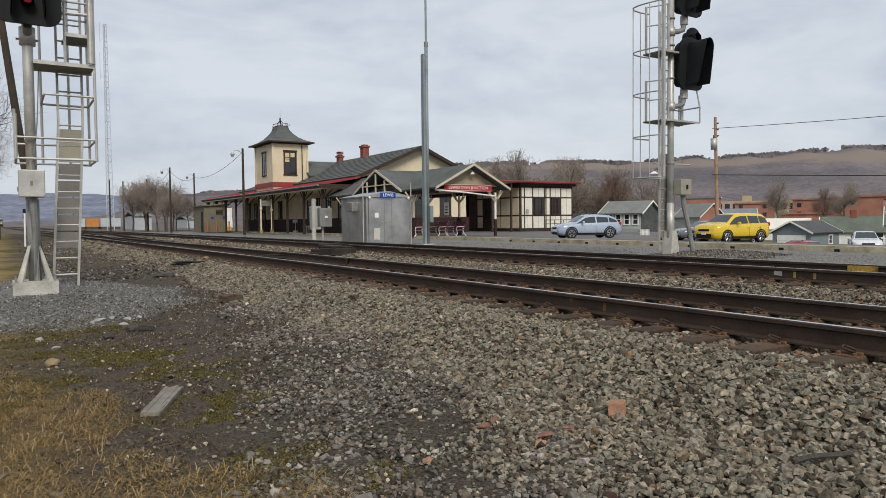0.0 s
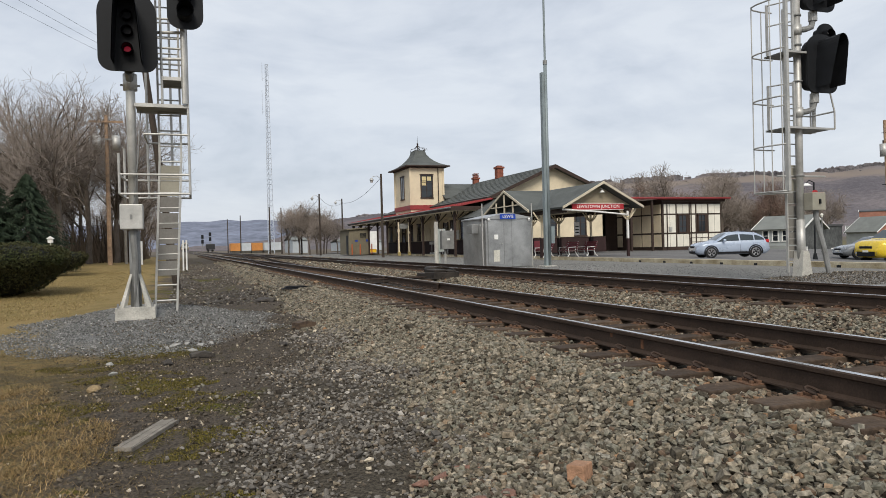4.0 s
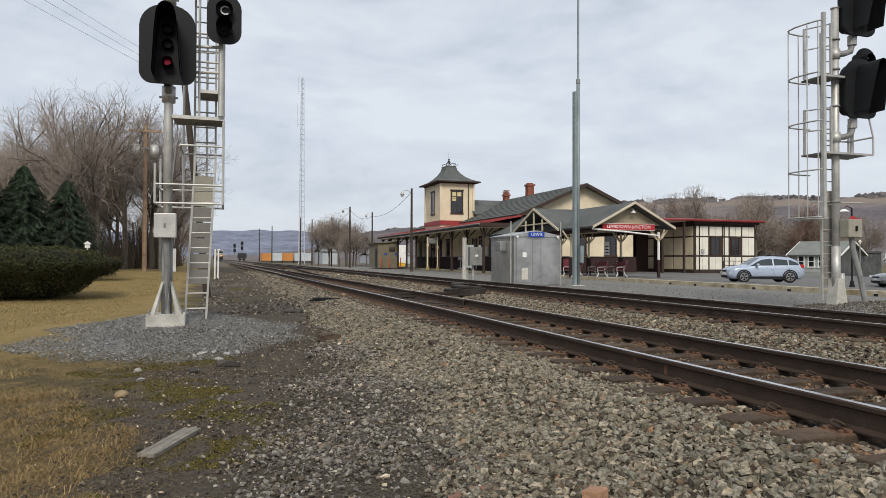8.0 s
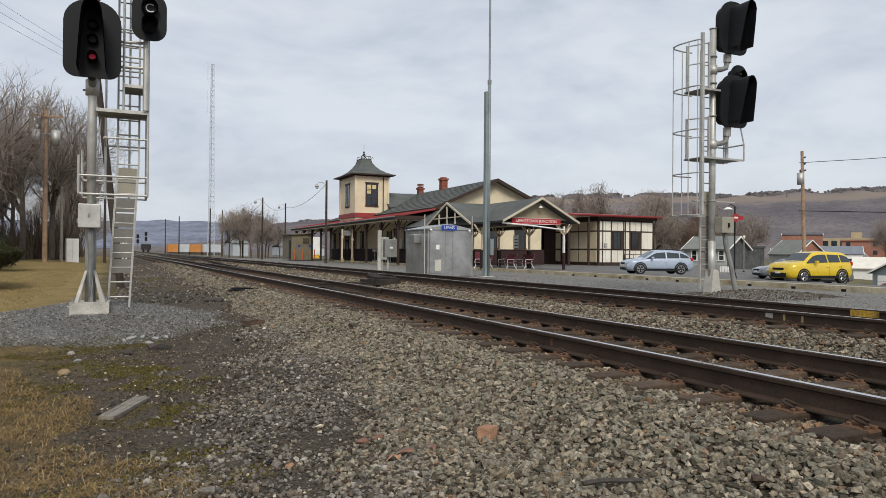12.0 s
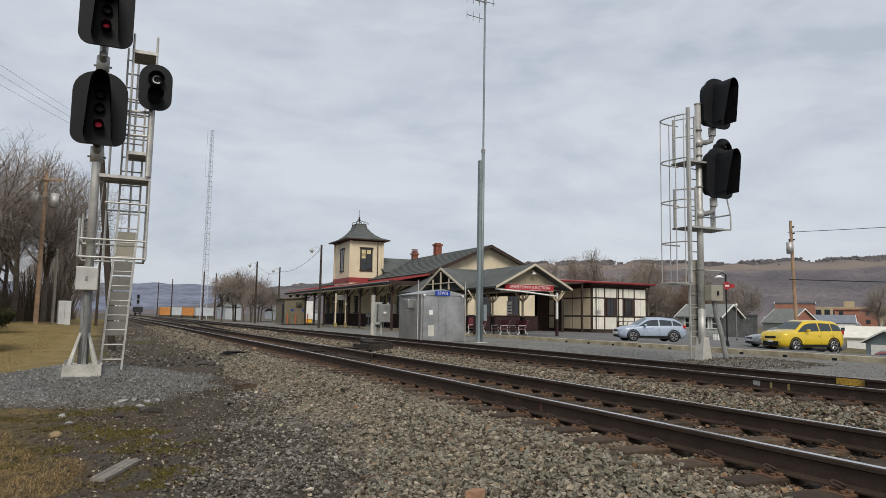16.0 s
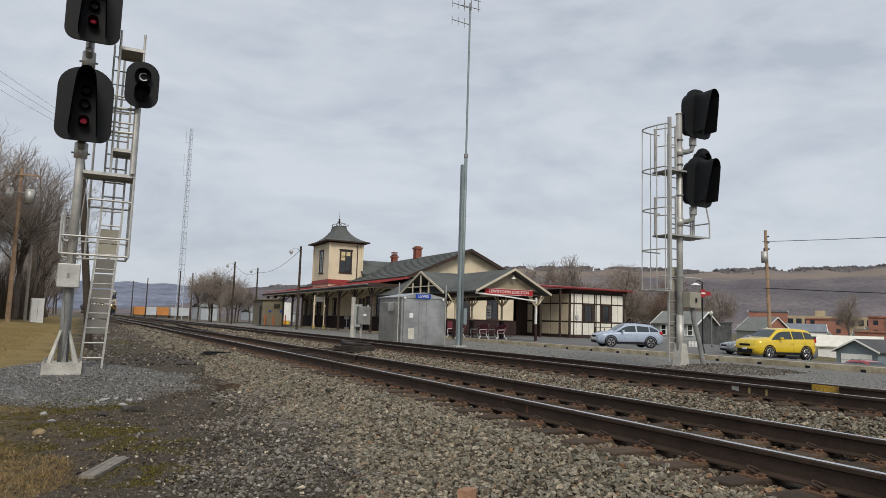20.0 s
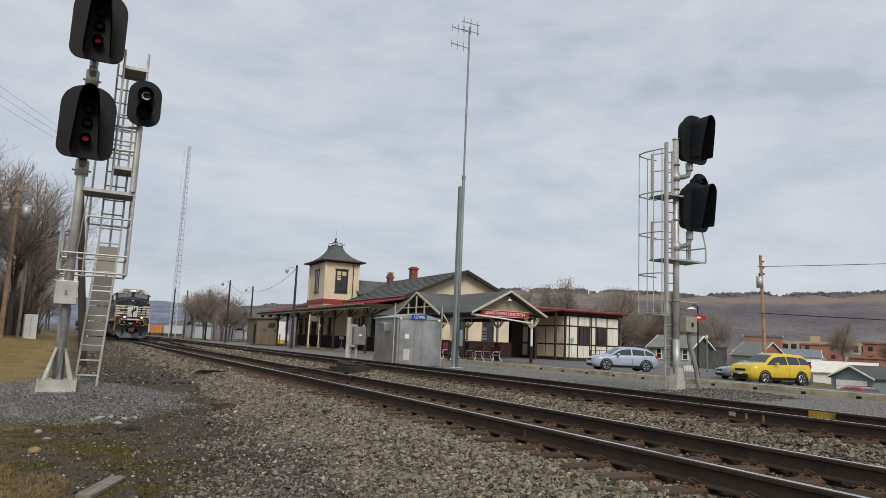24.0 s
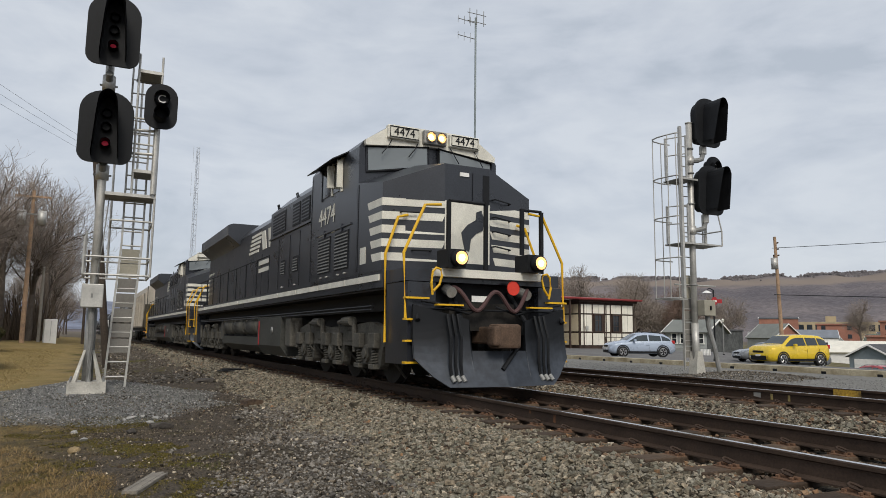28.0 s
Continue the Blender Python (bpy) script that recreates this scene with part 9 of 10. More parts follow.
box("wall", -6, 6, -5, 5, 0, 5, WHITE, fh)
bm = B()
add_prism(bm, [(-5.5, 5), (5.5, 5), (0, 8)], -6.5, 6.5, "x")
part("roof", bm, ROOFGREY, fh)


# ---- track details ----
def mesh_of(name, bm, materials):
    me = bpy.data.meshes.new(name)
    bmesh.ops.recalc_face_normals(bm, faces=bm.faces)
    bm.to_mesh(me)
    bm.free()
    for m in materials if isinstance(materials, (list, tuple)) else [materials]:
        me.materials.append(m)
    return me


def plate_mesh():
    bm = B()
    add_box(bm, -0.19, 0.19, -0.10, 0.10, -0.206, -0.187, 0, 0.004)
    for s in (-1, 1):
        add_box(bm, s * 0.10 - 0.02, s * 0.10 + 0.02, -0.09, 0.09, -0.19, -0.165, 0, 0.006)
        add_box(bm, s * 0.155 - 0.014, s * 0.155 + 0.014, -0.075, -0.047, -0.19, -0.166, 0, 0.004)
        add_box(bm, s * 0.155 - 0.014, s * 0.155 + 0.014, 0.047, 0.075, -0.19, -0.166, 0, 0.004)
    return mesh_of("tie_plate", bm, PLATERUST)


def clip_mesh(s):
    bm = B()
    add_path(bm, [(s * 0.135, -0.055, -0.165), (s * 0.135, 0.03, -0.150), (s * 0.125, 0.05, -0.140), (s * 0.10, 0.05, -0.130), (s * 0.075, 0.03, -0.140), (s * 0.062, -0.02, -0.158)], 0.011, 6)
    return mesh_of("rail_clip", bm, RAILRUST)


PLATERUST = mat("brown_rust", (0.165, 0.092, 0.056), 0.88, 0.1, 0.4, 6, 0.3, 60)
RAILRUST = mat("dark_rust", (0.052, 0.034, 0.025), 0.85, 0.1, 0.4, 6, 0.3, 60)
PLATE_ME, CLIP_L, CLIP_R = plate_mesh(), clip_mesh(-1), clip_mesh(1)
rnd = random.Random(11)
for tr, xc, zc in ((track_near, T1, 0.0), (track_far, T2, Z2)):
    for k in range(-18, 240):
        y = -2.6 + 0.575 * k + rnd.uniform(-0.03, 0.03)
        link("tie", TIE_ME, tr, pose(xc + bend(y) + rnd.uniform(-0.05, 0.05), y, zc - 0.192 + rnd.uniform(-0.008, 0.002), 0, 0, rnd.uniform(-1.2, 1.2)))
        if -4 <= k < 66:
            for s in (-0.755, 0.755):
                link("tie_plate", PLATE_ME, tr, pose(xc + bend(y) + s, y, zc + rnd.uniform(-0.003, 0.0)))
                link("rail_clip", CLIP_L, tr, pose(xc + bend(y) + s, y, zc))
                link("rail_clip", CLIP_R, tr, pose(xc + bend(y) + s, y, zc))


def joint_bar(tr, x, y, z, side):
    bm = B()
    add_prism(bm, [(side * 0.010, -0.150), (side * 0.040, -0.152), (side * 0.034, -0.10), (side * 0.036, -0.056), (side * 0.012, -0.048)], -0.46, 0.46)
    bar = part("joint_bar", bm, RAILRUST, tr)
    bar.matrix_basis = pose(x, y, z)
    for k in range(6):
        bm = B()
        add_tube(bm, (side * 0.034, -0.38 + 0.152 * k, -0.10), (side * 0.062, -0.38 + 0.152 * k, -0.10), 0.017, seg=6)
        part("bolt", bm, RAILRUST, bar)


joint_bar(track_near, T1 - 0.755, 11.5, 0, -1)
joint_bar(track_near, T1 + 0.755, 12.6, 0, -1)
joint_bar(track_far, T2 - 0.755, 9.2, Z2, -1)
joint_bar(track_far, T2 + 0.755, 8.3, Z2, -1)
for y in (4.62, 5.14):
    box("rust_streak", T1 - 0.768, T1 - 0.7655, y - 0.022, y + 0.022, -0.150, -0.052, RUST, track_near, "orange rust streak on the rail web")
for y, w, m in ((5.33, 0.065, GALV), (5.07, 0.02, YELLOWPALE), (4.77, 0.02, YELLOWPALE)):
    box("paint_mark", T2 - 0.769, T2 - 0.7655, y - w, y + w, Z2 - 0.145, Z2 - 0.055, m, track_far)
box("paint_mark", T2 + 0.7125, T2 + 0.719, 4.62, 5.08, Z2 - 0.120, Z2 - 0.020, WORNYELLOW, track_far, "yellow paint on the rail head's side")


def diverge(y):
    return 0.0 if y < 18 else 0.00094 * (y - 18) ** 2 if y < 58 else 1.504 + 0.07 * (y - 58)


GREASE = mat("dusty_black_iron", (0.042, 0.034, 0.028), 0.7, 0.1, 0.5, 4, 0.2, 40)
crossover = tagged(new("railway_crossover"), "dark worn crossover rails leading from one track to the other", "track", kind="structure")
for s, y0, y1 in ((-0.755, 19.0, 98.0), (0.755, 19.0, 98.0)):
    rail(crossover, [(T1 + s + bend(y0 + (y1 - y0) * k / 40) + diverge(y0 + (y1 - y0) * k / 40) + (0.075 if s < 0 else -0.075) * (1 - k / 40), y0 + (y1 - y0) * k / 40, min(0.1, 0.1 * k / 40) - 0.006) for k in range(41)], "rail", False)
rail(crossover, [(T1 + 0.755 - 0.10 - 0.02 * abs(k - 2), 14.4 + 1.4 * k, -0.006) for k in range(5)], "guard_rail", False)
rail(crossover, [(T1 + 0.755 + bend(58) - 0.09, 55 + 1.4 * k, -0.004) for k in range(5)], "guard_rail")
for k in range(8):
    yy = 14.65 + 0.575 * k
    box("slide_plate", T1 + bend(yy) + 0.34, T1 + bend(yy) + 0.74, yy - 0.09, yy + 0.09, -0.192, -0.170, GREASE, crossover, "black greased slide plate")
for yy in (18.55, 19.25):
    box("throw_rod", T1 - 0.9, 7.6, yy - 0.03, yy + 0.03, -0.150, -0.115, GREASE, crossover)

# switch machine between the tracks
machine = thing("switch_machine", pose(8.02, 19.1, -0.2, 0, 0, 4), "dusty dark cast switch machine bolted to timbers between the tracks", "switch machine")
bm = B()
add_box(bm, -0.42, 0.42, -0.80, -0.05, 0.08, 0.27, 0, 0.02)
add_box(bm, -0.46, 0.46, -0.84, -0.01, 0.07, 0.10, 0, 0.005)
part("gear_case", bm, GREASE, machine)
bm = B()
add_box(bm, -0.38, 0.02, -0.74, -0.12, 0.27, 0.35, 0, 0.025)
add_box(bm, 0.06, 0.36, -0.70, -0.20, 0.27, 0.32, 0, 0.02)
part("cover", bm, GREASE, machine)
bm = B()
add_box(bm, -0.36, 0.36, 0.05, 0.72, 0.08, 0.22, 0, 0.02)
part("circuit_box", bm, GREASE, machine)
tube("motor", (-0.05, -0.02, 0.30), (-0.05, 0.60, 0.30), 0.115, GREASE, machine, seg=16)
tube("hand_lever", (0.30, -0.65, 0.34), (0.30, 0.35, 0.42), 0.02, GREASE, machine, seg=8)
for yy in (-0.55, 0.30):
    box("timber", -1.5, 0.9, yy - 0.13, yy + 0.13, -0.1, 0.08, TIE, machine)
    box("rod", -2.2, -0.4, yy * 0.4 - 0.03, yy * 0.4 + 0.03, 0.11, 0.14, RAILRUST, machine)
    for xx in (-0.40, 0.40):
        tube("lag_bolt", (xx, yy, 0.08), (xx, yy, 0.13), 0.03, RAILRUST, machine, seg=6)

bm = B()
pts = []
for k in range(90):
    a = k * 0.42
    r = 0.34 + 0.05 * math.sin(k * 0.31) - 0.0012 * k
    pts.append((1.35 * r * math.cos(a), r * math.sin(a), 0.03 + 0.035 * abs(math.sin(k * 0.17)) + 0.0008 * k))
pts += [(0.62, -0.1, 0.03), (0.85, 0.25, 0.02), (1.05, 0.15, 0.02)]
add_path(bm, pts, 0.017, 6)
coil = tagged(part("cable_coil", bm, BLACK), "loose coil of black cable lying on the ballast", "cable")
coil.matrix_world = pose(3.85, 19.3, -0.335)

# ---- loose things on the ground ----
OLDBRICK = mat("pale_orange_brick", (0.38, 0.215, 0.13), 0.92, 0, 0.3, 9, 0.4, 60)
OLDBRICK2 = mat("red_brown_brick", (0.23, 0.125, 0.092), 0.92, 0, 0.35, 9, 0.4, 60)
OLDWOOD = mat("grey_weathered_board", (0.24, 0.215, 0.18), 0.93, 0, 0.35, 9, 0.4, 90)
ROCK = mat("dark_rock", (0.075, 0.066, 0.058), 0.92, 0, 0.4, 5, 0.5, 40)
RUBBLE = mat("pale_rubble", (0.37, 0.36, 0.335), 0.92, 0, 0.25, 6, 0.4, 50)


def lump(name, x, y, size, material, label, category, seed, up=0.3, group=""):
    """An angular lump: the hull of points on an uneven ball."""
    r = random.Random(seed)
    bm = B()
    for _ in range(16):
        v = Vector((r.gauss(0, 1), r.gauss(0, 1), r.gauss(0, 1))).normalized()
        bm.verts.new((v.x * size[0] / 2, v.y * size[1] / 2, v.z * size[2] / 2))
    res = bmesh.ops.convex_hull(bm, input=bm.verts)
    bmesh.ops.delete(bm, geom=[v for v in bm.verts if not v.link_faces], context="VERTS")
    ob = tagged(part(name, bm, material), label, category, group)
    ob.matrix_world = pose(x, y, float(height(x, y)) + size[2] * up, 0, 0, r.uniform(0, 180))
    return ob


def brick(x, y, s, rz, tilt, material, label):
    bm = B()
    add_box(bm, -s[0] / 2, s[0] / 2, -s[1] / 2, s[1] / 2, -s[2] / 2, s[2] / 2, 0, 0.008)
    ob = tagged(part("brick", bm, material), label, "brick", "loose bricks")
    ob.matrix_world = pose(x, y, float(height(x, y)) + s[2] / 2 + 0.02, tilt, 4, rz)


brick(3.09, 2.6, (0.15, 0.11, 0.10), 38, -4, OLDBRICK, "half an orange brick standing on grey ballast stones")
shard = "broken flake of orange brick on the ballast"
lump("brick_shard", 2.27, 2.47, (0.16, 0.10, 0.05), OLDBRICK, shard, "brick", 4, 0.4, "brick shards")
lump("brick_shard", 2.42, 2.57, (0.14, 0.09, 0.05), OLDBRICK2, shard, "brick", 5, 0.4, "brick shards")
lump("brick_shard", 2.62, 2.58, (0.13, 0.10, 0.05), OLDBRICK2, shard, "brick", 6, 0.4, "brick shards")
lump("brick_shard", 2.55, 2.45, (0.10, 0.05, 0.05), OLDBRICK, shard, "brick", 7, 0.4, "brick shards")
lump("brick_shard", 2.2, 2.95, (0.13, 0.07, 0.06), OLDBRICK2, shard, "brick", 8, 0.5, "brick shards")
lump("brick_shard", 2.37, 3.06, (0.20, 0.06, 0.035), OLDBRICK2, shard, "brick", 9, 0.5, "brick shards")
lump("brick_shard", 2.59, 3.13, (0.22, 0.07, 0.03), OLDBRICK2, shard, "brick", 10, 0.5, "brick shards")
lump("brick_shard", 1.6, 2.66, (0.09, 0.06, 0.05), OLDBRICK, shard, "brick", 12, 0.4, "brick shards")
lump("stone", -0.1, 7.38, (0.17, 0.13, 0.10), mat("yellow_stone", (0.30, 0.22, 0.12), 0.9, 0, 0.3, 8, 0.4, 50), "yellowish stone lying on bare dark earth", "stone", 13)
lump("stone", 1.03, 9.36, (0.44, 0.26, 0.14), ROCK, "flat dark stone slab half sunk in earth", "stone", 14)
lump("stone", 0.6, 8.94, (0.2, 0.15, 0.12), ROCK, "small dark stone on the earth", "stone", 15)
lump("stone", 2.63, 16.37, (0.62, 0.34, 0.14), ROCK, "dark flat chunk of old timber or rock", "stone", 16)
lump("stone", 2.19, 9.53, (0.30, 0.12, 0.08), ROCK, "thin dark chunk on the gravel", "stone", 17)
lump("stone", 1.49, 2.84, (0.07, 0.06, 0.05), BLACK, "small black lump of coal on gravel", "stone", 18)
lump("stone", 2.03, 1.63, (0.11, 0.08, 0.06), mat("dark_red_clay", (0.06, 0.025, 0.02), 0.9, 0, 0.3, 9, 0.4, 60), "dark red clay lump among ballast stones", "stone", 19)
bm = B()
add_prism(bm, [(-0.19, 0), (0.19, 0), (0.17, 0.12), (-0.02, 0.14), (-0.19, 0.11)], -0.10, 0.10)
block = tagged(part("timber_block", bm, [TIE]), "dark cut-off block of railway tie on ballast", "timber")
block.matrix_world = pose(2.75, 11.1, float(height(2.75, 11.1)) - 0.01, 0, 3, 25)
for i, (x, y, s) in enumerate(((0.68, 10.53, 0.22), (0.84, 10.58, 0.16), (1.03, 10.42, 0.2), (0.92, 9.98, 0.17), (1.19, 10.47, 0.12), (-0.13, 9.38, 0.14), (-0.01, 8.45, 0.13), (0.55, 10.36, 0.1))):
    lump("rubble_piece", x, y, (s, s * 0.6, 0.07), RUBBLE, "chalky white piece of rubble on earth", "rubble", 30 + i, 0.3, "white rubble")


def board():
    L, w, n = 0.78, 0.145, 14
    r = random.Random(2)
    bm = B()
    left = [(-w / 2 + r.uniform(-0.004, 0.004), -L / 2 + L * k / n) for k in range(n + 1)]
    right = [(w / 2 + r.uniform(-0.004, 0.004), L / 2 - L * k / n) for k in range(n + 1)]
    far = [(-w / 2 + w * k / 7, L / 2 + r.uniform(-0.05, 0.04)) for k in range(1, 7)]
    near = [(w / 2 - w * k / 7, -L / 2 + r.uniform(-0.03, 0.03)) for k in range(1, 7)]
    add_prism(bm, left + far + right + near, 0, 0.032, "z")
    for x, y0, y1 in ((-0.03, -0.36, 0.2), (0.035, -0.2, 0.38), (0.06, -0.38, -0.1)):
        add_box(bm, x - 0.0015, x + 0.0015, y0, y1, 0.0315, 0.0335, 1)
    p = tagged(part("board", bm, [OLDWOOD, ROCK]), "grey weathered split board lying on mossy earth", "board")
    p.matrix_world = pose(0.57, 5.12, float(height(0.57, 5.12)) + 0.012, 1.5, 2, -24)


board()
bm = B()
add_path(bm, [(-0.21, 0, 0), (-0.1, 0.012, 0.012), (0.05, 0.0, 0.015), (0.21, 0.014, 0.005)], 0.016, 6)
stick = tagged(part("stick", bm, ROCK), "dark dead stick lying across ballast stones", "stick")
stick.matrix_world = pose(3.22, 1.22, float(height(3.22, 1.22)) + 0.055, 0, 0, -20)

# drain holes in the platform's edge: black plates coloured as their inner shade
for y in [3.72 + 1.92 * k for k in range(14)]:
    box("drain_hole_shade", 22.446, 22.46, y - 0.09, y + 0.09, -0.36, -0.20, BLACK, platform_edge, "drain hole shown by a black plate")


# ---- ballast, gravel and grass ----
def scatter_mat(name, stops, rough=0.9, fine=45.0, grain=0.5):
    m = bpy.data.materials.new(name)
    m.use_nodes = True
    n, l = m.node_tree.nodes, m.node_tree.links
    b = n["Principled BSDF"]
    b.inputs["Roughness"].default_value, b.inputs["Specular IOR Level"].default_value = rough, 0.2
    geo = n.new("ShaderNodeNewGeometry")
    ramp = n.new("ShaderNodeValToRGB")
    e = ramp.color_ramp.elements
    while len(e) < len(stops):
        e.new(0.5)
    for el, (p, c) in zip(e, stops):
        el.position, el.color = p, (*c, 1)
    l.new(geo.outputs["Random Per Island"], ramp.inputs["Fac"])
    co = n.new("ShaderNodeTexCoord")
    t = n.new("ShaderNodeTexNoise")
    t.inputs["Scale"].default_value, t.inputs["Detail"].default_value = fine, 4
    l.new(co.outputs["Object"], t.inputs["Vector"])
    mr = n.new("ShaderNodeMapRange")
    mr.inputs["From Min"].default_value, mr.inputs["From Max"].default_value = 0.3, 0.7
    mr.inputs["To Min"].default_value, mr.inputs["To Max"].default_value = 1 - grain, 1 + grain * 0.6
    l.new(t.outputs["Fac"], mr.inputs["Value"])
    sc = n.new("ShaderNodeVectorMath")
    sc.operation = "SCALE"
    l.new(ramp.outputs["Color"], sc.inputs[0])
    l.new(mr.outputs["Result"], sc.inputs["Scale"])
    l.new(sc.outputs["Vector"], b.inputs["Base Color"])
    return m


BALLAST = scatter_mat("crushed_stone", [(0.0, (0.055, 0.046, 0.034)), (0.2, (0.125, 0.108, 0.079)), (0.35, (0.190, 0.165, 0.122)), (0.5, (0.165, 0.157, 0.120)), (0.62, (0.235, 0.214, 0.172)), (0.75, (0.205, 0.163, 0.112)), (0.88, (0.285, 0.252, 0.195)), (0.98, (0.33, 0.27, 0.192)), (1.0, (0.48, 0.42, 0.33))], grain=0.6)
RUSTY = scatter_mat("rust_stained_stone", [(0.0, (0.045, 0.033, 0.025)), (0.4, (0.100, 0.072, 0.052)), (0.75, (0.155, 0.108, 0.074)), (0.92, (0.245, 0.140, 0.074)), (1.0, (0.31, 0.235, 0.160))])
FINE = scatter_mat("blue_grey_gravel", [(0.0, (0.105, 0.105, 0.101)), (0.5, (0.190, 0.188, 0.180)), (0.85, (0.270, 0.264, 0.248)), (1.0, (0.42, 0.41, 0.385))])
WORN = scatter_mat("trodden_gravel", [(0.0, (0.075, 0.067, 0.058)), (0.5, (0.155, 0.140, 0.122)), (0.88, (0.225, 0.204, 0.175)), (1.0, (0.36, 0.33, 0.29))], grain=0.35)
CINDER = scatter_mat("dark_cinder", [(0.0, (0.043, 0.036, 0.029)), (0.6, (0.108, 0.088, 0.066)), (0.92, (0.203, 0.163, 0.120)), (1.0, (0.579, 0.494, 0.370))])


def hull_templates(count, points, seed):
    """Angular lumps: hulls of jittered block corners (or of points on a ball when few)."""
    out = []
    r = random.Random(seed)
    for _ in range(count):
        bm = B()
        if points >= 8:
            for sx in (-1, 1):
                for sy in (-1, 1):
                    for sz in (-1, 1):
                        bm.verts.new((0.72 * sx + r.uniform(-0.38, 0.38), 0.72 * sy + r.uniform(-0.38, 0.38), 0.72 * sz + r.uniform(-0.38, 0.38)))
        else:
            for _ in range(points):
                bm.verts.new(Vector((r.gauss(0, 1), r.gauss(0, 1), r.gauss(0, 1))).normalized() * r.uniform(0.85, 1.1))
        bmesh.ops.convex_hull(bm, input=bm.verts)
        bmesh.ops.delete(bm, geom=[v for v in bm.verts if not v.link_faces], context="VERTS")
        bmesh.ops.triangulate(bm, faces=bm.faces)
        bmesh.ops.recalc_face_normals(bm, faces=bm.faces)
        bm.verts.index_update()
        out.append((np.array([v.co[:] for v in bm.verts]), np.array([[v.index for v in f.verts] for f in bm.faces])))
        bm.free()
    return out


def stuff_mesh(name, co, tri, mats, mi, label, category):
    me = bpy.data.meshes.new(name)
    me.vertices.add(len(co))
    me.vertices.foreach_set("co", co.astype(np.float32).ravel())
    me.loops.add(tri.size)
    me.loops.foreach_set("vertex_index", tri.astype(np.int32).ravel())
    me.polygons.add(len(tri))
    me.polygons.foreach_set("loop_start", np.arange(0, tri.size, 3, dtype=np.int32))
    me.polygons.foreach_set("material_index", mi.astype(np.int32))
    me.polygons.foreach_set("use_smooth", np.zeros(len(tri), bool))
    for m in mats:
        me.materials.append(m)
    me.update(calc_edges=True)
    return tagged(new(name, me), label, category, kind="stuff")


def scatter(name, x, y, size, mats, mi, label, category, seed, templates, sink=0.25, lift=None):
    """Many angular stones, each turned and stretched at random, lying on the ground."""
    r = np.random.RandomState(seed)
    n = len(x)
    pick = r.randint(0, len(templates), n)
    z = height(x, y)
    if lift is not None:
        z = z + lift
    q = r.normal(size=(n, 4))
    q /= np.linalg.norm(q, axis=1)[:, None]
    a, b, c, d = q.T
    R = np.stack([1 - 2 * (c * c + d * d), 2 * (b * c - d * a), 2 * (b * d + c * a), 2 * (b * c + d * a), 1 - 2 * (b * b + d * d), 2 * (c * d - b * a), 2 * (b * d - c * a), 2 * (c * d + b * a), 1 - 2 * (b * b + c * c)], -1).reshape(n, 3, 3)
    s = size[:, None] * np.stack([r.uniform(0.9, 1.3, n), r.uniform(0.8, 1.1, n), r.uniform(0.58, 0.95, n)], -1)
    cos, tris, ms, base = [], [], [], 0
    for k, (v, f) in enumerate(templates):
        i = np.where(pick == k)[0]
        if not len(i):
            continue
        p = np.einsum("nij,nvj->nvi", R[i], v[None] * s[i][:, None, :])
        p[..., 2] *= 0.8
        p += np.stack([x[i], y[i], z[i] + size[i] * (sink + r.uniform(-0.35, 0.75, len(i)))], -1)[:, None, :]
        m = len(v)
        cos.append(p.reshape(-1, 3))
        tris.append((f[None] + (base + m * np.arange(len(i)))[:, None, None]).reshape(-1, 3))
        ms.append(np.repeat(mi[i], len(f)))
        base += m * len(i)
    return stuff_mesh(name, np.concatenate(cos), np.concatenate(tris), mats, np.concatenate(ms), label, category)


def wave(x, y, k=0.0):
    return np.sin(1.3 * x + 2.1 * y + k) * 0.5 + np.sin(2.9 * x - 1.7 * y + 2 * k) * 0.3 + np.sin(5.3 * x + 4.1 * y + 3 * k) * 0.2


def ballast_edge(y):
    return 0.38 + 0.27 * np.clip(y - 2.7, 0, 9.2) + 0.15 * np.sin(1.7 * y)


def coarse_edge(y):
    return np.interp(y, [0, 2, 3.2, 5.2, 7.1, 8.9, 12, 20], [1.7, 2.05, 2.45, 2.95, 3.1, 3.15, 3.0, 3.1])


STONES = hull_templates(14, 9, 5)
PEBBLES = hull_templates(8, 6, 6)
rs = np.random.RandomState(21)


def field(x0, x1, y0, y1, density):
    n = int((x1 - x0) * (y1 - y0) * density)
    return rs.uniform(x0, x1, n), rs.uniform(y0, y1, n)


def over_tie(x, y):
    """True on the ends and tops of ties that stay clear of stones."""
    k = (y + 2.6) / 0.575
    near = np.abs(k - np.round(k)) * 0.575 < 0.140
    return near & ((np.abs(x - T1) < 1.24) | (np.abs(x - T2) < 1.24))


def on_rail(x):
    out = np.zeros(len(x), bool)
    for c in (T1 - 0.755, T1 + 0.755, T2 - 0.755, T2 + 0.755):
        out |= np.abs(x - c) < 0.10
    return out


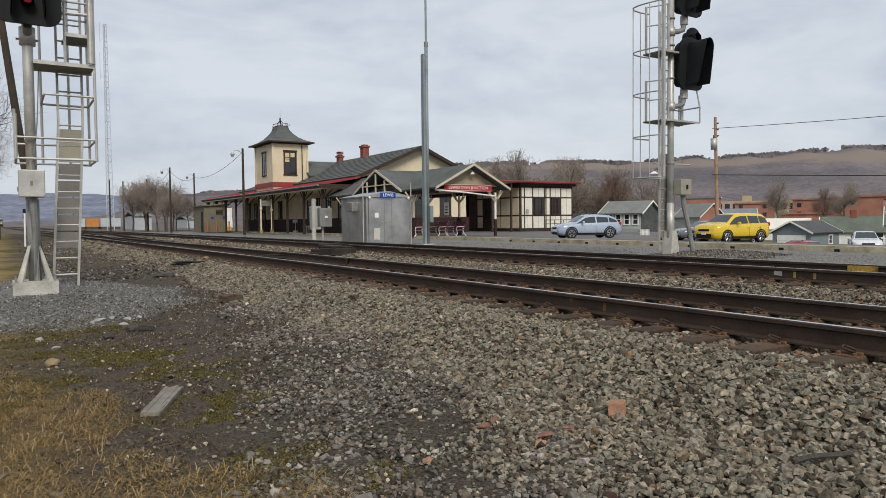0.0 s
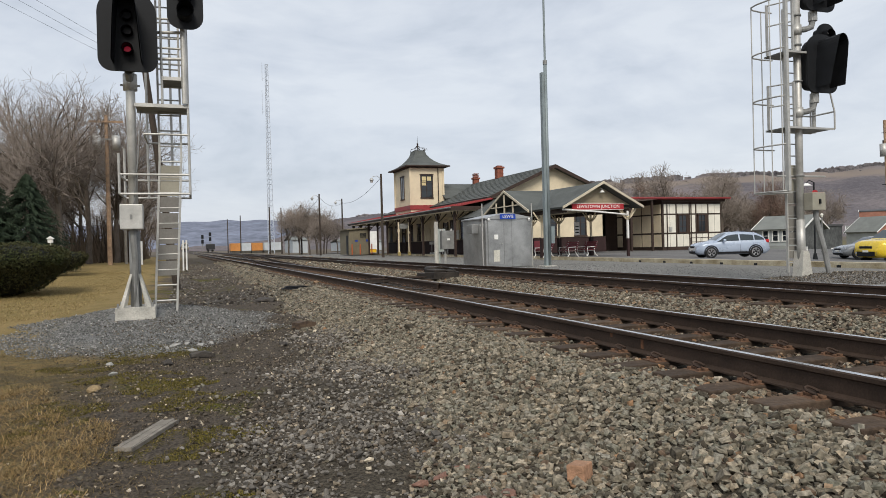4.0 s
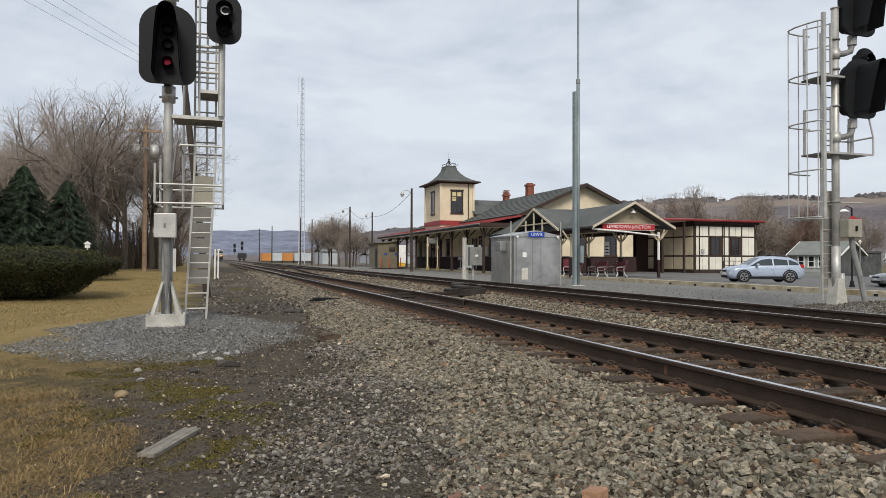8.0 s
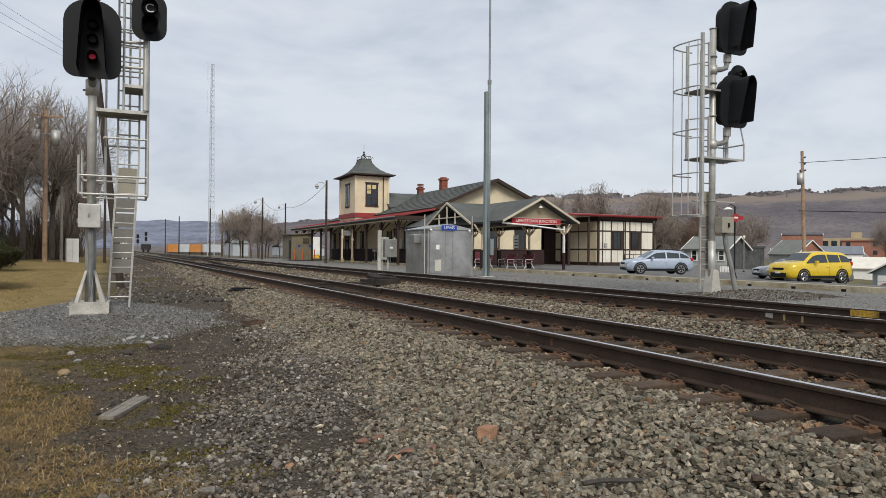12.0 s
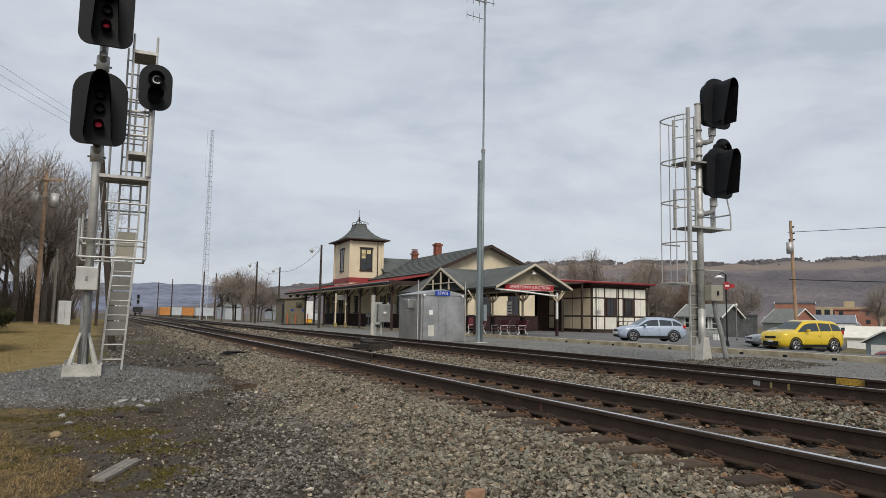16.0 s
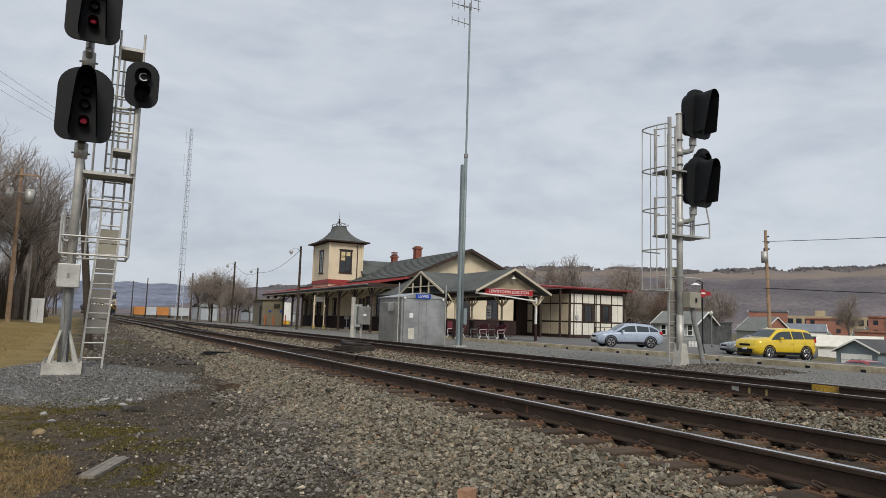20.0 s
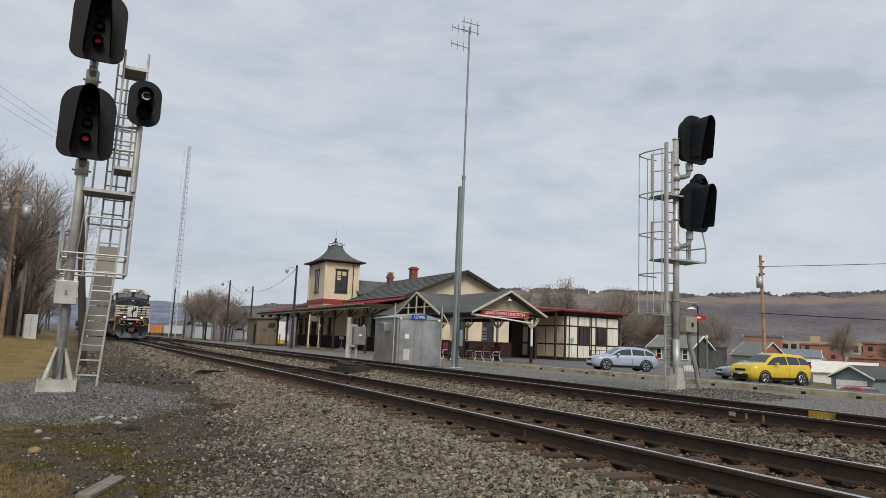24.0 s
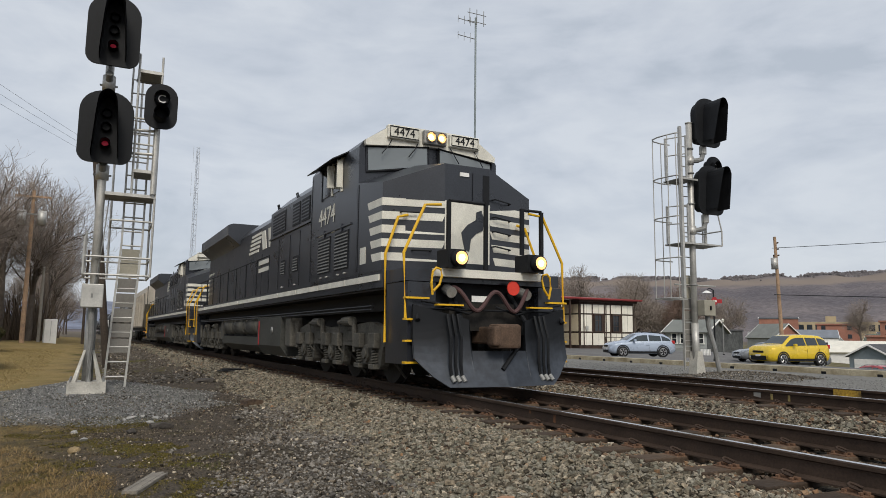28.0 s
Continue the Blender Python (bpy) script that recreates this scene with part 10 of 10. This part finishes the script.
fx, fy, fs = [], [], []
for x0, x1, y0, y1, dens, size in ((0.0, 3.0, 0.2, 8.5, 1200, 0.0205), (3.0, 4.8, -0.8, 8.5, 1300, 0.0222), (0.8, 4.6, 8.5, 17.0, 950, 0.0225), (4.8, 12.2, -0.8, 17.0, 640, 0.0215), (4.6, 4.8, 8.5, 17.0, 700, 0.0235), (1.5, 12.2, 17.0, 34.0, 260, 0.031), (0.0, 12.2, 34.0, 70.0, 60, 0.055), (0.6, 12.2, -6.0, -0.8, 190, 0.033), (1.2, 3.0, -0.8, 0.2, 800, 0.024)):
    x, y = field(x0, x1, y0, y1, dens)
    edge = coarse_edge(y)
    keep = rs.uniform(size=len(x)) < np.clip(0.5 + (x - edge + 0.40 * wave(x, y)) / 0.6, 0.014, 1.0)
    keep &= ~((x < 0.8) & (y < 5.8) & (y > 4.5) & (x > 0.0))
    inside = (np.abs(x - T1) < 1.3) | (np.abs(x - T2) < 1.3)
    keep &= ~on_rail(x) & ~(over_tie(x, y) & (rs.uniform(size=len(x)) < np.where((np.abs(x - T1) > 0.85) & (np.abs(x - T2) > 0.85), 0.985, 0.86)))
    keep &= ~(((x - 0.0) / 2.3) ** 2 + ((y - 12.9) / 2.3) ** 2 < 1)
    x, y = x[keep], y[keep]
    s = size * np.exp(rs.normal(0, 0.22, len(x)))
    s = np.where(x < 2.6, s * 0.82, s) * np.where((np.abs(x - T1) < 0.74) | (np.abs(x - T2) < 0.74), 0.75, 1)
    fx.append(x)
    fy.append(y)
    fs.append(s)
fx, fy, fs = np.concatenate(fx), np.concatenate(fy), np.concatenate(fs)
near_rail = np.minimum.reduce([np.abs(fx - c) for c in (T1 - 0.755, T1 + 0.755, T2 - 0.755, T2 + 0.755)])
rusty = rs.uniform(size=len(fx)) < np.where((np.abs(fx - T1) < 0.75) | (np.abs(fx - T2) < 0.75), 0.85, np.clip(0.95 - near_rail / 0.75, np.where(fx > 6.6, 0.22, 0.05), 0.9))
fmi = np.where(rusty, 1, 0)
fmi = np.where((fx < ballast_edge(fy)) & (rs.uniform(size=len(fx)) < 0.5), 2, fmi)
scatter("ballast", fx, fy, np.minimum(fs, 0.10), [BALLAST, RUSTY, CINDER], fmi, "grey angular crushed stone ballast, rust-stained near the rails", "ballast", 8, STONES)

# finer worn gravel between the ballast shoulder and the bare earth
x, y = field(-0.3, 3.6, -2.0, 17.0, 1700)
keep = (x > ballast_edge(y) - 0.25 + 0.35 * wave(x, y, 0.7)) & (x < coarse_edge(y) + 0.3) & (rs.uniform(size=len(x)) < np.clip(0.62 + 0.75 * wave(x, y, 1.9), 0.12, 1.0) * np.clip((x - ballast_edge(y) - 0.05 + 0.25 * wave(x, y, 3.1)) / 0.55, 0.05, 1.0))
keep &= ~((x / 2.3) ** 2 + ((y - 12.9) / 2.3) ** 2 < 1)
x, y = x[keep], y[keep]
scatter("worn_gravel", x, y, np.where(y < 6, 0.0122, 0.0135) * np.exp(rs.normal(0, 0.35, len(x))), [WORN, CINDER], (rs.uniform(size=len(x)) < 0.35).astype(int), "small worn grey stones trodden into dark earth", "gravel", 14, STONES, 0.2)

x, y = field(0.3, 3.9, 15.5, 60.0, 130)
keep = rs.uniform(size=len(x)) < np.clip(0.5 + 0.8 * wave(x * 0.6, y * 0.4, 2.2), 0.05, 1)
x, y = x[keep], y[keep]
scatter("verge_stones", x, y, 0.017 * np.exp(rs.normal(0, 0.4, len(x))), [WORN, CINDER], (rs.uniform(size=len(x)) < 0.5).astype(int), "scattered stones and cinders on the trackside verge", "gravel", 15, STONES, 0.2)

# dark cinders on the bare earth
x, y = field(-1.0, 3.0, 1.2, 13.0, 1100)
keep = (x < ballast_edge(y) + 0.7) & (rs.uniform(size=len(x)) < np.clip(0.55 + 0.6 * wave(x, y, 1.0), 0.08, 1)) & (rs.uniform(size=len(x)) < np.clip((x + 1.0) / 1.3, 0, 1))
x, y = x[keep], y[keep]
scatter("cinders", x, y, 0.010 * np.exp(rs.normal(0, 0.4, len(x))), [CINDER], np.zeros(len(x)), "dark cinders and small chips on bare earth", "cinders", 10, PEBBLES, 0.4)
x, y = field(-2.7, 2.7, 9.6, 15.6, 1900)
keep = ((x - 0.0) / 2.45) ** 2 + ((y - 12.6) / 2.6) ** 2 + 0.30 * wave(x * 1.3, y * 1.3, 0.5) + np.abs(rs.normal(0, 0.24, len(x))) < 1.08
keep &= ~((np.abs(x + 0.06) < 0.5) & (np.abs(y - 13.2) < 0.5))
x, y = x[keep], y[keep]
scatter("mound_gravel", x, y, 0.0135 * np.exp(rs.normal(0, 0.3, len(x))), [FINE], np.zeros(len(x)), "fine blue-grey gravel heaped round the signal mast's foot", "gravel", 12, PEBBLES, 0.3)
x, y = field(14.2, 19.4, 9.8, 14.0, 620)
keep = ((x - 16.6) / 2.4) ** 2 + ((y - 11.8) / 1.7) ** 2 + 0.25 * wave(x * 1.3, y * 1.3, 0.9) < 1
keep &= ~((np.abs(x - 15.6) < 0.28) & (np.abs(y - 12.45) < 0.22))
x, y = x[keep], y[keep]
scatter("heap_gravel", x, y, 0.017 * np.exp(rs.normal(0, 0.3, len(x))), [WORN, CINDER], (rs.uniform(size=len(x)) < 0.5).astype(int), "dark grey gravel heaped beside the signal mast's pier", "gravel", 16, PEBBLES, 0.3)
x, y = field(12.0, 20.5, 1.0, 30.0, 80)
scatter("platform_gravel", x, y, 0.013 * np.exp(rs.normal(0, 0.3, len(x))), [FINE], np.zeros(len(x)), "pale grey stone chippings between track and platform edge", "gravel", 13, PEBBLES, 0.3)

DRYGRASS = scatter_mat("dry_straw", [(0.0, (0.08, 0.058, 0.025)), (0.3, (0.18, 0.118, 0.050)), (0.6, (0.33, 0.215, 0.09)), (0.85, (0.44, 0.31, 0.15)), (1.0, (0.12, 0.115, 0.04))], fine=20, grain=0.2)
THATCH = scatter_mat("brown_thatch", [(0.0, (0.05, 0.040, 0.020)), (0.4, (0.105, 0.080, 0.036)), (0.7, (0.19, 0.135, 0.060)), (0.9, (0.30, 0.21, 0.10)), (1.0, (0.11, 0.105, 0.035))], fine=20, grain=0.2)
LAWN = scatter_mat("winter_lawn", [(0.0, (0.18, 0.13, 0.055)), (0.5, (0.33, 0.245, 0.105)), (0.85, (0.42, 0.32, 0.15)), (1.0, (0.20, 0.185, 0.07))], fine=20, grain=0.2)
MOSS = scatter_mat("moss", [(0.0, (0.042, 0.036, 0.012)), (0.5, (0.110, 0.092, 0.020)), (0.9, (0.19, 0.152, 0.028)), (1.0, (0.2, 0.15, 0.06))], fine=20, grain=0.3)


def blades(name, x, y, length, width, rise, mats, label, category, seed):
    """Bent blades of three triangles each."""
    r = np.random.RandomState(seed)
    n = len(x)
    a = r.uniform(0, 2 * math.pi, n)
    b = a + r.normal(0, 0.5, n)
    e = np.clip(r.normal(rise, 0.3, n), 0.05, 1.5)
    z = height(x, y) - 0.004
    p0 = np.stack([x, y, z], -1)
    p1 = p0 + (length * 0.55)[:, None] * np.stack([np.cos(a) * np.cos(e), np.sin(a) * np.cos(e), np.sin(e)], -1)
    e2 = e * 0.1 - 0.15
    p2 = p1 + (length * 0.45)[:, None] * np.stack([np.cos(b) * np.cos(e2), np.sin(b) * np.cos(e2), np.sin(e2)], -1)
    p2[:, 2] = np.maximum(p2[:, 2], z + 0.004)
    s = np.stack([-np.sin(a), np.cos(a), np.zeros(n)], -1) * (width / 2)[:, None]
    co = np.stack([p0 - s, p0 + s, p1 - s * 0.8, p1 + s * 0.8, p2], 1).reshape(-1, 3)
    tri = (np.array([[0, 1, 3], [0, 3, 2], [2, 3, 4]])[None] + 5 * np.arange(n)[:, None, None]).reshape(-1, 3)
    return stuff_mesh(name, co, tri, mats, np.zeros(len(tri)), label, category)


cx, cy = field(-3.2, 1.0, 1.0, 8.0, 85)
keep = (cx < 0.18 + 0.30 * np.clip(5.0 - cy, -3, 2) + 0.40 * wave(cx, cy, 2.0)) & (rs.uniform(size=len(cx)) < 0.85)
cx, cy = cx[keep], cy[keep]
per = 48
x = np.repeat(cx, per) + rs.normal(0, 0.055, len(cx) * per)
y = np.repeat(cy, per) + rs.normal(0, 0.055, len(cx) * per)
blades("dry_grass", x, y, rs.uniform(0.05, 0.18, len(x)), rs.uniform(0.002, 0.005, len(x)), 0.33, [DRYGRASS], "tangled dry straw-coloured winter grass", "grass", 3)
x, y = field(-6.0, 1.1, 1.5, 11.0, 1700)
keep = rs.uniform(size=len(x)) < np.clip(0.50 - 0.75 * (x - 0.40) - 0.45 * wave(x, y, 2.5) + 0.2 * (y < 5), 0.0, 1)
x, y = x[keep], y[keep]
blades("short_grass", x, y, rs.uniform(0.025, 0.075, len(x)), rs.uniform(0.002, 0.005, len(x)), 0.45, [THATCH], "short dead grass over earth", "grass", 4)
x, y = field(-13.0, -1.2, 9.0, 44.0, 300)
keep = (x < -1.6 - 0.25 * wave(x, y) - 1.2 * (np.abs(y - 12.6) < 2.8))
x, y = x[keep], y[keep]
blades("lawn", x, y, rs.uniform(0.05, 0.11, len(x)), rs.uniform(0.006, 0.014, len(x)), 0.7, [LAWN], "short tan winter lawn", "grass", 5)
mx, my = [], []
for x0, y0, rx, ry in ((0.34, 10.07, 0.45, 0.5), (0.69, 7.32, 0.30, 0.45), (0.87, 6.33, 0.35, 0.25), (0.81, 4.8, 0.32, 0.30), (0.84, 3.31, 0.30, 0.16), (0.77, 2.77, 0.5, 0.2), (-0.39, 6.22, 0.35, 0.5), (1.2, 4.91, 0.22, 0.14), (0.15, 8.2, 0.4, 0.3), (-0.5, 9.3, 0.3, 0.3)):
    rx, ry = rx * 1.75, ry * 1.6
    n = int(8000 * rx * ry * 3.14)
    a, q = rs.uniform(0, 6.283, n), np.sqrt(rs.uniform(0, 1, n))
    x, y = x0 + rx * q * np.cos(a), y0 + ry * q * np.sin(a)
    keep = q + 0.45 * wave(x * 4, y * 4, x0) < 0.85
    mx.append(x[keep])
    my.append(y[keep])
mx, my = np.concatenate(mx), np.concatenate(my)
blades("moss", mx, my, rs.uniform(0.012, 0.034, len(mx)), rs.uniform(0.005, 0.011, len(mx)), 0.9, [MOSS], "low yellow-green moss cushions on earth", "moss", 6)


motions()
